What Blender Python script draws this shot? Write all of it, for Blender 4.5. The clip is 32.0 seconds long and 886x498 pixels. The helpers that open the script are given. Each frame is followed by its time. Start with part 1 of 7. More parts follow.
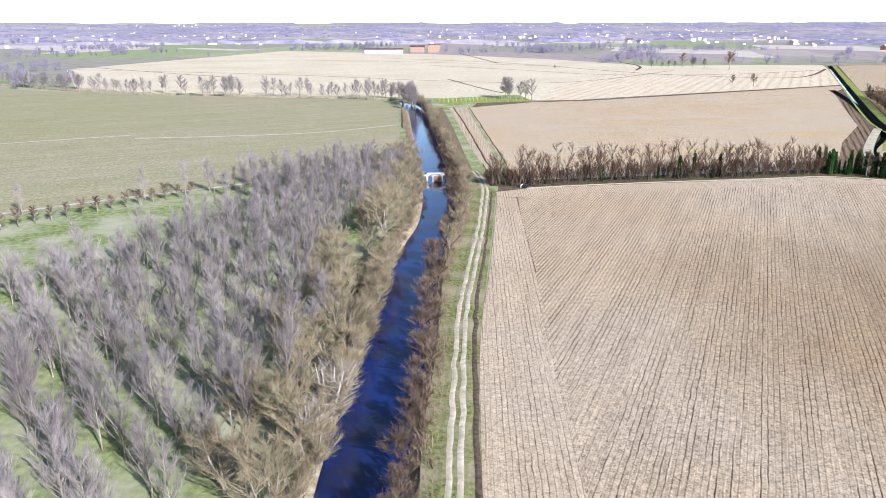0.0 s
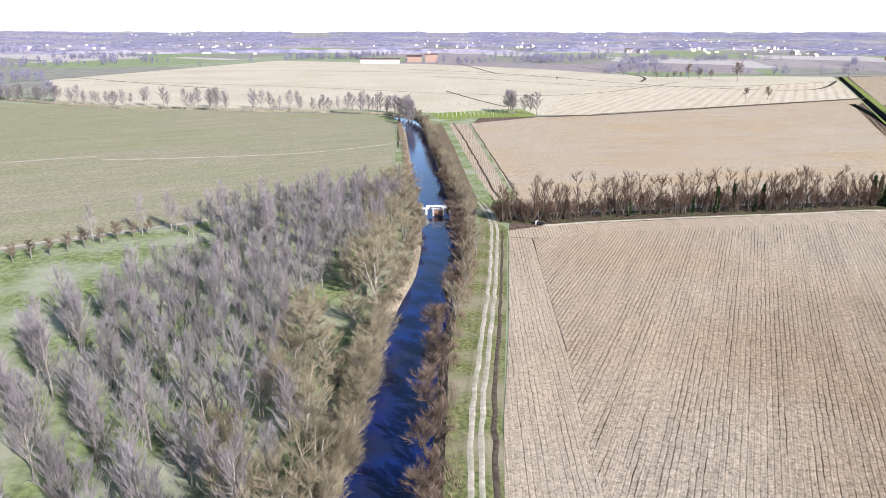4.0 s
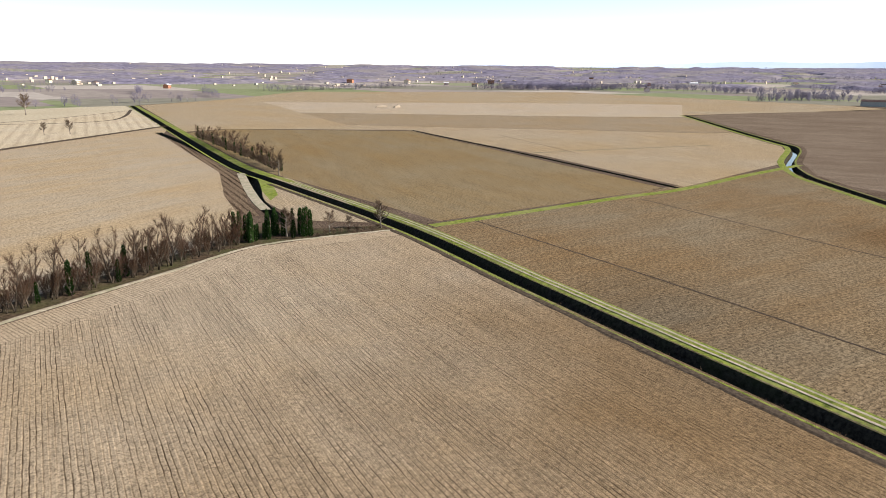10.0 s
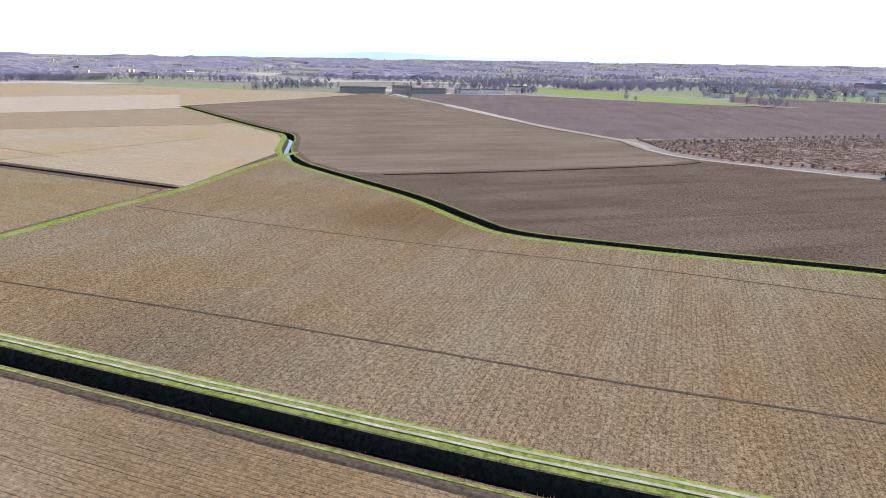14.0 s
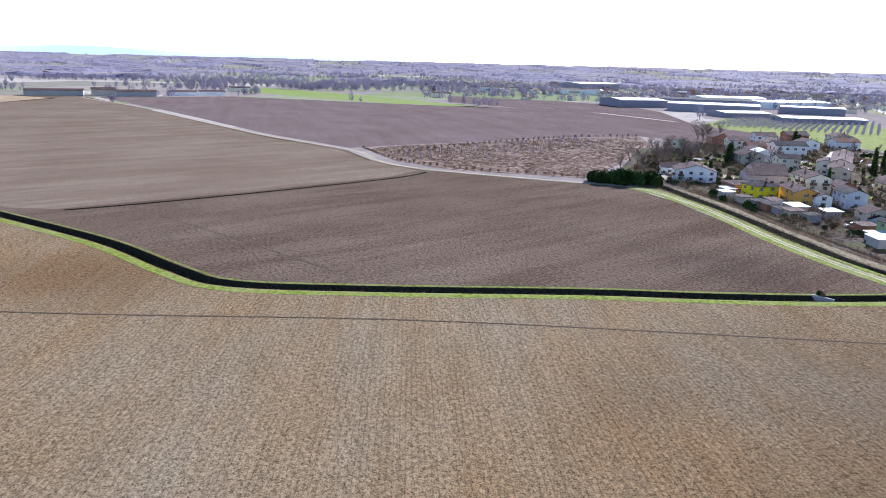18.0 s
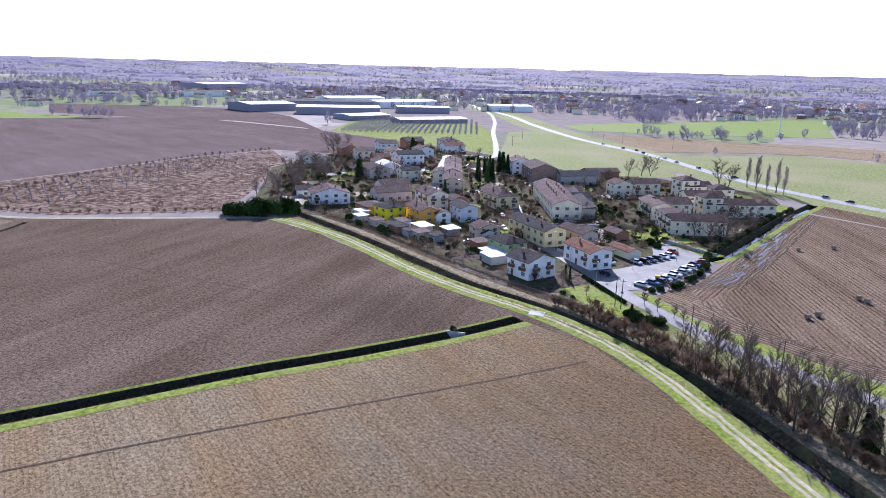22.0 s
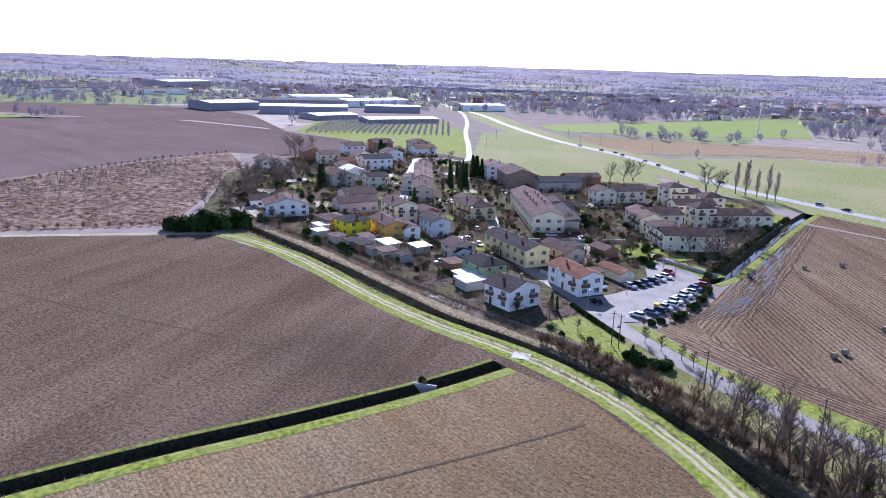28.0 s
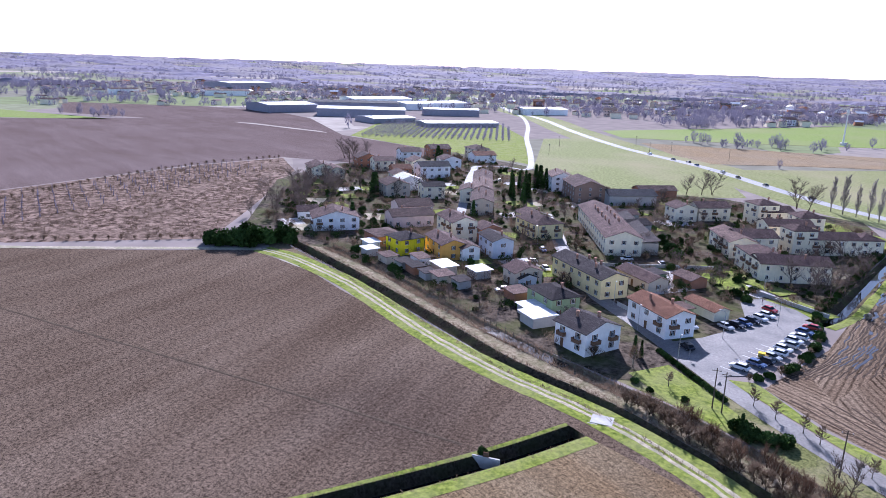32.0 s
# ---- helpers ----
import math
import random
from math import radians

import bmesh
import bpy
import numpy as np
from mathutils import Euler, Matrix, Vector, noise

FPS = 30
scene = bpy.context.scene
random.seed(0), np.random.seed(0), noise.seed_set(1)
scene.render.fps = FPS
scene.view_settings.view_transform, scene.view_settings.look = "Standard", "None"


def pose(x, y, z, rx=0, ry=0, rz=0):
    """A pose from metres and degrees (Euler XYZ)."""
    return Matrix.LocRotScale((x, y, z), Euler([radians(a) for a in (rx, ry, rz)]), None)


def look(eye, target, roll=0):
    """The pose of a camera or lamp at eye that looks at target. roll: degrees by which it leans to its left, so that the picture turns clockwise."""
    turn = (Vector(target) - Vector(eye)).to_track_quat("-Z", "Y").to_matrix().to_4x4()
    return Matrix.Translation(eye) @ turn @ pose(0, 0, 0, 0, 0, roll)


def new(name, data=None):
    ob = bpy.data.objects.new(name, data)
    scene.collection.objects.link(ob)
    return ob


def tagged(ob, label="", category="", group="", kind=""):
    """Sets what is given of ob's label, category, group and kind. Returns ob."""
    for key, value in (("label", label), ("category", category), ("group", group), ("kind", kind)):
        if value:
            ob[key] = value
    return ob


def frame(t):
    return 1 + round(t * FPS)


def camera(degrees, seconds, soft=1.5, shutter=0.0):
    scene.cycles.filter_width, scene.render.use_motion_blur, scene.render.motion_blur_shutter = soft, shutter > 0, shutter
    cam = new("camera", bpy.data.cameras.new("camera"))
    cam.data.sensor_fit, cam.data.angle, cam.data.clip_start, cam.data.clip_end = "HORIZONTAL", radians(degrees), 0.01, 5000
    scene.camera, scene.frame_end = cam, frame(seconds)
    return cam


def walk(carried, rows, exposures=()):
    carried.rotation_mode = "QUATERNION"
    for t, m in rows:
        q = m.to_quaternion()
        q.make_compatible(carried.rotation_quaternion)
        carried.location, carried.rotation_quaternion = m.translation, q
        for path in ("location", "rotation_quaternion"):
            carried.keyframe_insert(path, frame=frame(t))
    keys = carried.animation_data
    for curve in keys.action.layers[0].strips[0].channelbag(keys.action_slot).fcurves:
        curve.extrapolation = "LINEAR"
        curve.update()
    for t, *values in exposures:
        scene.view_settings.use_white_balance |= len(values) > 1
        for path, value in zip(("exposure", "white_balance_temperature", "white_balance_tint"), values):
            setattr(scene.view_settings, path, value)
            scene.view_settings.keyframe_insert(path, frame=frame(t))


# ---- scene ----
cam = camera(64.88, 32.0, soft=0.55)

# seconds, place, heading clockwise from +y, tilt below level, lean
PATH = [
    (0.0, 30.69, -4.81, 42.67, 1.13, 17.81, -0.04),
    (0.5, 30.58, -1.48, 42.53, 1.16, 17.72, -0.19),
    (1.0, 30.50, 1.94, 42.74, 1.18, 17.69, -0.26),
    (1.5, 30.49, 5.36, 42.85, 1.22, 17.69, -0.22),
    (2.0, 30.55, 8.74, 43.04, 1.24, 17.69, -0.19),
    (2.5, 30.29, 12.26, 43.14, 1.31, 17.72, -0.08),
    (3.0, 30.16, 16.12, 43.25, 1.35, 17.76, 0.00),
    (3.5, 30.09, 20.14, 43.11, 1.40, 17.73, 0.05),
    (5.5, 29.79, 35.51, 42.94, 1.64, 14.15, 0.32),
    (6.0, 29.80, 39.47, 42.97, 4.22, 14.22, 0.52),
    (6.5, 30.17, 43.36, 42.56, 9.77, 14.16, 0.44),
    (7.0, 30.78, 47.26, 42.28, 19.42, 14.21, 0.34),
    (7.5, 31.88, 51.11, 42.16, 25.47, 14.26, 0.36),
    (8.0, 33.14, 53.99, 42.26, 27.77, 14.31, 0.41),
    (8.5, 35.23, 56.82, 42.44, 32.69, 14.39, 0.45),
    (9.0, 37.90, 59.40, 42.29, 41.76, 14.47, 0.50),
    (9.5, 39.61, 61.82, 42.30, 50.45, 14.55, 0.52),
    (10.0, 40.93, 62.84, 42.45, 54.80, 14.59, 0.48),
    (10.5, 42.57, 63.15, 42.58, 60.25, 14.64, 0.41),
    (11.0, 45.50, 64.25, 42.73, 68.54, 14.77, 0.52),
    (11.5, 47.80, 64.36, 42.67, 78.57, 14.81, 0.63),
    (12.0, 49.23, 64.28, 42.70, 85.94, 14.84, 0.58),
    (12.5, 51.41, 64.04, 42.58, 89.41, 14.87, 0.66),
    (13.0, 54.07, 63.54, 42.72, 90.96, 14.92, 0.74),
    (13.5, 56.90, 63.00, 42.76, 92.05, 14.96, 0.82),
    (14.0, 59.72, 62.44, 43.16, 93.42, 15.02, 0.94),
    (14.5, 62.82, 61.73, 43.40, 97.32, 15.00, 1.07),
    (15.0, 65.55, 60.92, 43.73, 101.44, 15.02, 1.07),
    (15.5, 68.17, 59.40, 44.34, 105.81, 15.04, 1.07),
    (17.5, 79.77, 52.16, 47.70, 113.40, 14.96, 1.21),
    (18.0, 81.95, 51.76, 48.60, 115.05, 14.87, 1.46),
    (18.5, 83.99, 49.98, 49.62, 117.91, 14.66, 1.72),
    (19.0, 85.29, 48.93, 52.01, 121.03, 14.80, 1.60),
    (19.5, 86.35, 47.79, 54.29, 124.80, 14.79, 1.54),
    (20.0, 87.33, 46.70, 56.51, 128.93, 14.81, 1.42),
    (20.5, 88.11, 46.04, 58.90, 133.89, 14.88, 1.46),
    (21.0, 88.75, 45.74, 60.74, 138.96, 14.78, 1.38),
    (21.5, 89.47, 44.19, 62.23, 142.37, 14.70, 1.39),
    (22.0, 90.34, 42.56, 62.83, 144.18, 14.73, 1.46),
    (22.5, 91.16, 41.07, 62.90, 144.87, 14.72, 1.51),
    (23.0, 91.97, 39.46, 62.52, 145.22, 14.68, 1.53),
    (23.5, 93.00, 37.54, 62.62, 145.40, 14.71, 1.56),
    (24.0, 94.22, 35.53, 62.73, 145.52, 14.81, 1.60),
    (24.5, 95.58, 33.47, 62.63, 145.66, 14.84, 1.60),
    (25.0, 97.08, 31.36, 62.07, 145.84, 14.71, 1.65),
    (25.5, 98.20, 28.92, 61.32, 145.86, 14.54, 1.75),
    (27.5, 105.50, 19.39, 62.36, 146.38, 14.73, 1.71),
    (28.0, 107.16, 17.34, 62.64, 146.53, 14.83, 1.69),
    (28.5, 108.94, 15.23, 62.81, 146.68, 14.78, 1.65),
    (29.0, 110.57, 13.19, 63.01, 146.85, 14.83, 1.65),
    (29.5, 112.54, 10.74, 63.16, 146.94, 14.78, 1.74),
    (30.0, 114.54, 8.23, 63.26, 146.96, 14.79, 1.82),
    (30.5, 116.70, 5.59, 63.21, 145.16, 14.76, 1.87),
    (31.0, 118.98, 2.83, 63.07, 143.57, 14.79, 1.88),
    (31.5, 121.34, 0.01, 62.85, 142.78, 14.85, 1.87),
    (32.0, 123.74, -2.85, 62.60, 141.89, 14.79, 1.85),
]
walk(cam, [(t, pose(x, y, z, 0, 0, -yaw) @ pose(0, 0, 0, 90 - tilt) @ pose(0, 0, 0, 0, 0, lean))
           for t, x, y, z, yaw, tilt, lean in PATH],
     exposures=[(0.0, 1.35, 5600, 17), (3.5, 1.28, 5650, 17), (5.5, 0.98, 5550, 15), (7.5, 0.8, 5700, 13), (10.0, 0.78, 6600, 14), (13.0, 1.0, 5950, 15), (19.0, 1.2, 5400, 20), (25.0, 1.13, 5300, 27), (32.0, 1.2, 5300, 27)])

# ---- world and sun ----
SUN_AZIMUTH, SUN_HEIGHT = 144.0, 28.0          # heading clockwise from +y, degrees above level

world = bpy.data.worlds.new("world")
scene.world = world
world.use_nodes = True
wn = world.node_tree.nodes
sky = wn.new("ShaderNodeTexSky")
sky.sky_type, sky.sun_disc = "NISHITA", False
sky.sun_elevation, sky.sun_rotation = radians(SUN_HEIGHT), radians(SUN_AZIMUTH)
sky.altitude, sky.air_density, sky.dust_density, sky.ozone_density = 100, 1.0, 0.8, 1.8
wn["Background"].inputs["Strength"].default_value = 0.075
world.node_tree.links.new(sky.outputs[0], wn["Background"].inputs["Color"])
# pale haze that thickens evenly towards the horizon all round
wl = world.node_tree.links
haze_co = wn.new("ShaderNodeTexCoord")
haze_xyz = wn.new("ShaderNodeSeparateXYZ")
haze_ramp = wn.new("ShaderNodeValToRGB")
haze_ramp.color_ramp.elements[0].position, haze_ramp.color_ramp.elements[0].color = 0.0, (1.0, 1.02, 1.06, 1)
haze_ramp.color_ramp.elements[1].position, haze_ramp.color_ramp.elements[1].color = 0.18, (0, 0, 0, 1)
haze_mid = haze_ramp.color_ramp.elements.new(0.07)
haze_mid.color = (0.45, 0.62, 0.78, 1)
haze = wn.new("ShaderNodeBackground")
haze.inputs["Strength"].default_value = 0.52
both = wn.new("ShaderNodeAddShader")
wl.new(haze_co.outputs["Generated"], haze_xyz.inputs[0])
wl.new(haze_xyz.outputs["Z"], haze_ramp.inputs["Fac"])
wl.new(haze_ramp.outputs["Color"], haze.inputs["Color"])
wl.new(wn["Background"].outputs[0], both.inputs[0])
wl.new(haze.outputs[0], both.inputs[1])
wl.new(both.outputs[0], wn["World Output"].inputs["Surface"])

sun_data = bpy.data.lights.new("sun", "SUN")
sun_data.energy, sun_data.angle, sun_data.color = 5.0, radians(0.55), (1.0, 0.95, 0.87)
sun_lamp = new("sun", sun_data)
sa, se = radians(SUN_AZIMUTH), radians(SUN_HEIGHT)
sun_lamp.matrix_world = look((100 * math.sin(sa) * math.cos(se), 100 * math.cos(sa) * math.cos(se), 100 * math.sin(se)), (0, 0, 0))

# ---- materials ----
def nodes_of(m):
    return m.node_tree.nodes, m.node_tree.links


def surface(name, dark, light, scale=1.0, detail=6.0, rough=0.9, bump=0.3, fine=None, stain=None, stain_scale=0.03,
            stain_amount=0.6, spread=(0.35, 0.65), metal=0.0, per_object=0.0, distance=0.05, specular=0.01):
    """A matt or glossy surface: grain at one scale, large stains at another, relief by the grain."""
    m = bpy.data.materials.new(name)
    m.use_nodes = True
    n, l = nodes_of(m)
    b = n["Principled BSDF"]
    b.inputs["Roughness"].default_value = rough
    b.inputs["Metallic"].default_value = metal
    b.inputs["Specular IOR Level"].default_value = specular
    co = n.new("ShaderNodeTexCoord")
    g = n.new("ShaderNodeTexNoise")
    g.inputs["Scale"].default_value, g.inputs["Detail"].default_value = scale, detail
    g.inputs["Roughness"].default_value = 0.65
    l.new(co.outputs["Object"], g.inputs["Vector"])
    r = n.new("ShaderNodeValToRGB")
    r.color_ramp.elements[0].position, r.color_ramp.elements[1].position = spread
    r.color_ramp.elements[0].color, r.color_ramp.elements[1].color = (*dark, 1), (*light, 1)
    l.new(g.outputs["Fac"], r.inputs["Fac"])
    colour = r.outputs["Color"]
    if stain:
        s = n.new("ShaderNodeTexNoise")
        s.inputs["Scale"].default_value, s.inputs["Detail"].default_value = stain_scale, 4.0
        l.new(co.outputs["Object"], s.inputs["Vector"])
        sr = n.new("ShaderNodeMapRange")
        sr.inputs["From Min"].default_value, sr.inputs["From Max"].default_value = 0.42, 0.68
        sr.inputs["To Max"].default_value = stain_amount
        l.new(s.outputs["Fac"], sr.inputs["Value"])
        mx = n.new("ShaderNodeMix")
        mx.data_type = "RGBA"
        l.new(sr.outputs["Result"], mx.inputs["Factor"])
        l.new(colour, mx.inputs["A"])
        mx.inputs["B"].default_value = (*stain, 1)
        colour = mx.outputs["Result"]
    if per_object:
        oi = n.new("ShaderNodeObjectInfo")
        pr = n.new("ShaderNodeMapRange")
        pr.inputs["To Min"].default_value, pr.inputs["To Max"].default_value = 1 - per_object, 1 + per_object
        l.new(oi.outputs["Random"], pr.inputs["Value"])
        hv = n.new("ShaderNodeHueSaturation")
        l.new(pr.outputs["Result"], hv.inputs["Value"])
        l.new(colour, hv.inputs["Color"])
        colour = hv.outputs["Color"]
    l.new(colour, b.inputs["Base Color"])
    if bump:
        bp = n.new("ShaderNodeBump")
        bp.inputs["Strength"].default_value, bp.inputs["Distance"].default_value = bump, distance
        h = g.outputs["Fac"]
        if fine:
            f = n.new("ShaderNodeTexNoise")
            f.inputs["Scale"].default_value, f.inputs["Detail"].default_value = fine, 3.0
            l.new(co.outputs["Object"], f.inputs["Vector"])
            h = f.outputs["Fac"]
        l.new(h, bp.inputs["Height"])
        l.new(bp.outputs["Normal"], b.inputs["Normal"])
    return m


def tilled(name, dark, light, heading, pitch=0.7, rows=0.5, clod=4.5, stain=None, stain_amount=0.5, stain_scale=0.02,
           relief=0.35, streak=0.0, dark_patches=(), contrast=1.0, gap=0.7, bright=1.0):
    """Bare worked soil: crumbs of two tones, shade between clods put into the colour, thin dark gaps between drill rows
    along a heading (degrees clockwise from +y), wide patches of another tone; dark_patches = rows of (x, y, radius,
    tint, amount), tinted darker."""
    m = bpy.data.materials.new(name)
    m.use_nodes = True
    n, l = nodes_of(m)
    b = n["Principled BSDF"]
    b.inputs["Roughness"].default_value = 1.0
    b.inputs["Specular IOR Level"].default_value = 0.0

    def calc(op, a, c, d=None):
        k = n.new("ShaderNodeMath")
        k.operation = op
        for sock, v in zip(k.inputs, (a, c, d)):
            if v is None:
                continue
            if isinstance(v, (int, float)):
                sock.default_value = v
            else:
                l.new(v, sock)
        return k.outputs[0]

    def cloud(vector, scale, detail=3.0, rough=0.6):
        k = n.new("ShaderNodeTexNoise")
        k.inputs["Scale"].default_value, k.inputs["Detail"].default_value, k.inputs["Roughness"].default_value = scale, detail, rough
        l.new(vector, k.inputs["Vector"])
        return k.outputs["Fac"]

    def stretched(vector, size):
        k = n.new("ShaderNodeMapping")
        k.inputs["Scale"].default_value = size
        l.new(vector, k.inputs["Vector"])
        return k.outputs["Vector"]

    def tinted(colour, fac, other):
        k = n.new("ShaderNodeMix")
        k.data_type, k.blend_type = "RGBA", "MULTIPLY"
        l.new(fac, k.inputs["Factor"])
        l.new(colour, k.inputs["A"])
        k.inputs["B"].default_value = (*other, 1)
        return k.outputs["Result"]

    def span(value, lo, hi, top, low=0.0):
        k = n.new("ShaderNodeMapRange")
        k.inputs["From Min"].default_value, k.inputs["From Max"].default_value = lo, hi
        k.inputs["To Min"].default_value, k.inputs["To Max"].default_value = low, top
        l.new(value, k.inputs["Value"])
        return k.outputs["Result"]

    co = n.new("ShaderNodeTexCoord")
    flat = co.outputs["Object"]
    turn = n.new("ShaderNodeMapping")
    turn.inputs["Rotation"].default_value = (0, 0, radians(heading))
    l.new(flat, turn.inputs["Vector"])
    along = turn.outputs["Vector"]
    sep = n.new("ShaderNodeSeparateXYZ")
    l.new(along, sep.inputs[0])
    clods = cloud(flat, 0.8 * clod, 4.0, 0.75)
    lumps = cloud(flat, 1.3, 4.0, 0.65)
    across = calc("MULTIPLY_ADD", cloud(flat, 0.3, 2.0), 0.5 * pitch, sep.outputs["X"])
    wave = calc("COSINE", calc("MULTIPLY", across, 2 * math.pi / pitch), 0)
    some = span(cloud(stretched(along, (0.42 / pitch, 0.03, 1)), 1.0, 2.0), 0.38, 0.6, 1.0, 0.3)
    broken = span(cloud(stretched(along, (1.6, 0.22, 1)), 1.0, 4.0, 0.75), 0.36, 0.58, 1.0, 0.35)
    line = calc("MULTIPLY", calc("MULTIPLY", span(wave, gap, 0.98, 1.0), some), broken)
    half = [0.5 * bright * (p + q) for p, q in zip(dark, light)]
    r = n.new("ShaderNodeValToRGB")
    e = r.color_ramp.elements
    e[0].position, e[0].color = 0.4, (*[(1 - 0.46 * contrast) * q for q in half], 1)
    e[1].position, e[1].color = 0.6, (*[min(0.8, (1 + 0.52 * contrast) * q) for q in half], 1)
    l.new(calc("MULTIPLY_ADD", lumps, 0.45, calc("MULTIPLY", clods, 0.55)), r.inputs["Fac"])
    colour = r.outputs["Color"]
    # self-shadow in the hollows between clods, painted into the colour
    pit_shade = calc("MULTIPLY", span(cloud(flat, 1.9, 3.0, 0.75), 0.46, 0.34, min(1.0, 0.75 * contrast)), span(clods, 0.58, 0.44, 1.0))
    colour = tinted(colour, pit_shade, (0.3, 0.27, 0.25))
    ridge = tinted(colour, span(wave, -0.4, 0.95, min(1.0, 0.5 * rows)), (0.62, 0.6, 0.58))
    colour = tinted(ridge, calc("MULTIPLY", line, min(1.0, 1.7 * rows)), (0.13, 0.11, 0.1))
    tone = n.new("ShaderNodeHueSaturation")
    long_ = stretched(along, (1, 0.08, 1))
    bands = calc("ADD", cloud(long_, 0.42, 5.0, 0.65), calc("MULTIPLY", cloud(flat, 0.16, 5.0, 0.65), 0.6))
    l.new(calc("MULTIPLY_ADD", bands, 0.5, 0.6), tone.inputs["Value"])
    l.new(colour, tone.inputs["Color"])
    colour = tone.outputs["Color"]
    if stain:
        colour = tinted(colour, span(cloud(flat, stain_scale, 6.0), 0.4, 0.62, stain_amount), stain)
        if streak:
            colour = tinted(colour, span(cloud(long_, 0.09, 6.0), 0.42, 0.6, streak), stain)
    # wet holds only the darker tint multiplied in, with a ragged edge
    for x, y, radius, wet, amount in dark_patches:
        away = n.new("ShaderNodeVectorMath")
        away.operation = "DISTANCE"
        l.new(flat, away.inputs[0])
        away.inputs[1].default_value = (x, y, 0)
        ragged = calc("MULTIPLY_ADD", cloud(flat, 0.03, 6.0, 0.6), radius * 1.2, away.outputs["Value"])
        colour = tinted(colour, span(ragged, 1.9 * radius, 0.9 * radius, amount), wet)
    l.new(colour, b.inputs["Base Color"])
    bp = n.new("ShaderNodeBump")
    bp.inputs["Strength"].default_value, bp.inputs["Distance"].default_value = relief, 0.2
    l.new(calc("MULTIPLY_ADD", line, -0.3 * rows, calc("MULTIPLY_ADD", lumps, 0.5, clods)), bp.inputs["Height"])
    l.new(bp.outputs["Normal"], b.inputs["Normal"])
    return m


def patchwork(name):
    """The far plain: fields of winter grass, stubble and bare soil with hedges of dull brown between."""
    m = bpy.data.materials.new(name)
    m.use_nodes = True
    n, l = nodes_of(m)
    b = n["Principled BSDF"]
    b.inputs["Roughness"].default_value = 1.0
    b.inputs["Specular IOR Level"].default_value = 0.0
    co = n.new("ShaderNodeTexCoord")
    mp = n.new("ShaderNodeMapping")
    mp.inputs["Rotation"].default_value = (0, 0, radians(27))
    mp.inputs["Scale"].default_value = (1 / 210.0, 1 / 330.0, 1)
    l.new(co.outputs["Object"], mp.inputs["Vector"])
    v = n.new("ShaderNodeTexVoronoi")
    v.distance = "CHEBYCHEV"
    v.inputs["Scale"].default_value = 1.0
    v.inputs["Randomness"].default_value = 0.75
    l.new(mp.outputs["Vector"], v.inputs["Vector"])
    sep = n.new("ShaderNodeSeparateColor")
    l.new(v.outputs["Color"], sep.inputs["Color"])
    r = n.new("ShaderNodeValToRGB")
    r.color_ramp.interpolation = "CONSTANT"
    tones = ((0.0, (0.24, 0.205, 0.185)), (0.22, (0.21, 0.2, 0.155)), (0.4, (0.37, 0.33, 0.285)), (0.58, (0.23, 0.24, 0.15)),
             (0.72, (0.2, 0.225, 0.12)), (0.86, (0.27, 0.235, 0.205)))
    e = r.color_ramp.elements
    e[0].position, e[0].color = tones[0][0], (*tones[0][1], 1)
    e[1].position, e[1].color = tones[1][0], (*tones[1][1], 1)
    for p, c in tones[2:]:
        k = e.new(p)
        k.color = (*c, 1)
    l.new(sep.outputs["Red"], r.inputs["Fac"])
    g = n.new("ShaderNodeTexNoise")
    g.inputs["Scale"].default_value, g.inputs["Detail"].default_value = 0.06, 8.0
    l.new(co.outputs["Object"], g.inputs["Vector"])
    gr = n.new("ShaderNodeMapRange")
    gr.inputs["To Min"].default_value, gr.inputs["To Max"].default_value = 0.6, 1.4
    l.new(g.outputs["Fac"], gr.inputs["Value"])
    hv = n.new("ShaderNodeHueSaturation")
    l.new(gr.outputs["Result"], hv.inputs["Value"])
    l.new(r.outputs["Color"], hv.inputs["Color"])
    l.new(hv.outputs["Color"], b.inputs["Base Color"])
    return m


def water_material(name, tint, rough=0.06, silt=None, ripple=0.08):
    """Still water or glass: dark body, mirror-like skin; silt = a second body colour in drifting patches."""
    m = bpy.data.materials.new(name)
    m.use_nodes = True
    n, l = nodes_of(m)
    b = n["Principled BSDF"]
    b.inputs["Base Color"].default_value = (*tint, 1)
    b.inputs["Roughness"].default_value = rough
    b.inputs["IOR"].default_value = 1.33
    co = n.new("ShaderNodeTexCoord")
    w = n.new("ShaderNodeTexNoise")
    w.inputs["Scale"].default_value, w.inputs["Detail"].default_value = 1.3, 3.0
    l.new(co.outputs["Object"], w.inputs["Vector"])
    if silt:
        p = n.new("ShaderNodeTexNoise")
        p.inputs["Scale"].default_value, p.inputs["Detail"].default_value = 0.11, 5.0
        l.new(co.outputs["Object"], p.inputs["Vector"])
        r = n.new("ShaderNodeValToRGB")
        r.color_ramp.elements[0].position, r.color_ramp.elements[1].position = 0.4, 0.66
        r.color_ramp.elements[0].color, r.color_ramp.elements[1].color = (*tint, 1), (*silt, 1)
        l.new(p.outputs["Fac"], r.inputs["Fac"])
        l.new(r.outputs["Color"], b.inputs["Base Color"])
    bp = n.new("ShaderNodeBump")
    bp.inputs["Strength"].default_value, bp.inputs["Distance"].default_value = ripple, 0.05
    l.new(w.outputs["Fac"], bp.inputs["Height"])
    l.new(bp.outputs["Normal"], b.inputs["Normal"])
    return m


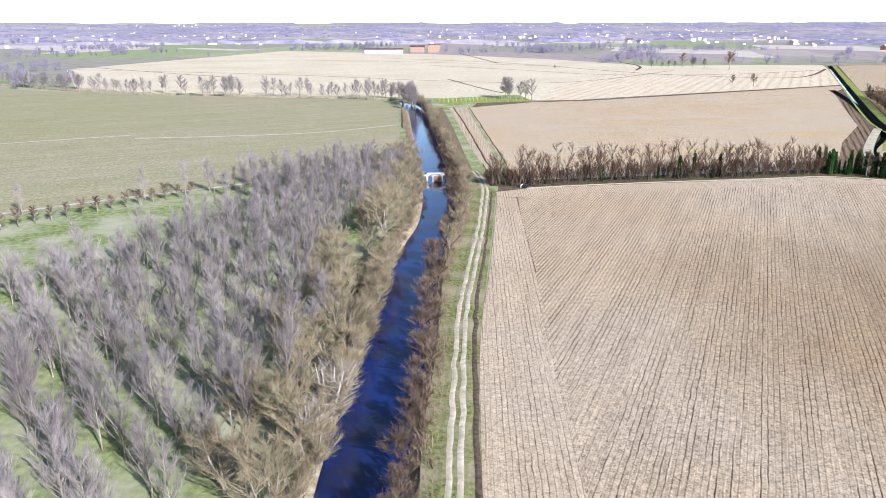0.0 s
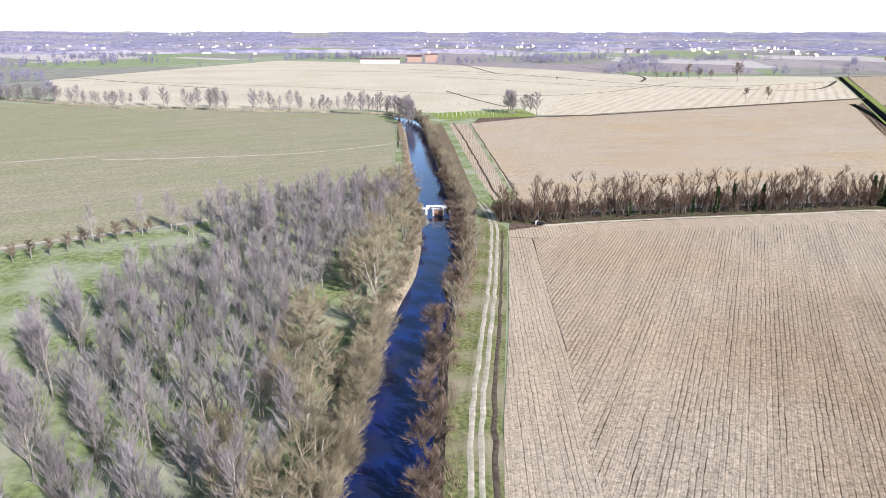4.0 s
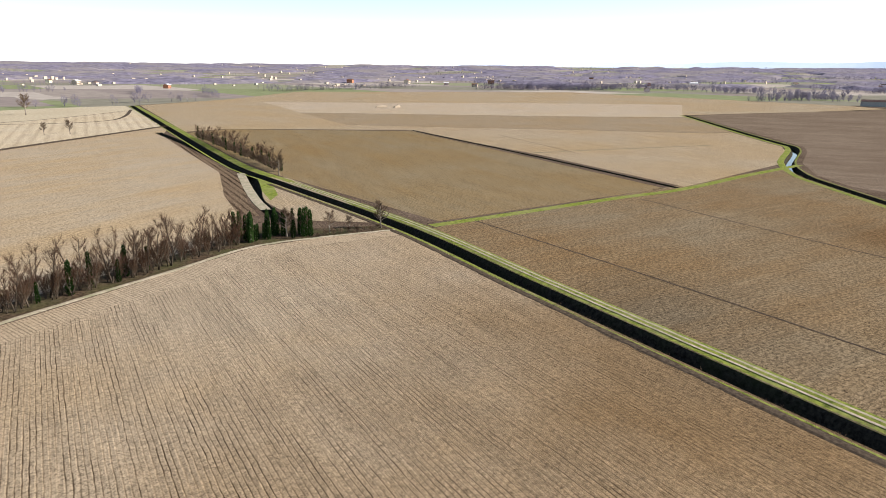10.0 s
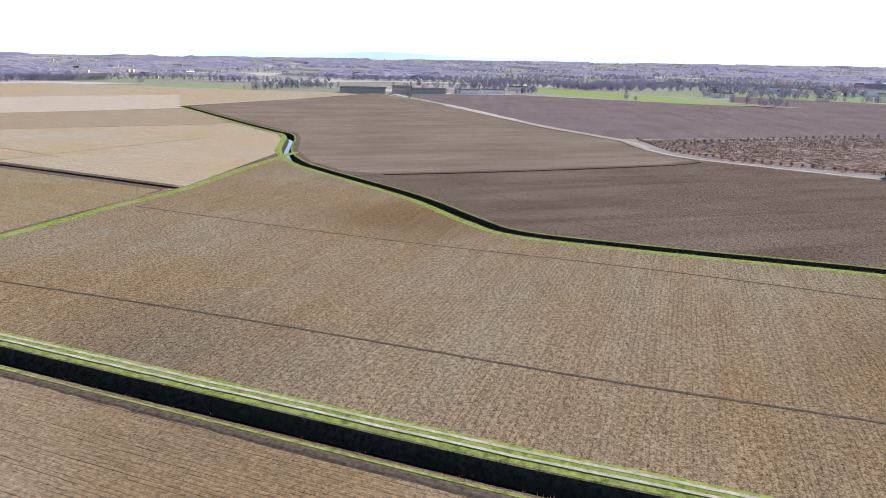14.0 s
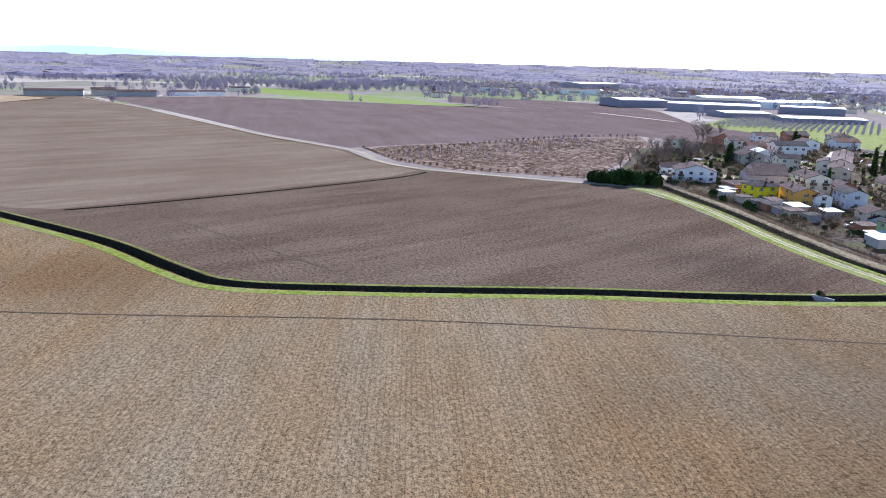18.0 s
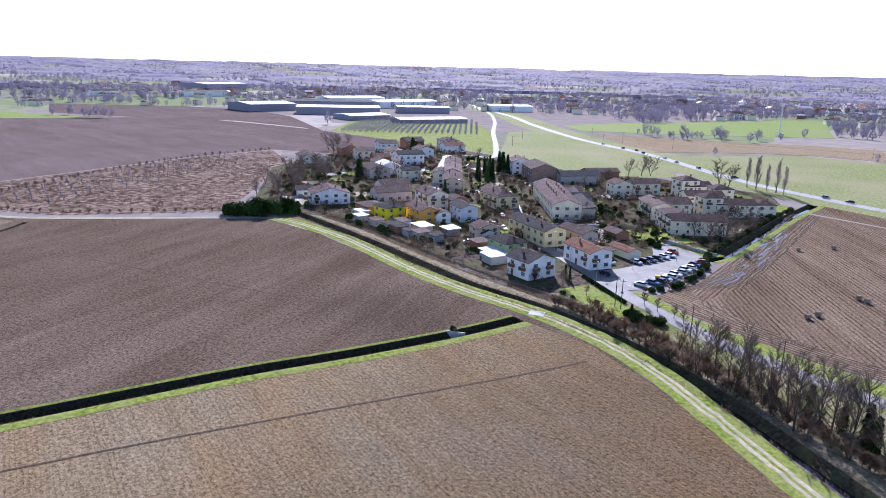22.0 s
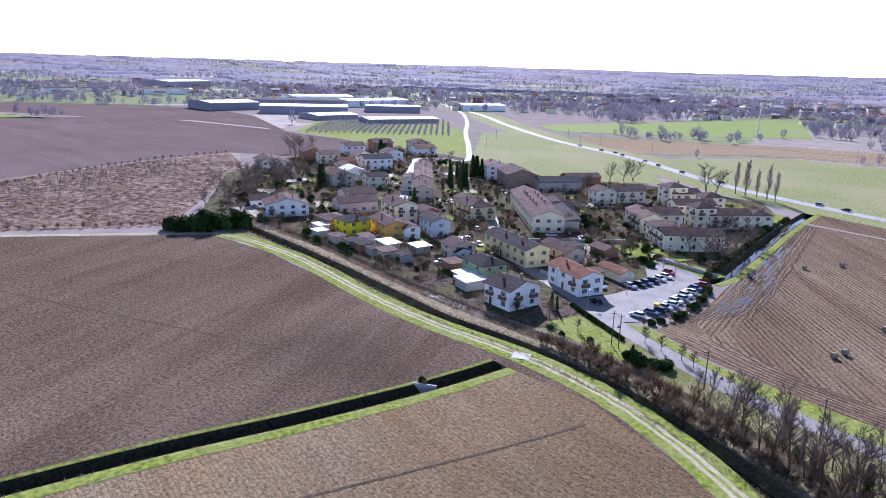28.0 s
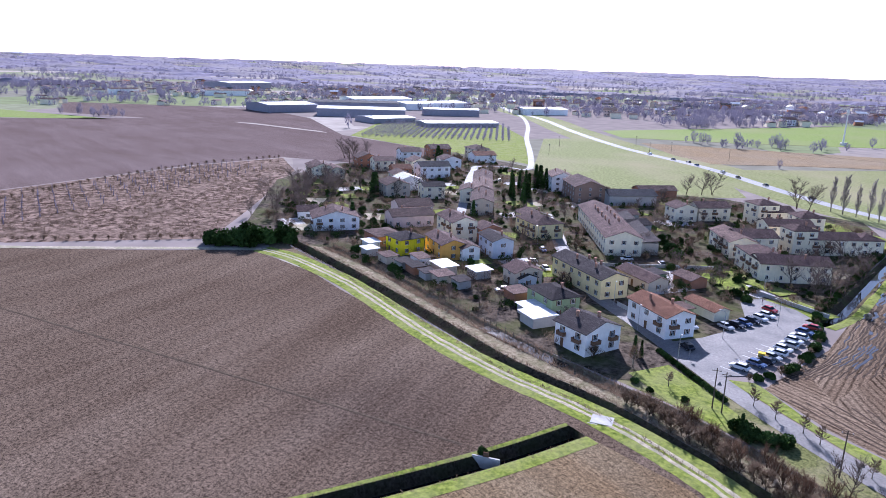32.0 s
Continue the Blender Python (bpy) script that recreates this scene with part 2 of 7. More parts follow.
def roof_tiles(name, dark, light, rows_per_metre=2.6):
    """Clay tiles: courses as relief, mottled in tone, some lighter new ones."""
    m = surface(name, tuple(0.6 * c for c in dark), tuple(1.35 * c for c in light), scale=4.5, detail=3, rough=0.85, bump=0.0, stain=tuple(0.7 * c for c in dark), stain_scale=0.4,
                stain_amount=0.6, per_object=0.2, spread=(0.38, 0.66), specular=0.02)
    n, l = nodes_of(m)
    co = n.new("ShaderNodeTexCoord")
    w = n.new("ShaderNodeTexBrick")
    w.inputs["Scale"].default_value = rows_per_metre
    w.inputs["Color1"].default_value, w.inputs["Color2"].default_value = (1, 1, 1, 1), (0.6, 0.6, 0.6, 1)
    w.inputs["Mortar"].default_value, w.inputs["Mortar Size"].default_value = (0, 0, 0, 1), 0.09
    l.new(co.outputs["Object"], w.inputs["Vector"])
    bp = n.new("ShaderNodeBump")
    bp.inputs["Strength"].default_value, bp.inputs["Distance"].default_value = 0.6, 0.06
    l.new(w.outputs["Color"], bp.inputs["Height"])
    l.new(bp.outputs["Normal"], n["Principled BSDF"].inputs["Normal"])
    return m


M_PLAIN = patchwork("far_fields")
M_GRASS = surface("rough_grass", (0.06, 0.07, 0.024), (0.2, 0.2, 0.075), scale=1.6, stain=(0.25, 0.21, 0.135), stain_scale=0.14, stain_amount=0.9, bump=0.6, distance=0.2)
M_WOODFLOOR = surface("wood_floor", (0.09, 0.1, 0.04), (0.22, 0.26, 0.1), scale=0.7, stain=(0.3, 0.29, 0.2), stain_scale=0.09, stain_amount=0.85, bump=0.6, distance=0.2)
M_VERGE = surface("verge_grass", (0.07, 0.1, 0.016), (0.25, 0.285, 0.055), scale=0.9, detail=9, stain=(0.24, 0.24, 0.1), stain_scale=0.12, bump=0.6, distance=0.15)
M_MEADOW = tilled("winter_meadow", (0.17, 0.155, 0.095), (0.32, 0.285, 0.19), 58, 6.0, 0.05, 1.2, stain=(0.92, 0.95, 0.84), stain_amount=0.9, stain_scale=0.008, streak=0.8, contrast=0.5, relief=0.1)
M_GREENFIELD = surface("winter_wheat", (0.13, 0.18, 0.045), (0.24, 0.29, 0.085), scale=0.5, stain=(0.22, 0.23, 0.1), stain_scale=0.012, bump=0.2)
M_PASTURE = surface("winter_pasture", (0.12, 0.14, 0.05), (0.27, 0.275, 0.12), scale=0.6, stain=(0.27, 0.24, 0.14), stain_scale=0.012, stain_amount=0.85, bump=0.3)
# asphalt of main road and street, sun glare put into its paler colour
M_ROADPALE = surface("glare_pale_asphalt", (0.24, 0.235, 0.23), (0.36, 0.355, 0.35), scale=1.5, stain=(0.2, 0.2, 0.2), stain_scale=0.12, bump=0.1, rough=0.8, specular=0.08)
M_PALEFIELD = surface("pale_stubble", (0.34, 0.29, 0.2), (0.52, 0.45, 0.32), scale=0.4, stain=(0.36, 0.3, 0.2), stain_scale=0.015, bump=0.2)
# dark earth, blackened further: shade inside the ditches is in the colour
M_BANK = surface("shaded_ditch_bank", (0.016, 0.013, 0.01), (0.06, 0.05, 0.036), scale=1.5, stain=(0.03, 0.036, 0.014), stain_scale=0.25, bump=0.8, distance=0.2)
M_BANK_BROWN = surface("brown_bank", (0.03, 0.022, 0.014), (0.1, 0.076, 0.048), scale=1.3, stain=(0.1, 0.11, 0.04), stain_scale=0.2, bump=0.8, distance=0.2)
M_REED = surface("dry_reed", (0.13, 0.1, 0.062), (0.33, 0.275, 0.185), scale=1.2, stain=(0.09, 0.095, 0.04), stain_scale=0.25, bump=0.8, distance=0.2)
M_DIRT = surface("dirt_track", (0.27, 0.23, 0.165), (0.46, 0.4, 0.3), scale=1.2, stain=(0.22, 0.22, 0.13), stain_scale=0.25, stain_amount=0.8, bump=0.3)
M_ASPHALT = surface("asphalt", (0.15, 0.14, 0.13), (0.24, 0.225, 0.21), scale=2.0, stain=(0.1, 0.098, 0.096), stain_scale=0.15, bump=0.15, rough=0.75, specular=0.15)
# the blue body colour stands in for the sky mirrored in the river
M_WATER = water_material("river_water", (0.006, 0.016, 0.082), 0.05, (0.011, 0.012, 0.016), 0.5)
M_DITCHWATER = water_material("ditch_water", (0.01, 0.011, 0.01))
def twig_material(name, dark, light):
    """Fine twigs: matt, and light from behind comes through the haze of them."""
    m = surface(name, dark, light, scale=0.6, bump=0, per_object=0.25)
    n, l = nodes_of(m)
    through_ = n.new("ShaderNodeBsdfTranslucent")
    mix = n.new("ShaderNodeMixShader")
    mix.inputs["Fac"].default_value = 0.3
    b = n["Principled BSDF"]
    l.new(b.inputs["Base Color"].links[0].from_socket, through_.inputs["Color"])
    l.new(b.outputs[0], mix.inputs[1])
    l.new(through_.outputs[0], mix.inputs[2])
    l.new(mix.outputs[0], n["Material Output"].inputs["Surface"])
    return m


M_BARK = surface("bark", (0.14, 0.12, 0.095), (0.32, 0.28, 0.23), scale=5, bump=0.6, per_object=0.2)
M_TWIG = twig_material("bare_twigs", (0.15, 0.13, 0.122), (0.32, 0.28, 0.265))
M_TWIG_BROWN = twig_material("brown_twigs", (0.085, 0.058, 0.04), (0.22, 0.16, 0.11))
M_IVY = surface("ivy_leaf", (0.012, 0.03, 0.008), (0.04, 0.075, 0.02), scale=2.0, bump=0, per_object=0.2)
M_EVERGREEN = surface("evergreen_leaf", (0.02, 0.04, 0.012), (0.07, 0.12, 0.03), scale=1.5, bump=0, per_object=0.3)

M_VILLAGE = surface("village_yards", (0.015, 0.012, 0.009), (0.14, 0.11, 0.085), scale=0.5, stain=(0.075, 0.085, 0.025), stain_scale=0.07, stain_amount=0.85, bump=0.4)
M_DARKSOIL = surface("dark_soil", (0.045, 0.033, 0.024), (0.11, 0.085, 0.06), scale=1.5, bump=0.6)
M_LITTER = surface("leaf_litter", (0.09, 0.06, 0.04), (0.2, 0.145, 0.1), scale=1.0, stain=(0.12, 0.13, 0.05), stain_scale=0.15, bump=0.7, distance=0.15)

M_TWIG_DARK = twig_material("dark_twigs", (0.06, 0.047, 0.04), (0.15, 0.12, 0.105))
M_BARK_DARK = surface("dark_bark", (0.05, 0.04, 0.03), (0.15, 0.12, 0.09), scale=5, bump=0.6, per_object=0.25)
M_FRAME_PALE = surface("pale_stake", (0.3, 0.33, 0.25), (0.42, 0.44, 0.36), scale=3, bump=0)
M_BARK_PALE = surface("pale_bark", (0.26, 0.225, 0.185), (0.46, 0.41, 0.35), scale=5, bump=0.6)
M_TWIG_PALE = twig_material("pale_twigs", (0.24, 0.205, 0.17), (0.42, 0.37, 0.31))
M_TWIG_HEDGE = twig_material("hedge_twigs", (0.06, 0.036, 0.023), (0.155, 0.097, 0.064))
M_TWIG_OLIVE = twig_material("olive_twigs", (0.17, 0.135, 0.08), (0.34, 0.285, 0.18))

# ---- mesh tools ----
from mathutils import geometry


class Shape:
    """Vertices and faces gathered for one mesh."""

    def __init__(self):
        self.v, self.f = [], []

    def box(self, x0, y0, z0, x1, y1, z1):
        k = len(self.v)
        self.v += [(x0, y0, z0), (x1, y0, z0), (x1, y1, z0), (x0, y1, z0), (x0, y0, z1), (x1, y0, z1), (x1, y1, z1), (x0, y1, z1)]
        self.f += [(k, k + 3, k + 2, k + 1), (k + 4, k + 5, k + 6, k + 7), (k, k + 1, k + 5, k + 4), (k + 1, k + 2, k + 6, k + 5),
                   (k + 2, k + 3, k + 7, k + 6), (k + 3, k, k + 4, k + 7)]
        return self

    def tube(self, points, radii, sides=6, cap=True):
        """A tapered tube along points."""
        k0 = len(self.v)
        n = len(points)
        for i, p in enumerate(points):
            p = Vector(p)
            d = Vector(points[min(i + 1, n - 1)]) - Vector(points[max(i - 1, 0)])
            d.normalize()
            a = d.orthogonal().normalized() if abs(d.z) < 0.95 else Vector((1, 0, 0))
            a = (a - d * a.dot(d)).normalized()
            b = d.cross(a)
            for s in range(sides):
                w = 2 * math.pi * s / sides
                self.v.append(tuple(p + (a * math.cos(w) + b * math.sin(w)) * radii[i]))
        for i in range(n - 1):
            for s in range(sides):
                q = k0 + i * sides
                self.f.append((q + s, q + (s + 1) % sides, q + sides + (s + 1) % sides, q + sides + s))
        if cap:
            self.f.append(tuple(k0 + (n - 1) * sides + s for s in range(sides)))
            self.f.append(tuple(k0 + s for s in reversed(range(sides))))
        return self

    def blade(self, a, b, width, side):
        """A thin leaf-shaped sliver from a to b."""
        k = len(self.v)
        a, b, side = Vector(a), Vector(b), Vector(side)
        self.v += [tuple(a - side * width), tuple(a + side * width), tuple(b)]
        self.f.append((k, k + 1, k + 2))

    def mesh(self, name, material, smooth=False):
        me = bpy.data.meshes.new(name)
        me.from_pydata(self.v, [], self.f)
        for m in (material if isinstance(material, (list, tuple)) else [material]):
            me.materials.append(m)
        if smooth:
            me.polygons.foreach_set("use_smooth", [True] * len(me.polygons))
        me.update()
        return me


def thing(name, m=None, label="", category="", group="", kind=""):
    """An Empty at the base of a thing, to carry its parts."""
    ob = new(name)
    ob.empty_display_size = 0.5
    if m is not None:
        ob.matrix_world = m
    return tagged(ob, label, category, group, kind)


def part(name, data, parent, m=None, label=""):
    """A mesh under a thing or under a part."""
    ob = new(name, data)
    ob.parent = parent
    if m is not None:
        ob.matrix_local = m
    return tagged(ob, label)


def solid(name, shape, material, label="", category="", group="", kind="", m=None, smooth=False):
    """A thing that is one mesh."""
    ob = new(name, shape.mesh(name, material, smooth) if isinstance(shape, Shape) else shape)
    if m is not None:
        ob.matrix_world = m
    return tagged(ob, label, category, group, kind)


def smooth_line(points, step=4.0):
    """Points along a rounded line through the given ones."""
    p = [Vector((*q[:2], 0)) for q in points]
    out = []
    for i in range(len(p) - 1):
        a, b, c, d = p[max(i - 1, 0)], p[i], p[i + 1], p[min(i + 2, len(p) - 1)]
        n = max(1, int((c - b).length / step))
        for k in range(n):
            t = k / n
            out.append(0.5 * ((2 * b) + (c - a) * t + (2 * a - 5 * b + 4 * c - d) * t * t + (3 * b - a - 3 * c + d) * t ** 3))
    out.append(p[-1])
    return out


def offsets(line, amounts):
    """For each point of the line, the points at these distances to its right."""
    rows = []
    for i, p in enumerate(line):
        d = (line[min(i + 1, len(line) - 1)] - line[max(i - 1, 0)]).normalized()
        r = Vector((d.y, -d.x, 0))
        rows.append([p + r * a for a in amounts])
    return rows


def ribbon(points, profile, step=4.0, wobble=0.0, rounded=True):
    """A strip along a line with a cross-section of (distance to the right, height)."""
    line = smooth_line(points, step) if rounded else [Vector((*q[:2], 0)) for q in points]
    s = Shape()
    n = len(profile)
    for row in offsets(line, [a for a, _ in profile]):
        for q, (_, z) in zip(row, profile):
            w = wobble * noise.noise(Vector((q.x * 0.31, q.y * 0.31, z)))
            s.v.append((q.x + w, q.y + w, z + (0.3 * w if z < 0 else 0)))
    for i in range(len(line) - 1):
        for k in range(n - 1):
            a = i * n + k
            s.f.append((a, a + 1, a + n + 1, a + n)[::-1])
    return s




def crossings(poly, origin, along, across, c):
    """Where the line at distance c across meets the outline: distances along it."""
    hits = []
    n = len(poly)
    for i in range(n):
        p, q = Vector(poly[i]) - origin, Vector(poly[(i + 1) % n]) - origin
        a, b = p.dot(across) - c, q.dot(across) - c
        if (a < 0) != (b < 0):
            t = a / (a - b)
            hits.append(p.dot(along) * (1 - t) + q.dot(along) * t)
    return sorted(hits)


def furrows(poly, heading, pitch, depth, z, step=5.0, rough=0.014, seed=3):
    """Worked ground as real ridges along a heading, cut to an outline."""
    rnd = random.Random(seed)
    h = radians(heading)
    along, across = Vector((math.sin(h), math.cos(h))), Vector((math.cos(h), -math.sin(h)))
    origin = Vector(poly[0])
    cs = [(Vector(p) - origin).dot(across) for p in poly]
    s = Shape()
    base = origin.dot(across)
    lo, hi = math.ceil((min(cs) + 0.02 + base) / pitch) * pitch - base, max(cs) - 0.02
    count = int((hi - lo) / (pitch / 2))
    last = None
    for i in range(count + 1):
        c = lo + pitch / 2 * i
        hit = crossings(poly, origin, along, across, c)
        if len(hit) < 2:
            last = None
            continue
        a, b = hit[0], hit[-1]
        n = max(2, int((b - a) / step))
        high = depth if i % 2 else 0.0
        high *= 0.9 + 0.2 * rnd.random()
        row = []
        for k in range(n + 1):
            t = a + (b - a) * k / n
            w = 0.04 * pitch * math.sin(t * 0.05 + c * 0.02)
            p = origin + along * t + across * (c + (w if 0 < i < count else 0) + rnd.uniform(-1, 1) * 0.06 * pitch)
            row.append(len(s.v))
            s.v.append((p.x, p.y, z + high + rnd.uniform(-rough, rough) * (1 if depth else 0)))
        if last:
            # zip rows of unequal length
            i0 = i1 = 0
            while i0 < len(last) - 1 or i1 < len(row) - 1:
                f0, f1 = i0 / (len(last) - 1), i1 / (len(row) - 1)
                if i1 < len(row) - 1 and (f1 <= f0 or i0 == len(last) - 1):
                    s.f.append((last[i0], row[i1], row[i1 + 1])[::-1])
                    i1 += 1
                else:
                    s.f.append((last[i0], row[i1], last[i0 + 1])[::-1])
                    i0 += 1
        last = row
    return s


def inside(poly, x, y):
    n, c = len(poly), False
    for i in range(n):
        (x0, y0), (x1, y1) = poly[i], poly[i - 1]
        if (y0 > y) != (y1 > y) and x < (x1 - x0) * (y - y0) / (y1 - y0) + x0:
            c = not c
    return c


def cut_sheet(poly, holes, z):
    """A flat sheet with this outline, with the holes left out."""
    verts, edges, faces = [], [], []
    for ring in [poly, *holes]:
        k = len(verts)
        area = sum(ring[i - 1][0] * ring[i][1] - ring[i][0] * ring[i - 1][1] for i in range(len(ring)))
        verts += [Vector((p[0], p[1])) for p in (ring if area > 0 else reversed(ring))]
        faces.append(list(range(k, k + len(ring))))
    v, e, f, ov, oe, of = geometry.delaunay_2d_cdt(verts, edges, faces, 0, 1e-4)
    s = Shape()
    s.v = [(p.x, p.y, z) for p in v]
    for face, orig in zip(f, of):
        if 0 in orig and len(orig) == 1:
            a, b, c = (v[k] for k in face[:3])
            s.f.append(tuple(face) if (b - a).cross(c - a) > 0 else tuple(reversed(face)))
    return s

# ---- the land: waterways, ground, fields, roads ----
RIVER = [(23.5, -60), (23.5, 30), (23.6, 51), (24.0, 64), (25.4, 80), (26.5, 100), (27.6, 118), (29.8, 134), (32.4, 150), (33.4, 172), (33.0, 190),
         (32.0, 207), (30.8, 232), (28.0, 295), (23.0, 377), (12.0, 420), (-30, 436), (-63, 442), (-114, 456), (-159, 466), (-209, 489), (-330, 560), (-560, 640)]
DITCH_LONG = [(470, 776), (310, 461), (245, 332), (228, 294), (217, 262), (187.5, 181), (161.5, 127), (141, 84), (126, 52), (117, 31), (97, -14), (72, -66)]
DITCH_BENT = [(725, 264), (574, 182), (500, 140), (487, 132), (462, 126), (406, 119.5), (366, 107.5), (340, 92.5), (287.5, 58.7), (252, 42), (236, 31.5),
              (221, 2), (203, -40), (191, -64), (180, -88.5), (173.5, -107)]
DITCH_FIELD = [(429, 364), (352, 226.5), (300, 139.5)]
DITCH_CROSS = [(333, 70), (337, 45), (346, 7), (364, -55), (376, -76)]
CANAL = [(325, -161), (312, -157.8), (280, -149), (246, -138.5), (215, -128), (198, -122.6), (174, -118.5), (156.5, -112.5), (143, -107.5), (120, -94), (98, -77), (60, -48)]
STREAM = [(300, -163), (270, -156), (240, -145.5), (212, -136.5), (194.5, -132), (176.5, -127.5), (165, -125.5), (151, -120.8), (140, -116.5), (118, -104), (90, -84), (50, -54)]
DITCH_ESTATE = [(153, -199), (149.6, -212), (148.4, -237), (146.6, -283), (144.4, -316), (141.5, -346)]
BROOK = [(307, 478), (272, 394), (236, 316), (222, 286), (205, 262), (190, 243), (180, 226), (172, 210)]

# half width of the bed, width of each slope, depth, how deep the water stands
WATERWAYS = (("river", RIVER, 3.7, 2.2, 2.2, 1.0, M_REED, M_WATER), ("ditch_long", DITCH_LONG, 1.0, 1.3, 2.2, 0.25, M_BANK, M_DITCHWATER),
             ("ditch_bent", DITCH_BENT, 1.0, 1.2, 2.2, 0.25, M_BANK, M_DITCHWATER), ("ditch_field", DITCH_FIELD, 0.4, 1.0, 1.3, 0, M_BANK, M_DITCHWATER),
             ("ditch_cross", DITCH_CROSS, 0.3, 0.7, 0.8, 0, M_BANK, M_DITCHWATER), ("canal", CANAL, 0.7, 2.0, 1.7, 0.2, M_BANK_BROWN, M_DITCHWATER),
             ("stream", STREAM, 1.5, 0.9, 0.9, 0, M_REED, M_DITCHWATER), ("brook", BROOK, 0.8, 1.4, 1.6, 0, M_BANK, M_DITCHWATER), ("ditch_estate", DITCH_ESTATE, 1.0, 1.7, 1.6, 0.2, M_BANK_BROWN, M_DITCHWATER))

holes = []
for name, line, half, slope, depth, fill, bank_m, water_m in WATERWAYS:
    top = half + slope
    rim = offsets(smooth_line(line), [-top, top])
    holes.append([(r[0].x, r[0].y) for r in rim] + [(r[1].x, r[1].y) for r in reversed(rim)])
    lower = half + slope * 0.35
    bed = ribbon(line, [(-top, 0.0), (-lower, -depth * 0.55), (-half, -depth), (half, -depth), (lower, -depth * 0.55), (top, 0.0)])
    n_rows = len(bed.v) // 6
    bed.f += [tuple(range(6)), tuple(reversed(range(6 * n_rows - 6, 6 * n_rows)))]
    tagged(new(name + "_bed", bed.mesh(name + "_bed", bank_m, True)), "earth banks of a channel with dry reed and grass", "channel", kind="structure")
    if not fill:
        continue
    wz = -depth + fill
    ww = half + slope * 0.65 * fill / (depth * 0.45) * 0.9 if fill < depth * 0.45 else lower
    tagged(new(name + "_water", ribbon(line, [(-ww, wz), (ww, wz)]).mesh(name + "_water", water_m)), "still dark water in a channel", "water", kind="structure")

tagged(new("stream_pool", ribbon([(216, -138), (206, -135.3), (194.5, -132), (189, -130.6)], [(-1.7, -0.3), (1.7, -0.3)], 2.0, 0.4).mesh("stream_pool", M_DITCHWATER)), "open stretch of water in a reedy stream", "water", kind="structure")
RIM, EDGE, MID = 3400, 4700, (80, 30)          # the plain, then far rising land up to the horizon


def land_height(x, y):
    return max(0.0, (math.hypot(x - MID[0], y - MID[1]) - RIM) / (EDGE - RIM)) * 52


circle = [(math.cos(2 * math.pi * k / 96), math.sin(2 * math.pi * k / 96)) for k in range(96)]
ground = cut_sheet([(MID[0] + RIM * a, MID[1] + RIM * b) for a, b in circle], holes, 0.0)
far_land = Shape()
for r in (RIM, RIM + 400, RIM + 850, EDGE):
    far_land.v += [(MID[0] + r * a, MID[1] + r * b, (r - RIM) / (EDGE - RIM) * 52) for a, b in circle]
far_land.f = [(q * 96 + k, q * 96 + (k + 1) % 96, q * 96 + 96 + (k + 1) % 96, q * 96 + 96 + k)[::-1] for q in range(3) for k in range(96)]
tagged(new("backdrop", far_land.mesh("backdrop", M_PLAIN)), "distant rising farmland on the horizon", "backdrop", kind="structure")
tagged(new("ground", ground.mesh("ground", M_PLAIN)), "wide flat farmland of winter fields", "ground", kind="structure")


open_land = []


def field(name, poly, material, z=0.04, label="", category="field"):
    open_land.append(poly)
    return tagged(new(name, cut_sheet(poly, holes, z).mesh(name, material)), label, category, kind="structure")


M_HEDGEFLOOR = surface("hedge_litter", (0.03, 0.022, 0.014), (0.12, 0.085, 0.055), scale=1.2, stain=(0.07, 0.08, 0.03), stain_scale=0.15, bump=0.8, distance=0.2)


def ploughed(name, poly, material, heading, pitch, depth, z=0.05, label="", step=5.0):
    return tagged(new(name, furrows(poly, heading, pitch, depth, z, step).mesh(name, material)), label, "field", kind="structure")


WARM, GREY = (1.0, 0.9, 0.74), (0.74, 0.71, 0.69)
M_SOIL_A = tilled("soil_maize_field", (0.17, 0.128, 0.084), (0.48, 0.395, 0.28), 25, 0.66, 0.8, 4.5, stain=WARM, stain_amount=0.5, contrast=0.8, gap=0.55, bright=1.05, dark_patches=((140, 78, 62, (0.56, 0.48, 0.38), 0.95),))
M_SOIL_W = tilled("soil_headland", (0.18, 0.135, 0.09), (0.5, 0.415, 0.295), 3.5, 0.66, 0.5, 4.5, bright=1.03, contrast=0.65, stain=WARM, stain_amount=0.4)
# the wide southern patch puts the darkness of backlit soil into the colour
M_SOIL_B = tilled("soil_between_ditches", (0.036, 0.027, 0.017), (0.35, 0.277, 0.178), 112, 0.8, 0.22, 4.8, stain=(0.95, 0.77, 0.56), stain_amount=0.6, streak=0.3, stain_scale=0.012, bright=0.97, dark_patches=((158, 100, 24, (0.7, 0.73, 0.78), 0.8), (118, -62, 62, (0.66, 0.66, 0.7), 0.9), (255, 60, 24, (0.7, 0.6, 0.5), 0.8)), contrast=1.25)
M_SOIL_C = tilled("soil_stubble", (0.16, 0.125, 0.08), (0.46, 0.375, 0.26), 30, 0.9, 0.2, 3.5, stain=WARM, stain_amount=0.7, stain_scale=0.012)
M_SOIL_D = tilled("soil_dark", (0.036, 0.026, 0.02), (0.225, 0.17, 0.124), 166, 0.9, 0.18, 4.6, stain=GREY, stain_amount=0.6, streak=0.8, contrast=1.4, dark_patches=((205, -92, 20, (0.72, 0.72, 0.75), 0.8),))
M_SOIL_F = tilled("soil_brown_far", (0.07, 0.052, 0.039), (0.3, 0.236, 0.172), 166, 0.8, 0.15, 3.6, stain=GREY, stain_amount=0.5, streak=0.6)
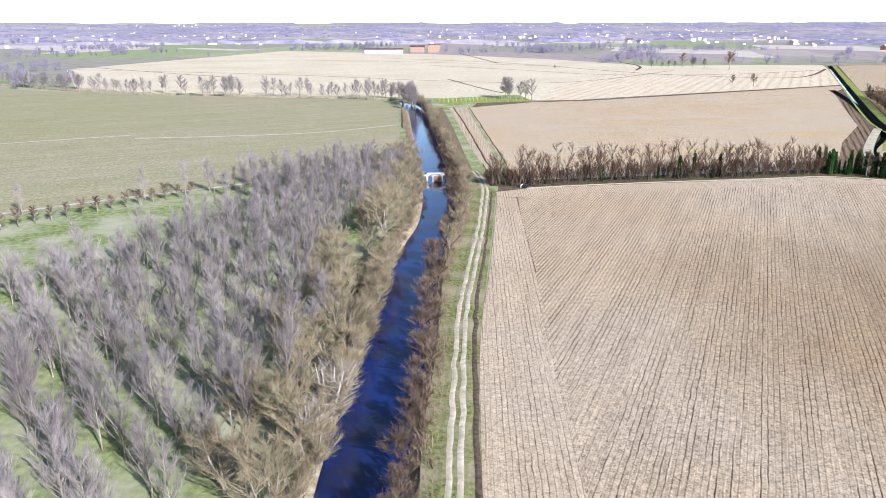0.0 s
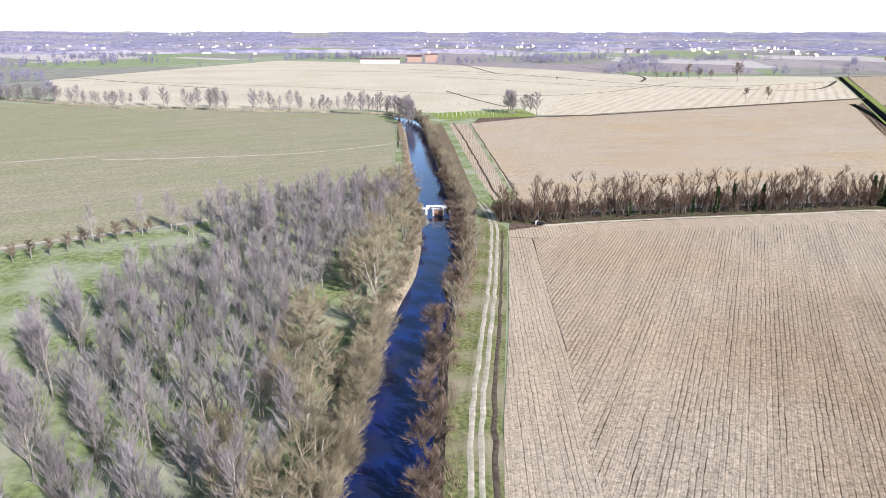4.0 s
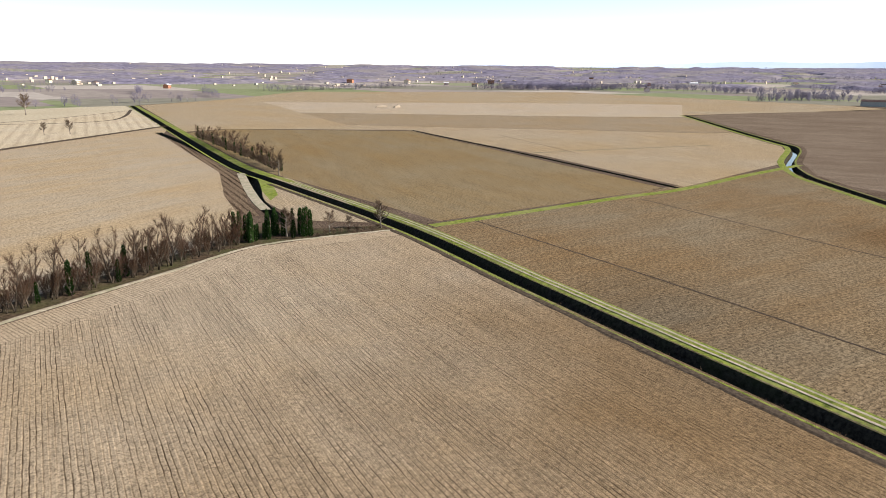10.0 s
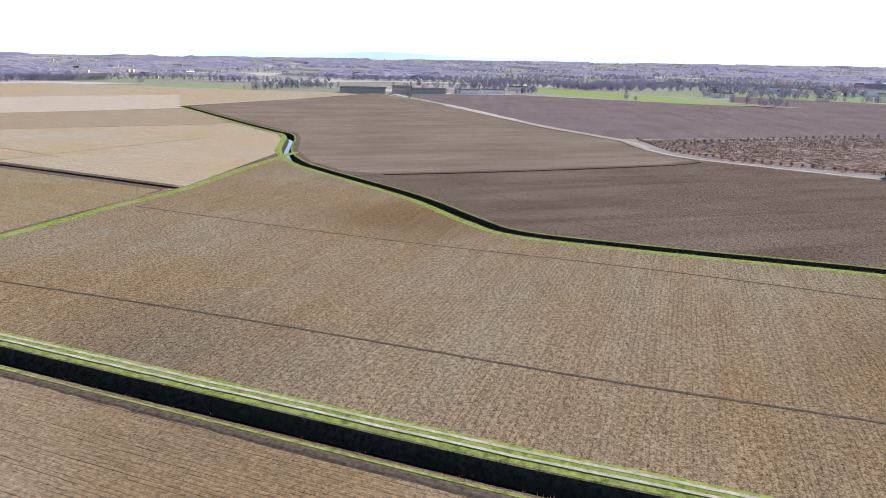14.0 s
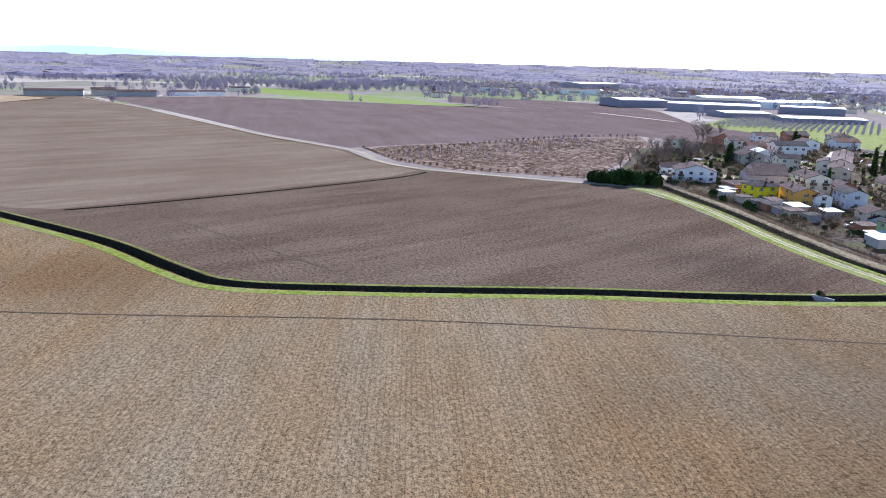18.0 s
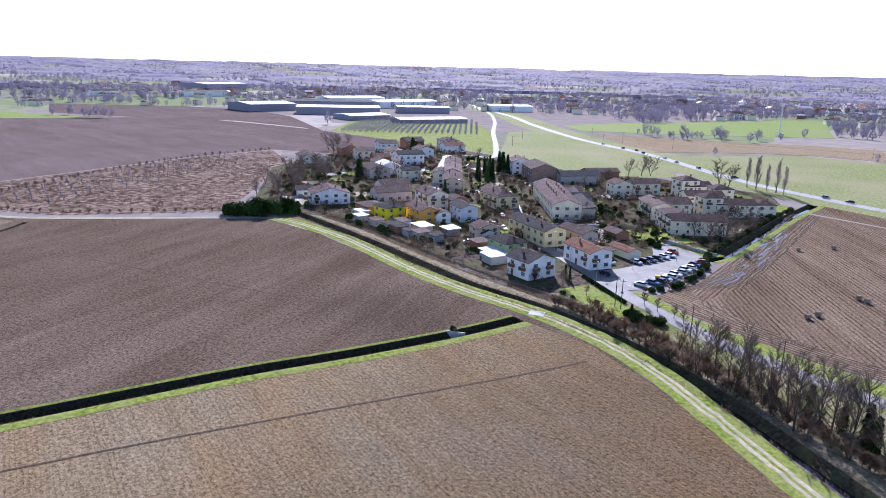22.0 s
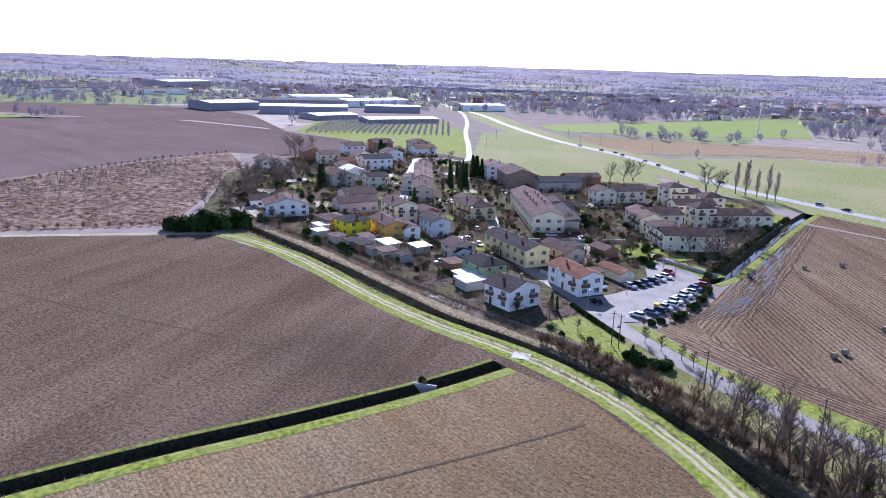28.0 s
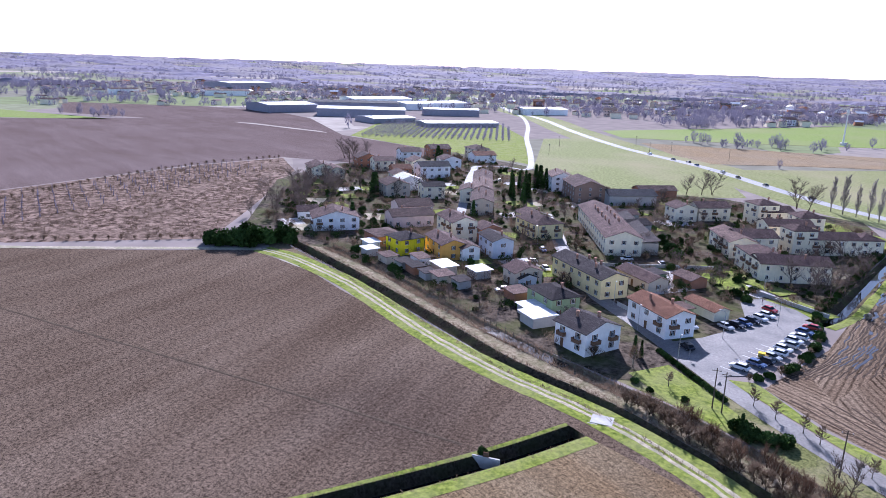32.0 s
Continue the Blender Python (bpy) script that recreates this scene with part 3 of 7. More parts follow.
M_SOIL_E = tilled("soil_far_dark", (0.095, 0.071, 0.065), (0.22, 0.172, 0.158), 100, 2.0, 0.08, 1.6, stain=GREY, stain_amount=0.5, streak=0.4)
M_SOIL_H = tilled("soil_pale_brown", (0.2, 0.162, 0.11), (0.5, 0.42, 0.305), 78, 0.9, 0.2, 3.5, bright=0.98, stain=WARM, stain_amount=0.6, streak=0.5)
M_SOIL_G = tilled("soil_harvested", (0.055, 0.04, 0.028), (0.26, 0.195, 0.135), 150, 1.5, 0.5, 3.5, bright=1.2, stain=GREY, stain_amount=0.5, streak=1.0, contrast=1.0, gap=0.0)
M_SOIL_GL = tilled("soil_harvested_edge", (0.06, 0.043, 0.03), (0.28, 0.21, 0.145), 112, 1.4, 0.55, 3.5, bright=1.2, stain=GREY, stain_amount=0.5, streak=0.9, contrast=1.0, gap=0.0)
M_SOIL_GE = tilled("soil_harvested_corner", (0.06, 0.043, 0.03), (0.28, 0.21, 0.145), 180, 1.4, 0.55, 3.5, bright=1.2, stain=GREY, stain_amount=0.5, streak=0.9, contrast=1.0, gap=0.0)
M_SOIL_V = tilled("soil_bedded", (0.36, 0.3, 0.21), (0.53, 0.455, 0.33), 28, 7.0, 0.16, 2.5, stain=WARM, stain_amount=0.3, gap=0.2, contrast=0.6)
M_SOIL_K = tilled("soil_turned", (0.05, 0.035, 0.024), (0.26, 0.19, 0.125), 27, 2.2, 1.0, 3.0, contrast=1.1, gap=0.0)
M_SOIL_N = tilled("soil_olive_stubble", (0.085, 0.066, 0.038), (0.32, 0.255, 0.158), 30, 0.9, 0.2, 3.5, stain=WARM, stain_amount=0.8, stain_scale=0.012, streak=0.5)
M_SOIL_P = tilled("soil_pale", (0.25, 0.2, 0.145), (0.48, 0.41, 0.31), 40, 1.0, 0.2, 2.5, stain=WARM, stain_amount=0.4)
M_SOIL_T = tilled("soil_tan_band", (0.15, 0.115, 0.075), (0.36, 0.29, 0.2), 40, 1.0, 0.2, 2.5, stain=WARM, stain_amount=0.6)
M_SCRUB = surface("felled_scrub", (0.045, 0.028, 0.02), (0.28, 0.2, 0.155), scale=0.3, detail=9, spread=(0.4, 0.6), stain=(0.14, 0.1, 0.075), stain_scale=0.05, bump=1.0, distance=0.5)

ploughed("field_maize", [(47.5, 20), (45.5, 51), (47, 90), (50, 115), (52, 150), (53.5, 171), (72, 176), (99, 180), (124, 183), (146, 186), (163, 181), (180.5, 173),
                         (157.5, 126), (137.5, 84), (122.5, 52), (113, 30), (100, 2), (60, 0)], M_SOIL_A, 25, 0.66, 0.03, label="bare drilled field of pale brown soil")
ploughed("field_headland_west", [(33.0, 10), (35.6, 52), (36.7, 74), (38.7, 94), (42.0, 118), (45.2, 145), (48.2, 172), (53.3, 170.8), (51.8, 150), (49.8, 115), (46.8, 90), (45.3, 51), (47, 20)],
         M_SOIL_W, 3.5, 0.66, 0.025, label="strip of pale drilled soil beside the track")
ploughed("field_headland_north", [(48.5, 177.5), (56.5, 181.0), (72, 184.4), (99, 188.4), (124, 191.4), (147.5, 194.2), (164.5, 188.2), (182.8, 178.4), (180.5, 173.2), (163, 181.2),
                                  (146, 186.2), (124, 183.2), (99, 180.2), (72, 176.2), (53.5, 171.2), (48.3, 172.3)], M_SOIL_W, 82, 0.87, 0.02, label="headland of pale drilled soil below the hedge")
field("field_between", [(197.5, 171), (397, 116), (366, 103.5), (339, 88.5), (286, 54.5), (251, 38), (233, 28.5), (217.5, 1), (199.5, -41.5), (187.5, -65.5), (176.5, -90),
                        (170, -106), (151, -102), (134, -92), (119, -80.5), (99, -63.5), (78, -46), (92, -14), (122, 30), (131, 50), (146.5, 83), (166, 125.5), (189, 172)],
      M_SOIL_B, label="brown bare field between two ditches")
field("farmland", [(50, 186), (54, 410), (94, 409), (344, 522), (470, 778), (640, 830), (900, 980), (1260, 640), (1060, 160), (1046, 85), (826, 28), (560, -33), (466, -65), (419, -65), (384, -77), (329, -127), (314, -142.5), (281, -139), (223, -121), (199, -115), (173, -111), (151, -104), (118, -82), (60, -33), (40, 10), (49, 178)], M_SOIL_D, z=0.015, label="bare brown soil of the wide fields")
open_land.pop()
field("field_north", [(199, 176), (296, 143), (346, 226.5), (424, 362), (353, 466), (318, 462), (252, 330), (232, 283)], M_SOIL_N, label="tan stubble field beyond the ditch")
field("field_north_east", [(304, 138), (396, 122.5), (405, 125), (461, 131), (484, 137), (498, 146), (562, 183), (543, 195), (510, 270), (482, 325), (432, 430), (428, 368), (358, 226.5)],
      M_SOIL_C, z=0.05, label="tan stubble field")
field("field_band", [(544, 196), (564, 184), (572, 188), (700, 252), (645, 330), (604, 398), (510, 560), (434, 432), (484, 325), (512, 270)], M_SOIL_T, z=0.055, label="darker tan band of worked soil")
field("field_pale_strip", [(702, 254), (722, 266), (930, 330), (880, 430), (700, 640), (620, 740), (512, 562), (606, 398), (647, 330)], M_SOIL_P, z=0.06, label="pale brown strip of worked soil")
field("field_far_north", [(354, 468), (430, 366), (532, 240), (596, 226), (690, 332), (728, 268), (1000, 112), (1058, 160), (1260, 640), (1180, 720), (900, 980), (640, 830), (480, 776), (322, 470)], M_SOIL_C, label="pale far stubble field")
field("field_dark_west", [(238.5, 26), (255, 36), (290, 53), (331, 68), (343, 8), (361, -56), (373, -78), (329, -128), (314, -142.5), (281, -138), (240, -127.5), (200, -117),
                          (177, -108), (184, -89), (195, -65), (207, -41), (225, 1)], M_SOIL_D, label="dark brown field in worked strips")
field("field_dark_east", [(335.5, 72), (343, 87), (368, 102.5), (407, 114), (464, 120.5), (490, 126), (504, 134), (578, 176), (728, 258), (1040, 100), (1030, 88), (827, 30), (696, 0), (558, -29),
                          (466, -62), (420, -63), (382, -74), (368, -55), (349, 8)], M_SOIL_F, label="brown field beyond a cross ditch")
field("field_purple", [(1035, 72), (830, 18), (700, -11), (562, -40), (474, -70), (480, -100), (499, -238), (494, -300), (448, -318), (440, -412), (592, -436), (700, -434), (798, -425), (868, -288), (1060, -90)],
      M_SOIL_E, label="purple-brown ploughed field behind the white road")
field("field_scrub", [(415, -76), (470, -78), (478, -100), (497, -238), (492, -298), (444, -268), (371, -182), (338, -141), (380, -90)], M_SCRUB, label="felled plot with brushwood and stumps")
field("field_bales", [(152, -151), (146.5, -181), (145.5, -228), (146.5, -318), (102, -303), (40, -330), (-60, -300), (-40, -150), (40, -116), (92, -124), (111, -128), (139, -138.5)],
      M_SOIL_G, label="harvested brown field with round bales and wheel ruts")
field("field_bales_edge", [(152.4, -148.5), (138.5, -138), (119.9, -129.8), (105.6, -125), (92, -123.5), (40, -115.5), (40, -122), (92, -131), (116, -138.5), (140, -150.5), (149, -166)], M_SOIL_GL, z=0.045, label="trodden headland of the harvested field")
field("field_bales_corner", [(152.2, -150.5), (148.8, -166.5), (140.2, -151.5), (134.5, -176), (133.5, -230), (134.5, -313), (146, -317), (145.2, -228), (146.2, -181)], M_SOIL_GE, z=0.048, label="rutted wet corner of the harvested field")
field("field_bedded", [(96, 418), (123, 418.5), (230, 468), (344, 524), (425, 708), (271, 618), (215, 676), (129, 531)], M_SOIL_V, z=0.05, label="pale field laid out in raised beds")
field("field_turned", [(306, 476), (252, 367), (221, 303), (187.5, 256.5), (168, 224), (173, 222), (186, 243), (201, 262.5), (217, 286), (233, 318), (270, 396), (303, 466)], M_SOIL_K, z=0.06, label="dark freshly turned strip beside a brook")
field("field_road_strip", [(139, -319), (138, -346), (149, -368), (100, -345.5), (64, -331), (58, -323), (102, -305)], M_SOIL_G, z=0.036, label="narrow brown plot beside the main road")
field("field_brown_north", [(55, 212), (58, 191), (99, 197), (148, 204), (160, 215), (186, 248), (215, 285), (232, 318), (268, 395), (300, 462), (342, 517), (123, 412), (93, 407), (52, 378)],
      M_SOIL_H, label="light brown field behind the hedge")
field("field_wheel_tracks", [(48.5, 208), (53.5, 212), (51, 378), (41.4, 378), (44, 308), (46.5, 236)], M_SOIL_W, label="strip of pale soil with wheel tracks")
field("field_tan", [(94, 416), (123, 417), (344, 523), (466, 782), (400, 792), (273, 778), (181, 950), (35, 1109), (-219, 1257), (-337, 732), (-215, 497), (-159, 474), (-63, 450), (0, 440), (30, 430)],
      M_PALEFIELD, label="pale tan fields beyond the river bend")
field("meadow", [(-420, 560), (-209, 478), (-159, 456), (-114, 446), (-63, 432), (-30, 426), (2, 414), (14, 377), (18, 300), (20, 236), (14, 217), (2, 209), (-24, 189), (-50, 173), (-72, 157), (-300, 60), (-700, 200)],
      M_MEADOW, label="green-brown winter meadow", category="meadow")
field("wood_floor", [(-72, 154), (-50, 169), (-23, 186), (2, 206), (16, 214), (25, 206), (25, 190), (26, 172), (25, 150), (22, 134), (20, 118), (18.5, 90), (16.5, 64), (16, 20), (16, -60), (-160, -60), (-190, 90)],
      M_WOODFLOOR, z=0.05, label="green grass under a young plantation", category="grass")
field("river_verge", [(28.4, 10), (29.0, 70), (31.0, 94), (33.0, 118), (36.6, 145), (41.8, 172), (43, 190), (46, 190), (49, 178), (47.8, 172), (44.8, 145), (41.6, 118), (38.6, 94), (36.9, 70), (35.5, 10)],
      M_GRASS, z=0.045, label="grass verge of the river track", category="grass")
field("green_plot", [(33, 426), (37, 396), (92, 410), (88, 452)], M_VERGE, z=0.075, label="small bright green plot", category="grass")
field("field_green_east", [(459, -697), (285, -1068), (238, -1041), (190, -781), (317, -688), (408, -641)], M_GREENFIELD, label="bright green winter wheat field")
field("field_tan_east", [(378, -610), (195, -675), (20, -700), (20, -585), (184, -590), (291, -507)], M_SOIL_T, label="tan stubble field beside the main road")
field("meadow_village", [(452, -566), (424, -606), (268, -456), (240, -420), (222, -385), (256, -350), (300, -355), (362, -395), (372, -420)], M_PASTURE, label="green meadow behind the village", category="meadow")
field("meadow_south", [(264, -492), (190, -420), (150, -385), (20, -350), (20, -560), (184, -578)], M_PASTURE, label="pale green meadow beyond the main road", category="meadow")
field("orchard_ground", [(572, -437), (690, -612), (560, -657), (470, -560), (368, -405), (457, -415)], M_VERGE, label="grass between orchard rows", category="grass")
field("field_green_far", [(1226, -112), (915, -245), (815, -350), (850, -345), (1150, -275), (1400, -180)], M_GREENFIELD, label="bright green strip of winter wheat")

# verges along the ditches, then the tracks
for name, line, profile in (("verge_long", DITCH_LONG, [(-6.4, 0.08), (-5.0, 0.12), (-2.25, 0.0)]), ("verge_long_west", DITCH_LONG, [(2.25, 0.0), (3.4, 0.12)]),
                            ("verge_bent", DITCH_BENT, [(2.15, 0.0), (3.2, 0.12), (5.2, 0.08)]), ("verge_bent_east", DITCH_BENT, [(-3.1, 0.1), (-2.15, 0.0)]), ("verge_estate", DITCH_ESTATE, [(2.7, 0.0), (3.6, 0.14), (5.4, 0.06)])):
    tagged(new(name, ribbon(line, profile).mesh(name, M_VERGE)), "bright green grass verge of a ditch", "grass", kind="structure")
PATH_GRASS = [(193, 174), (222, 164), (265, 149.5), (298, 137), (350, 126), (399, 114)]
tagged(new("grass_path", ribbon(PATH_GRASS, [(-1.8, 0.07), (1.8, 0.07)]).mesh("grass_path", M_VERGE)), "grassy field path", "path", kind="structure")
ROAD_WHITE = [(1046, 81), (1005, 82), (827, 24), (696, -6), (560, -35), (504, -54), (466, -67.5), (443, -70), (419, -67.5), (384, -80), (329.5, -130.5), (314, -145), (299, -145.5), (281, -142.5), (262, -138),
              (223.7, -124.5), (199, -118), (173, -114), (151, -107), (133.5, -97), (118.5, -85), (99, -68.5), (60, -36)]


def track(name, line, half, label, verge=0.0, z=0.1, grass=None, field_side=None):
    """A dirt track: two pale wheel ruts with grass between and beside them; field_side: the width of the verge on its right."""
    v2 = verge if field_side is None else field_side
    tagged(new(name + "_verge", ribbon(line, [(-half - verge, 0.05), (-half - verge * 0.4, z), (half + v2 * 0.4, z), (half + v2, 0.05)], step=2.5, wobble=0.25).mesh(name + "_verge", grass or M_VERGE)),
           "grass verge and crown of a dirt track", "grass", kind="structure")
    for side in (-1, 1):
        a, b = sorted((side * half * 0.26, side * half * 0.95))
        tagged(new(name, ribbon(line, [(a, z + 0.01), (a * 0.6 + b * 0.4, z + 0.04), (a * 0.3 + b * 0.7, z + 0.04), (b, z + 0.01)], step=1.5, wobble=0.3).mesh(name, M_DIRT)), label, "track", kind="structure")


cut = ROAD_WHITE.index((314, -145))
tagged(new("white_road_far", ribbon(ROAD_WHITE[:cut + 1], [(-1.5, 0.09), (-1.1, 0.13), (1.1, 0.13), (1.5, 0.09)]).mesh("white_road_far", M_DIRT)), "pale gravel farm road", "track", kind="structure")
track("white_road", ROAD_WHITE[cut:], 1.35, "pale gravel farm road with two wheel ruts", 2.6, field_side=2.4)
RIVER_TRACK = [(32, 10), (32.9, 51), (34, 70), (35.6, 94), (38.6, 118), (42.2, 145), (44.3, 165), (45.6, 178), (45.8, 190), (44.5, 206)]
track("river_track", RIVER_TRACK, 1.0, "dirt track with two pale wheel ruts", 0.8, grass=M_GRASS)
ROAD_VILLAGE = [(30, -97), (70, -105.5), (96, -112.6), (105.2, -115.3), (114.7, -118.5), (126.5, -123.2), (134, -127.3), (144, -133.5), (156.5, -142), (166, -149.5), (176.5, -157.5), (190, -168), (198.6, -174), (208, -182), (225.7, -204.4), (236, -215), (250, -235), (262, -251), (276, -270)]
ROAD_STREET = [(290, -219), (297, -229), (303.5, -243.6), (324.3, -274.3), (354, -318), (374, -350), (384, -368), (370, -380), (356, -385), (398, -455), (461, -551), (539, -678), (625, -800), (720, -905)]
ROAD_MAIN = [(-600, -120), (-200, -240), (60, -330), (158, -378), (208, -418), (277, -487), (371, -558), (477, -664), (579, -778), (712, -902), (877, -1077), (1600, -1800)]
for name, line, half, label in (("village_road", ROAD_VILLAGE, 2.6, "grey asphalt lane into the village"), ("street", ROAD_STREET, 2.1, "village street paled by sun glare"), ("main_road", ROAD_MAIN, 4.0, "wide asphalt main road")):
    tagged(new(name, ribbon(line, [(-half, 0.1), (0, 0.14), (half, 0.1)]).mesh(name, M_ASPHALT if half > 2.5 and half < 3 else M_ROADPALE)), label, "road", kind="structure")
field("car_park", [(169.5, -153.5), (163, -146.5), (156.5, -153), (151.5, -181), (151, -199), (159, -207), (170, -211), (173, -203), (166, -185), (172, -168), (177.5, -159)], M_ASPHALT, z=0.13, label="asphalt car park at the village edge", category="car park")
field("village_ground", [(318, -162), (262, -150), (214, -139), (178, -131), (168, -138), (158, -142), (172, -168), (164, -186), (150, -205), (150, -320), (165, -360), (230, -372), (300, -352), (365, -395), (440, -415), (450, -300), (425, -240), (350, -165)],
      M_VILLAGE, z=0.045, label="gardens and yards of the village", category="ground")

tagged(new("main_road_verge", ribbon(ROAD_MAIN, [(-22, 0.03), (-5, 0.06), (5, 0.06), (24, 0.03)], 8.0).mesh("main_road_verge", M_PASTURE)), "grass verge along the main road", "grass", kind="structure")
# dark drain furrows drawn across the fields, and the small ditch beside the river track
for line in ([(206, 168), (179, 102), (150, 37), (125, -22), (100, -58)], [(269, 142), (232, 73), (199, 0), (159, -72), (148, -93)], [(332, 50), (280, 26), (236, 7)], [(313, -64), (235, -80), (186, -89.5)],
             [(35.0, 40), (35.4, 55), (36.4, 76), (38.5, 103), (41.6, 127), (45.2, 158), (47.2, 178)], [(662, -199), (482, -257.6)], [(760, -241), (748, -420)], [(352, 466), (424, 361)], [(700, -430), (564, -428)], [(434, 431), (483, 325), (511, 270), (544, 195)], [(511, 561), (605, 398), (646, 330), (700, 253)], [(439, 299), (376, 214)]):
    solid("drain_furrow", ribbon(line, [(-0.34, 0.06), (-0.12, 0.1), (0.16, 0.09), (0.34, 0.06)], 3.0, 0.4), M_DARKSOIL, "narrow dark drain furrow across a field", "furrow", kind="structure")
for line, w in (([(-337, 732), (-110, 650), (60, 560), (150, 560), (273, 700)], 1.6), ([(92, 411), (124, 416), (344, 521)], 1.6), ([(30, 800), (130, 700), (190, 640), (300, 640), (420, 700)], 2.0), ([(-300, 900), (-60, 900), (100, 820), (180, 760)], 2.0),
                ([(44, 380), (47, 308), (49, 236), (50, 210)], 0.7), ([(52.5, 378), (54, 300), (55.5, 214)], 0.5), ([(15, 420), (17, 357), (19, 300)], 0.9), ([(-36, 984), (116, 850), (215, 680), (272, 618), (345, 600), (432, 714)], 3.0), ([(112, 840), (80, 1139)], 3.0), ([(235, 700), (262, 800), (244, 1011)], 3.0), ([(-350, 786), (-211, 670), (-132, 609)], 2.5), ([(46, 590), (68, 500), (80, 463)], 2.0), ([(123, 419), (230, 469), (344, 523)], 2.0), ([(282, -508), (184, -583), (20, -572)], 1.6), ([(408, -646), (317, -690), (190, -783)], 2.0), ([(290, -640), (160, -640), (20, -650)], 1.2)):
    solid("field_drain", ribbon(line, [(-w / 2, 0.05), (0, 0.14), (w / 2, 0.05)], 5.0, 0.6), M_DARKSOIL, "dark drain along a field edge", "furrow", kind="structure")
field("hedge_floor", [(44, 186), (56.9, 182.6), (72, 186), (99, 190), (124, 193), (148, 196), (165, 189.5), (183, 180), (186, 184), (172, 196), (160, 214), (148, 205.5), (99, 198), (58, 192), (48, 207)], M_HEDGEFLOOR, z=0.07, label="brown leaf litter under a field hedge", category="ground")
solid("hedge_strip", ribbon([(57, 181.6), (72, 185), (99, 189), (124, 192), (148, 194.8), (165, 188.6), (183, 179.2)], [(-0.7, 0.07), (-0.3, 0.16), (0.3, 0.16), (0.7, 0.07)], 2.5, 0.3), M_DIRT, "pale bare strip along the foot of the hedge", "ground", kind="structure")
solid("field_lane", ribbon([(363, 234), (405, 209), (462, 171)], [(-1.4, 0.07), (0, 0.1), (1.4, 0.07)], 4.0, 0.5), M_REED, "faint pale grassy lane between fields", "path", kind="structure")
field("bank_floor", [(36.5, 150), (38.5, 172), (37.5, 205), (35.5, 235), (33, 295), (29, 377), (38, 378), (41, 308), (43, 236), (44, 208), (42, 190), (41, 172), (38, 145)], M_LITTER, z=0.06, label="brown grass on the river bank", category="ground")
field("brook_corner", [(190, 240), (208, 262), (222, 282), (228, 270), (216, 240), (196, 200), (186, 190), (176, 208)], M_SOIL_C, z=0.05, label="small tan field beside a brook")
for line in ([(-200, 228), (-132, 261.6), (-91, 282)], [(-86, 274), (-55, 278), (-16, 288), (16.8, 311)], [(-150, 105), (-110, 134), (-72, 157), (-50, 172), (-23, 188.5), (4, 212)]):
    solid("field_path", ribbon(line, [(-0.9, 0.06), (0, 0.08), (0.9, 0.06)], 5.0, 1.0), M_DIRT, "worn pale path across the meadow", "path", kind="structure")

for a in (-4.0, -5.4):
    solid("verge_rut", ribbon([(q[0], q[1]) for q in DITCH_LONG[4:]], [(a - 0.28, 0.15), (a + 0.28, 0.155)], 4.0, 0.3), M_DIRT, "faint pale wheel rut on a grass verge", "rut", kind="structure")
solid("bank_foot", ribbon(DITCH_LONG[4:], [(3.4, 0.06), (3.9, 0.16), (4.7, 0.16), (5.2, 0.05)], 2.0, 0.5), M_DARKSOIL, "dark strip along the ditch bank", "ground", kind="structure")
field("garden_lawn", [(177, -136.5), (172, -146.5), (163, -140.5), (150, -130.5), (146.5, -127), (152, -124.5), (165, -129)], M_VERGE, z=0.07, label="mown garden lawn beside the lane", category="lawn")
field("lane_verge", [(160, -147.5), (154.5, -150), (139, -137), (111, -126.5), (92, -122), (60, -112), (60, -96), (90, -106.5), (110, -117.5), (128, -127.5), (144, -137.5)], M_VERGE, z=0.06, label="green verge of the lane", category="grass")
field("estate_lawn", [(146, -325), (152, -330), (175, -345), (200, -350), (190, -330), (160, -305), (150, -300)], M_VERGE, z=0.07, label="green lawn beside the estate", category="lawn")

field("bank_grass_north", [(13, 217), (20, 240), (17, 300), (15, 377), (2, 412), (60, 408), (54, 380), (55, 212), (49, 190), (43, 186), (20, 212)], M_WOODFLOOR, z=0.02, label="green grass on both banks of the river", category="grass")
field("brook_grass", [(223.0, 283.2), (230.0, 285.4), (215.7, 264.9), (199.8, 243.8), (191.3, 237.9), (202.1, 254.9)], M_VERGE, z=0.075, label="bright green grass in the bend of a brook", category="grass")
field("bank_grass", [(178, -131.5), (165, -128.5), (150, -123.5), (138, -118.3), (117, -106), (89, -86), (49, -56), (20, -70), (30, -94), (70, -102.5), (96, -109.8), (115, -115.8), (127, -120.6), (144, -131), (158, -141), (172, -147)], M_GRASS, z=0.03, label="rough grass under the trees on the canal bank", category="grass")
field("field_far_brown", [(1097, -424), (948, -543), (831, -562), (734, -532), (565, -425), (617, -442), (719, -441), (798, -393), (930, -346)], M_SOIL_E, z=0.05, label="brown field in front of the factory halls")
field("stream_bank", [(318, -158.5), (280, -151), (246, -140.5), (215, -130.5), (198, -125), (174, -121), (157, -115), (143, -110), (120, -97), (98, -80), (60, -51), (56, -52), (90, -82.5), (118, -102), (140, -114.5), (151, -118.7), (165, -123.4), (176.5, -125.4), (194.5, -130), (212, -134.4), (240, -143.4), (270, -154), (300, -161)],
      M_REED, z=0.05, label="dry reed and grass between canal and stream", category="ground")
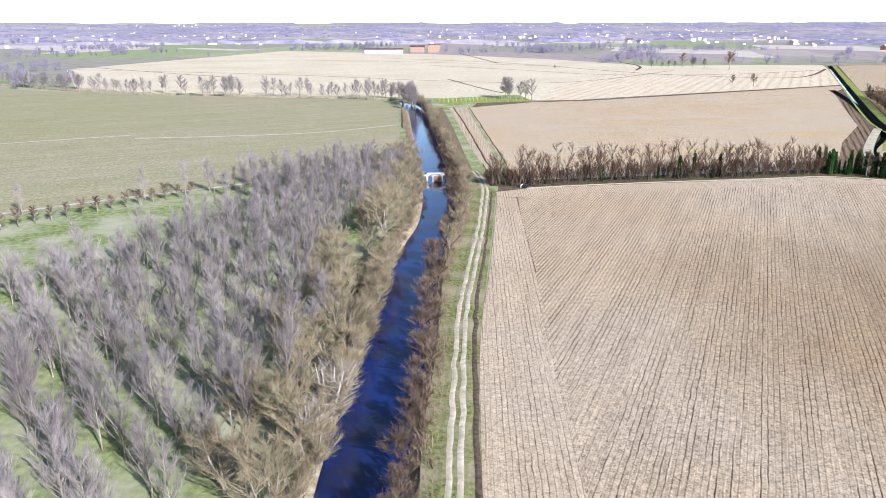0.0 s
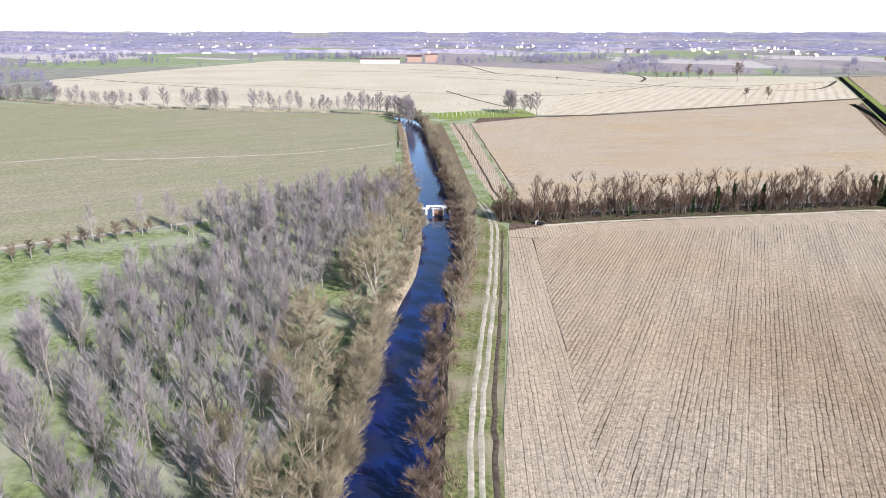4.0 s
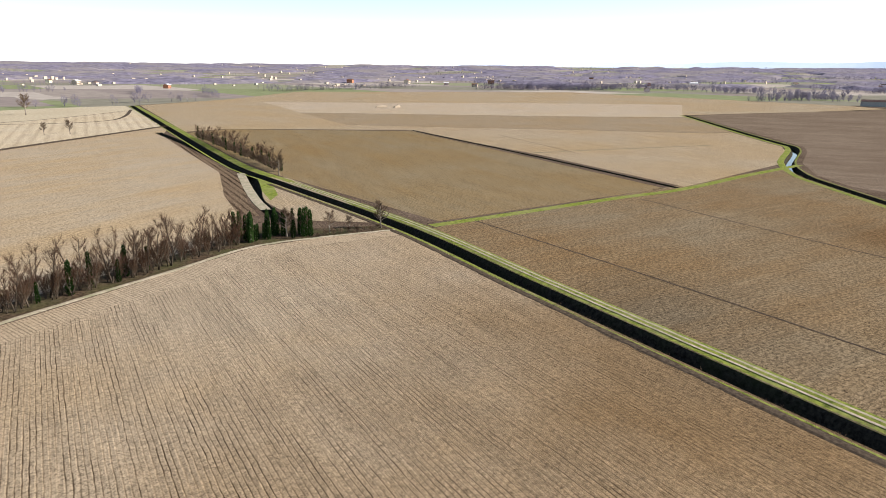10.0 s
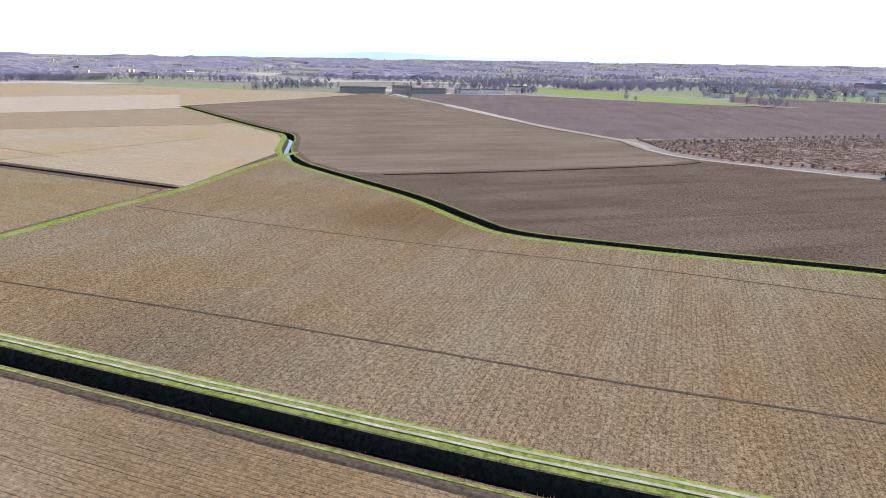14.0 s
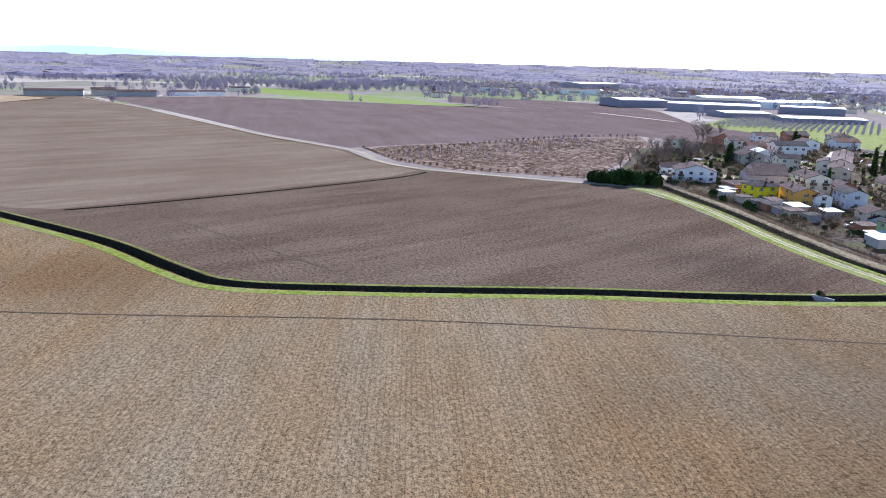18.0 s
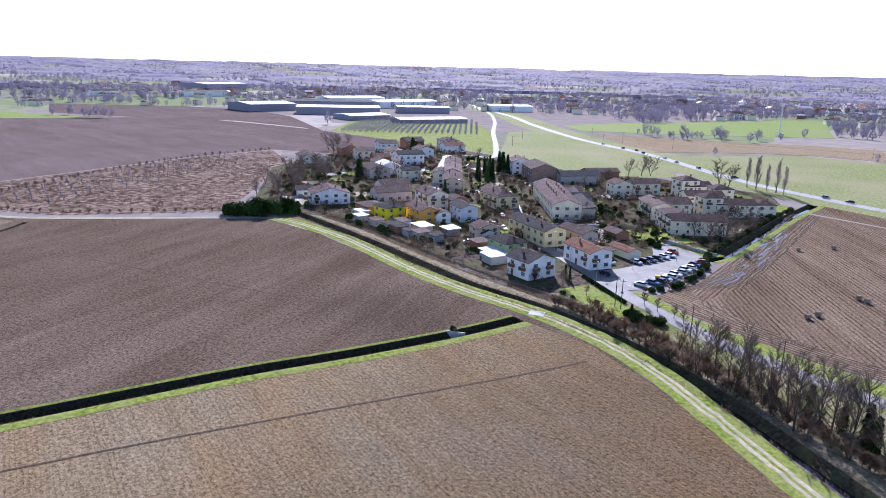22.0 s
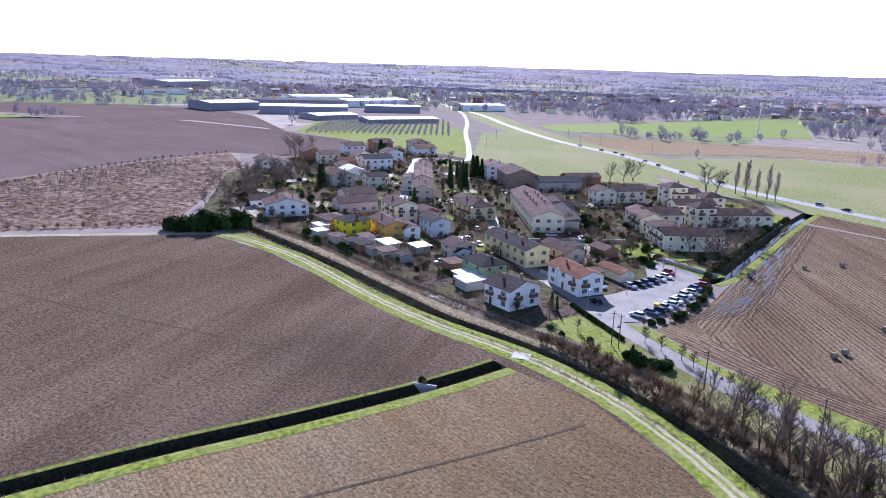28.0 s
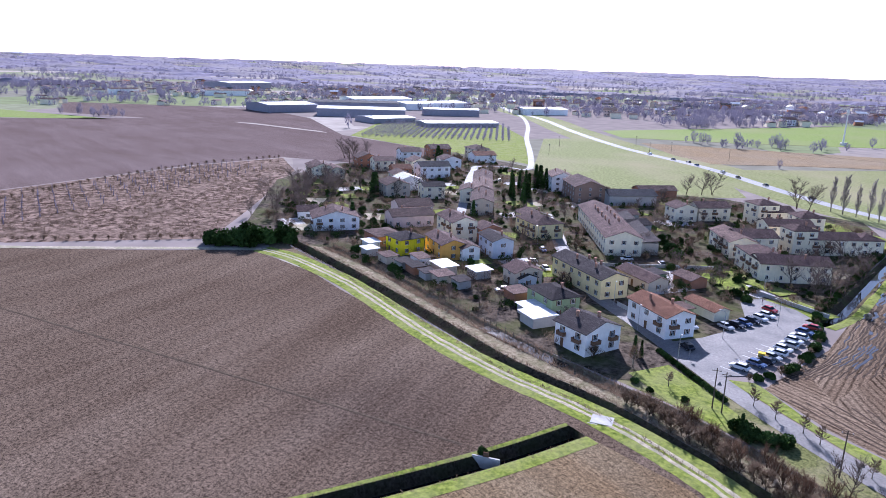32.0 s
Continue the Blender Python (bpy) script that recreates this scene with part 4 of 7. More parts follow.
field("canal_edge", [(325, -158), (312, -154.8), (280, -146), (246, -135.3), (215, -125), (198, -119.6), (190, -117.5), (262, -140.5), (281, -145), (299, -148), (314, -148)], M_LITTER, z=0.05, label="brown grass beside the canal", category="ground")

# ---- trees and shrubs ----
def grow(height, seed, trunk=0.14, limbs=14, twigs=1100, spread=0.28, low=0.2, lift=0.75, twig=1.1, stems=1, width=0.022, droop=0.0):
    """A leafless tree: one mesh of stem and limbs, one of fine twigs."""
    rnd = random.Random(seed)
    wood, fine = Shape(), Shape()
    ends = []
    for s in range(stems):
        a0 = rnd.uniform(0, 6.28)
        lean = 0.0 if stems == 1 else rnd.uniform(0.25, 0.6)
        pts = []
        for k in range(6):
            t = k / 5
            sway = 0.03 * height * (noise.noise(Vector((seed * 3.1, s * 5.7, t * 2))) if k else 0)
            pts.append(Vector((math.cos(a0) * lean * t * height * 0.5 + sway, math.sin(a0) * lean * t * height * 0.5 + sway * 0.7, t * height * (0.95 if stems == 1 else rnd.uniform(0.8, 0.95)))))
        r0 = trunk / (stems ** 0.5)
        first = len(wood.v)
        wood.tube(pts, [r0 * (1 - 0.16 * k) * (1.25 if k == 0 else 1) for k in range(6)], 6)
        stem = [(q, Vector(wood.v[q])) for q in range(first, len(wood.v))]
        if s:
            wood.f.append((first, first + 1, 0))
        for j in range(limbs // stems):
            t = low + (0.97 - low) * (j + rnd.random()) / (limbs / stems)
            i = min(int(t * 5), 4)
            base = pts[i].lerp(pts[i + 1], t * 5 - i)
            a = rnd.uniform(0, 6.28)
            reach = spread * height * (1.15 - 0.75 * t) * rnd.uniform(0.65, 1.15)
            rise = reach * lift * rnd.uniform(0.7, 1.4)
            mid = base + Vector((math.cos(a) * reach * 0.55, math.sin(a) * reach * 0.55, rise * 0.45))
            tip = base + Vector((math.cos(a + 0.2) * reach, math.sin(a + 0.2) * reach, rise - droop * reach))
            r = r0 * 0.42 * (1.1 - t)+0.012
            root = len(wood.v)
            wood.tube([base, mid, tip], [r, r * 0.65, 0.008], 4, cap=False)
            near = min(stem, key=lambda c: (c[1] - base).length_squared)[0]
            wood.f.append((root, root + 1, near))
            ends.append((base, mid, tip))
        ends.append((pts[3], pts[4], pts[5]))
    for _ in range(twigs):
        base, mid, tip = ends[rnd.randrange(len(ends))]
        t = rnd.random() ** 0.7
        p = base.lerp(mid, t * 2) if t < 0.5 else mid.lerp(tip, t * 2 - 1)
        out = (tip - base).normalized()
        d = Vector((rnd.gauss(0, 0.55), rnd.gauss(0, 0.55), rnd.gauss(0.25 - droop, 0.4))) + out * 0.8 + Vector((0, 0, lift * 0.4))
        d.normalize()
        length = twig * rnd.uniform(0.4, 1.2)
        side = d.cross(Vector((rnd.gauss(0, 1), rnd.gauss(0, 1), rnd.gauss(0, 1)))).normalized()
        fine.blade(p, p + d * length, width * rnd.uniform(0.7, 1.5), side)
    return wood, fine


def foliage(points, size, count, seed):
    """Small leaf clumps scattered about centres (x, y, z, radius, height of the blob)."""
    rnd = random.Random(seed)
    s = Shape()
    for _ in range(count):
        x, y, z, r, h = points[rnd.randrange(len(points))]
        u = Vector((rnd.gauss(0, 1), rnd.gauss(0, 1), rnd.gauss(0, 1))).normalized() * (rnd.uniform(0.45, 1.0) ** 0.6)
        lump = 1 + 0.35 * noise.noise(Vector((u.x * 2 + seed, u.y * 2, u.z * 2)))
        p = Vector((x + u.x * r * lump, y + u.y * r * lump, max(0.1, z + u.z * h * lump)))
        a = Vector((rnd.gauss(0, 1), rnd.gauss(0, 1), rnd.gauss(0, 1))).normalized()
        b = a.orthogonal().normalized()
        k = len(s.v)
        q = size * rnd.uniform(0.6, 1.4)
        s.v += [tuple(p - a * q), tuple(p + b * q * 0.7), tuple(p + a * q), tuple(p - b * q * 0.7)]
        s.f.append((k, k + 1, k + 2, k + 3))
    return s


def tree_kind(name, variants, bark, twig_m, **how):
    made = []
    for k in range(variants):
        wood, fine = grow(seed=how.get("seed", 1) * 17 + k, **{a: b for a, b in how.items() if a != "seed"})
        made.append((wood.mesh(name + "_trunk", bark, True), fine.mesh(name + "_crown", twig_m)))
    return made


K_YOUNG = tree_kind("young_tree", 5, M_BARK, M_TWIG, height=9.5, trunk=0.12, limbs=24, twigs=1050, spread=0.21, low=0.16, lift=1.6, twig=1.5, seed=2, width=0.014)
K_WILLOW = tree_kind("willow", 4, M_BARK, M_TWIG_OLIVE, height=8.5, trunk=0.36, limbs=36, twigs=3600, spread=0.5, low=0.15, lift=0.75, twig=1.6, stems=3, seed=5, width=0.016)
K_FIELD = tree_kind("field_tree", 3, M_BARK, M_TWIG_BROWN, height=9.0, trunk=0.26, limbs=30, twigs=2000, spread=0.38, low=0.3, lift=0.7, twig=1.4, seed=7, width=0.024)
K_HEDGE = tree_kind("hedge_tree", 5, M_BARK_DARK, M_TWIG_HEDGE, height=9.0, trunk=0.17, limbs=22, twigs=800, spread=0.2, low=0.14, lift=1.2, twig=1.3, stems=2, seed=9, width=0.014)
K_THICKET = tree_kind("thicket", 4, M_BARK_DARK, M_TWIG_HEDGE, height=4.2, trunk=0.13, limbs=28, twigs=900, spread=0.3, low=0.04, lift=1.8, twig=1.2, stems=7, seed=31, width=0.015)
K_SHRUB = tree_kind("shrub", 4, M_BARK_DARK, M_TWIG_BROWN, height=3.2, trunk=0.12, limbs=20, twigs=1300, spread=0.55, low=0.05, lift=0.7, twig=1.1, stems=4, seed=11, width=0.016)
K_REED = tree_kind("pale_shrub", 3, M_BARK, M_TWIG_OLIVE, height=3.2, trunk=0.1, limbs=24, twigs=1300, spread=0.5, low=0.05, lift=0.8, twig=1.2, stems=5, seed=41, width=0.014)
K_POPLAR = tree_kind("poplar", 2, M_BARK, M_TWIG, height=19.0, trunk=0.3, limbs=44, twigs=2600, spread=0.11, low=0.12, lift=2.6, twig=1.9, seed=13, width=0.03)
K_BANK = tree_kind("bank_tree", 4, M_BARK_DARK, M_TWIG_DARK, height=10.5, trunk=0.22, limbs=32, twigs=2000, spread=0.38, low=0.2, lift=0.75, twig=1.5, stems=2, seed=21, width=0.015)
K_TALL = tree_kind("tall_tree", 3, M_BARK, M_TWIG, height=12.0, trunk=0.22, limbs=30, twigs=2200, spread=0.3, low=0.22, lift=0.9, twig=1.6, seed=15, width=0.02)


def plant(kind, name, x, y, scale, label, category="tree", group="", spin=None, z=0.0, wide=1.0):
    k = random.randrange(len(kind))
    ob = thing(name, pose(x, y, z, 0, 0, random.uniform(0, 360) if spin is None else spin), label, category, group)
    s = Matrix.Diagonal((scale * wide, scale * wide, scale, 1))
    part("trunk", kind[k][0], ob, s)
    part("crown", kind[k][1], ob, s)
    return ob


def clear_of_water(x, y, gap=0.0):
    return not any(inside(h, x + dx, y + dy) for h in holes[:8] for dx, dy in ((0, 0), (gap, 0), (-gap, 0)))


random.seed(41)
# young plantation beside the river: rows under a slant
WOOD = [(-78, 153), (-50, 166), (-23, 183), (-8, 196), (2, 205), (16, 214), (24, 205), (25, 190), (22, 178), (20, 160), (17, 145), (13, 138), (11, 118), (14, 100), (16, 92), (15, 70), (12, 56), (6, 44), (-4, 30), (-40, 26), (-80, 60), (-100, 110)]
LAWN = [(-72, 150), (-34, 176), (-10, 166), (-12, 153), (-22, 128), (-27, 114), (-42, 100), (-66, 118)]
row_d, row_n = Vector((0.629, -0.777)), Vector((0.777, 0.629))
spots = []
for i in range(-14, 40):
    for j in range(-60, 60):
        p = Vector((-10, 60)) + row_n * (i * 5.6) + row_d * (j * 3.0 + (i % 2) * 1.1)
        x, y = p.x + random.uniform(-1.1, 1.1), p.y + random.uniform(-1.1, 1.1)
        if inside(WOOD, x, y) and not inside(LAWN, x, y) and random.random() < 0.93:
            spots.append((x, y))
spots.sort(key=lambda q: -q[0])
rest = {"trunk": ([], [], M_BARK), "crown": ([], [], M_TWIG)}
for k, (x, y) in enumerate(spots):
    s = random.uniform(0.68, 1.1)
    if k < 300:
        plant(K_YOUNG, "young_tree", x, y, s, "leafless young plantation tree with grey-violet twigs on grass", group="plantation trees")
        continue
    a = random.uniform(0, 6.28)
    turn = np.array([[math.cos(a), math.sin(a), 0], [-math.sin(a), math.cos(a), 0], [0, 0, 1]]) * s
    for key, me in zip(("trunk", "crown"), K_YOUNG[k % 5]):
        co = np.empty(len(me.vertices) * 3)
        me.vertices.foreach_get("co", co)
        base = len(rest[key][0])
        rest[key][0].extend(map(tuple, co.reshape(-1, 3) @ turn + np.array([x, y, 0])))
        rest[key][1].extend(tuple(q + base for q in f.vertices) for f in me.polygons)
wood_rest = thing("plantation_rest", pose(0, 0, 0), "far rows of leafless young plantation trees", "trees", kind="stuff")
for key, (vv, ff, mm) in rest.items():
    sh = Shape()
    sh.v, sh.f = vv, ff
    part(key, sh.mesh(key, mm), wood_rest)
# orchard row on the lawn by the field path
for i in range(14):
    t = i / 13
    plant(K_FIELD, "orchard_tree", -63 + 31 * t, 143.5 + 32 * t, random.uniform(0.38, 0.48), "small dark leafless fruit tree in a row", group="orchard row")
# willows and tall shrubs on the wooded bank
for x, y, s in ((17.2, 58.5, 0.95), (18.8, 84, 0.8), (16.5, 92, 0.9), (21.5, 133.5, 1.2), (17.8, 138, 0.9), (24.5, 187, 0.9), (22, 205, 1.0), (20, 214, 0.9), (15.0, 72, 0.8),
                (23.6, 150, 0.75), (25.2, 168, 0.8), (18.5, 104, 0.6), (14, 50, 0.9), (19.6, 222, 0.8), (25, 199, 0.8), (12, 122, 0.75), (15, 96, 1.0), (12.5, 104, 0.9), (16.5, 110, 0.8), (13, 114, 0.9), (19, 124, 0.6), (20.5, 143, 1.0), (18, 150, 0.9), (21.5, 158, 0.9), (19, 166, 0.9), (22.5, 176, 1.0),
                (18, 184, 0.9), (13, 80, 0.9), (10, 64, 0.8), (16, 200, 0.9), (12, 208, 0.8), (9, 88, 0.8), (17.5, 77, 0.8), (14, 62, 0.9), (16.5, 47, 0.9), (11, 52, 0.8), (26.5, 215, 0.7), (24, 226, 0.8)):
    plant(K_WILLOW, "willow", x, y, s, "spreading leafless willow on the river bank", group="bank willows")
for i in range(70):
    y = 44 + i * 2.5 + random.uniform(-1, 1)
    c = np.interp(y, [p[1] for p in RIVER[1:15]], [p[0] for p in RIVER[1:15]])
    if random.random() < 0.9:
        plant(K_REED, "bank_shrub", c - random.uniform(4.2, 7.0), y, random.uniform(0.45, 1.0), "pale leafless shrub on the river bank", "shrub", "bank shrubs")
K_PALE = tree_kind("pale_willow", 2, M_BARK_PALE, M_TWIG_PALE, height=8.0, trunk=0.5, limbs=40, twigs=1500, spread=0.52, low=0.12, lift=0.55, twig=1.3, stems=5, seed=51, width=0.014)
for x, y, s in ((19.3, 63.5, 0.95), (18.2, 57.5, 0.8), (20.4, 70.5, 0.6)):
    plant(K_PALE, "pale_willow", x, y, s, "pale leafless willow with spreading bare limbs over the water", group="pale willows")
for i in range(46):
    y = 56 + i * 1.45 + random.uniform(-0.7, 0.7)
    c = np.interp(y, [p[1] for p in RIVER[1:15]], [p[0] for p in RIVER[1:15]])
    plant(K_REED if i % 3 else K_WILLOW, "bank_shrub", c - random.uniform(3.9, 5.6), y, random.uniform(0.8, 1.35) if i % 3 else random.uniform(0.5, 0.75), "pale leafless shrub hanging over the river", "shrub", "bank shrubs", z=-0.3)
# brambles and bushes on the track side of the river
for i in range(118):
    y = 46 + i * 3.15 + random.uniform(-1, 1)
    c = np.interp(y, [p[1] for p in RIVER[1:16]], [p[0] for p in RIVER[1:16]])
    far = y > 200
    plant(K_SHRUB, "bank_shrub", c + random.uniform(3.0, 5.4) + (1.5 if far else 0), y, random.uniform(0.7, 1.2) * (1.1 if y > 120 else 1.0), "brown leafless bramble and shrub on the river bank", "shrub", "bank shrubs", z=-0.5)
for i in range(26):
    y = 128 + i * 11 + random.uniform(-2, 2)
    c = np.interp(y, [p[1] for p in RIVER[1:16]], [p[0] for p in RIVER[1:16]])
    plant(K_WILLOW, "willow", c + random.uniform(4.5, 7.5), y, random.uniform(0.55, 0.8), "leafless willow on the river bank", group="bank willows", wide=0.8)
# trees along the river bend
bend = smooth_line(RIVER[14:], 5.5)
for p in bend:
    for side in (-1, 1):
        if random.random() < 0.75 and p.x > -420:
            plant(K_TALL, "bend_tree", p.x + random.uniform(-2, 2), p.y + side * random.uniform(6.5, 8.5), random.uniform(0.6, 1.0), "slender leafless grey tree along the river bend", group="river bend trees")
# hedge between the fields
HEDGE = [(47.5, 186.5), (57, 186), (72, 189.5), (99, 193.5), (124, 196.5), (148, 200)]
line = smooth_line(HEDGE, 1.25)
for k, p in enumerate(line):
    x, y = p.x + random.uniform(-0.5, 0.5), p.y + random.uniform(-1.6, 2.4)
    plant(K_HEDGE, "hedge_tree", x, y, random.uniform(0.55, 1.28), "slim leafless tree in a field hedge", group="field hedge trees")
    if k % 4 != 3:
        plant(K_THICKET, "hedge_shrub", p.x, p.y + random.uniform(-2.2, 1.2), random.uniform(0.7, 1.15), "dense brown shrub at the foot of a field hedge", "shrub", "field hedge shrubs")

ivy_wood = Shape().tube([(0, 0, 0), (0.05, 0, 3), (0, 0.1, 7.4)], [0.16, 0.13, 0.03], 6).mesh("ivy_trunk", M_BARK, True)
ivy_leaf = [foliage([(0, 0, 0.8 + 0.9 * k, 0.75 - 0.06 * k + 0.12 * (k % 2), 0.8) for k in range(7)], 0.17, 1100, 60 + q).mesh("ivy_crown", M_IVY) for q in range(3)]


def ivy_tree(x, y, s, wide=1.0):
    ob = thing("ivy_tree", pose(x, y, 0, 0, 0, random.uniform(0, 360)), "dead trunk wrapped in dark green ivy", "tree", "ivy trees")
    m = Matrix.Diagonal((s * wide, s * wide, s, 1))
    part("trunk", ivy_wood, ob, m)
    part("crown", ivy_leaf[random.randrange(3)], ob, m)


for x, y, s in ((103, 193, 1.0), (108, 195, 1.05), (113, 193.5, 0.7), (116, 196, 1.0), (121, 196, 0.8), (97, 193, 0.6), (80, 190, 0.65), (88, 193, 0.7)):
    ivy_tree(x, y, s)
for i in range(26):
    t = i / 25
    ivy_tree(149 + 17 * t + random.uniform(-1, 1), 201 - 8 * t + random.uniform(-2.5, 4), random.uniform(0.6, 1.15))
for i in range(34):
    t = i / 33
    if i % 3 == 0:
        ivy_tree(238 + 64 * t + random.uniform(-1, 1), 285 + 142 * t + random.uniform(-2, 2), random.uniform(0.7, 1.1))
    else:
        plant(K_HEDGE, "hedge_tree", 238 + 64 * t + random.uniform(-1, 1), 285 + 142 * t + random.uniform(-2, 2), random.uniform(0.8, 1.2), "slim leafless tree along a ditch", group="ditch trees", wide=1.4)
    plant(K_SHRUB, "hedge_shrub", 237 + 66 * t, 285 + 145 * t, random.uniform(0.8, 1.5), "brown shrub along a ditch", "shrub", "ditch shrubs")
for x, y, s in ((182.3, 183.4, 0.78), (170, 190.5, 0.62), (175, 188, 0.45), (160, 196, 0.8), (164, 193, 0.7), (230, 277, 0.9)):
    plant(K_FIELD, "field_tree", x, y, s, "leafless brown tree at the corner of a field", group="field trees")
for i in range(9):
    plant(K_SHRUB, "hedge_shrub", 165 + i * 2.0, 190 - i * 0.85, random.uniform(0.3, 0.55), "low brown brush along a field edge", "shrub", "field hedge shrubs")
# single trees out in the fields
for x, y, s in ((267.2, 511, 0.95), (253.3, 515, 0.85), (331, 708, 1.9), (303, 762, 1.5), (318, 740, 1.0), (309, 748, 1.1), (291, 752, 0.7), (283, 748, 0.8), (275, 745, 0.6), (266, 750, 0.75), (158.5, 722, 0.4)):
    plant(K_FIELD, "field_tree", x, y, s, "leafless tree standing alone in the fields", group="field trees")
for i in range(9):
    plant(K_TALL, "copse_tree", random.uniform(77, 93), random.uniform(416, 432), random.uniform(0.8, 1.15), "tall leafless tree in a small copse", group="copse trees")
stakes = Shape()
for i in range(8):
    for j in range(22):
        x, y = 37 + j * 2.5 + random.uniform(-0.3, 0.3), 402 + i * 5.4 + j * 0.5
        if inside([(34, 426), (38, 398), (91, 411), (87, 450)], x, y):
            stakes.tube([(x, y, 0), (x, y, 2.6)], [0.05, 0.04], 4)
solid("vine_stakes", stakes, M_FRAME_PALE, "pale stakes in rows on a green plot", "stakes", kind="stuff")
solid("brook_path", ribbon([(224, 293), (203.5, 264), (188.5, 241.5), (180, 227)], [(-1.6, 0.08), (0, 0.12), (1.6, 0.08)], 3.0, 0.4), M_DIRT, "pale sandy path beside a brook", "path", kind="structure")
# bank below the village: trees between the canal and the lane
for x, y, s in ((126.4, -107.2, 1.15), (123.6, -105, 1.3), (127.5, -102.6, 0.9), (117.4, -98.6, 1.25), (114.1, -95.8, 1.3), (120, -103, 1.0), (109.7, -92.4, 1.35), (112, -98, 1.05), (105.5, -89, 1.4), (103.3, -86, 1.5), (107, -95, 1.1),
                (99, -89, 1.45), (102.5, -102, 1.15), (94.5, -98.5, 1.2), (95.4, -85, 1.45), (98, -95, 1.1), (90, -84, 1.4), (86, -88, 1.3), (82, -80, 1.4), (131, -116, 0.7), (135, -119, 0.6), (118, -108, 0.75), (109, -104, 0.8), (88, -95, 1.1)):
    plant(K_BANK, "bank_tree", x + random.uniform(-0.8, 0.8), y + random.uniform(-0.8, 0.8), s * random.uniform(0.9, 1.08), "tall leafless tree on the canal bank", group="canal bank trees", wide=0.72)
for i in range(44):
    t = i / 43
    plant(K_THICKET, "bank_thicket", 160 - 74 * t + random.uniform(-1.5, 1.5), -122 + 36 * t + random.uniform(-3.5, 1.5), random.uniform(0.5, 1.05), "dark leafless thicket on the canal bank", "shrub", "canal thickets")
for i in range(80):
    t = i / 79
    plant(K_SHRUB, "bank_shrub", 172 - 82 * t + random.uniform(-1, 1), -123.2 + 42 * t ** 1.15 + random.uniform(-1.2, 1.2), random.uniform(0.5, 1.0), "dark leafless bramble between canal and stream", "shrub", "canal shrubs")
for x, y, s in ((152, -138.6, 0.42), (147.3, -135.8, 0.42), (142, -133.5, 0.4), (138.8, -131.2, 0.4), (130, -125, 0.38), (126, -123.5, 0.4), (120, -120.5, 0.42), (112, -117, 0.4), (177.6, -140.1, 0.55), (168, -136, 0.35)):
    plant(K_FIELD, "lane_tree", x, y, s, "small pruned leafless tree beside the lane", group="lane trees")
for x, y, s in ((181.6, -378.5, 1.0), (176, -375, 1.1), (170, -372.4, 0.85), (164.5, -370, 1.05), (160, -367, 0.9)):
    plant(K_POPLAR, "poplar", x, y, s * 0.85, "tall narrow leafless poplar beside the main road", group="roadside poplars")
for x, y, s in ((195.5, -373, 1.3), (189.7, -369.7, 1.2), (160.3, -226.7, 0.95), (154, -225, 1.0), (165.6, -229, 0.8), (157, -221, 0.8), (151.5, -231, 0.9), (158.7, -270.8, 0.9), (152, -262, 0.9), (149.5, -250, 0.8), (239, -381, 1.1), (243, -376, 1.1), (249, -370, 1.0),
                (382, -199, 1.0), (403, -233, 0.9), (397, -239.6, 1.0), (391.7, -246, 0.9), (382, -244.7, 0.8), (368.5, -247.6, 1.0), (347, -249, 0.8), (344.5, -263, 0.9), (466, -329, 1.2), (452, -325.6, 1.2), (457, -341, 1.1), (360, -175, 0.7),
                (352, -182, 0.8), (372, -212, 0.9), (377, -222, 1.0), (334, -168, 0.6), (365, -190, 0.8), (444, -312, 1.1), (470, -345, 1.0), (218, -240, 0.6), (262, -262, 0.7), (287, -286, 0.7), (206, -205, 0.5), (236, -161, 0.5), (226, -150, 0.5), (182, -215, 0.6)):
    plant(K_BANK, "village_tree", x, y, s * 1.1, "leafless tree among the houses", group="village trees")

bush_leaf = [foliage([(0, 0, 1.1, 1.5, 1.2), (1.0, 0.4, 0.9, 1.1, 0.9), (-0.9, 0.3, 0.9, 1.1, 0.9), (0.2, -0.9, 0.8, 1.0, 0.8)], 0.22, 1300, 80 + q).mesh("bush_leaves", M_EVERGREEN) for q in range(3)]
cone_leaf = [foliage([(0, 0, 0.7 + 0.9 * k, 1.0 - 0.085 * k, 0.7) for k in range(9)], 0.2, 1500, 90 + q).mesh("cypress_leaves", M_EVERGREEN) for q in range(2)]
bush_wood = Shape().tube([(0, 0, 0), (0, 0, 0.9)], [0.09, 0.05], 5).mesh("bush_stem", M_BARK)
cone_wood = Shape().tube([(0, 0, 0), (0, 0, 7)], [0.16, 0.03], 5).mesh("cypress_trunk", M_BARK)


def bush(x, y, s, high=1.0, label="round evergreen bush in a garden"):
    ob = thing("evergreen_bush", pose(x, y, 0, 0, 0, random.uniform(0, 360)), label, "bush", "garden bushes")
    m = Matrix.Diagonal((s, s, s * high, 1))
    part("stem", bush_wood, ob, m)
    part("leaves", bush_leaf[random.randrange(3)], ob, m)


def cypress(x, y, s, wide=1.0):
    ob = thing("cypress", pose(x, y, 0, 0, 0, random.uniform(0, 360)), "dark evergreen conifer among the houses", "tree", "conifers")
    m = Matrix.Diagonal((s * wide, s * wide, s, 1))
    part("trunk", cone_wood, ob, m)
    part("crown", cone_leaf[random.randrange(2)], ob, m)


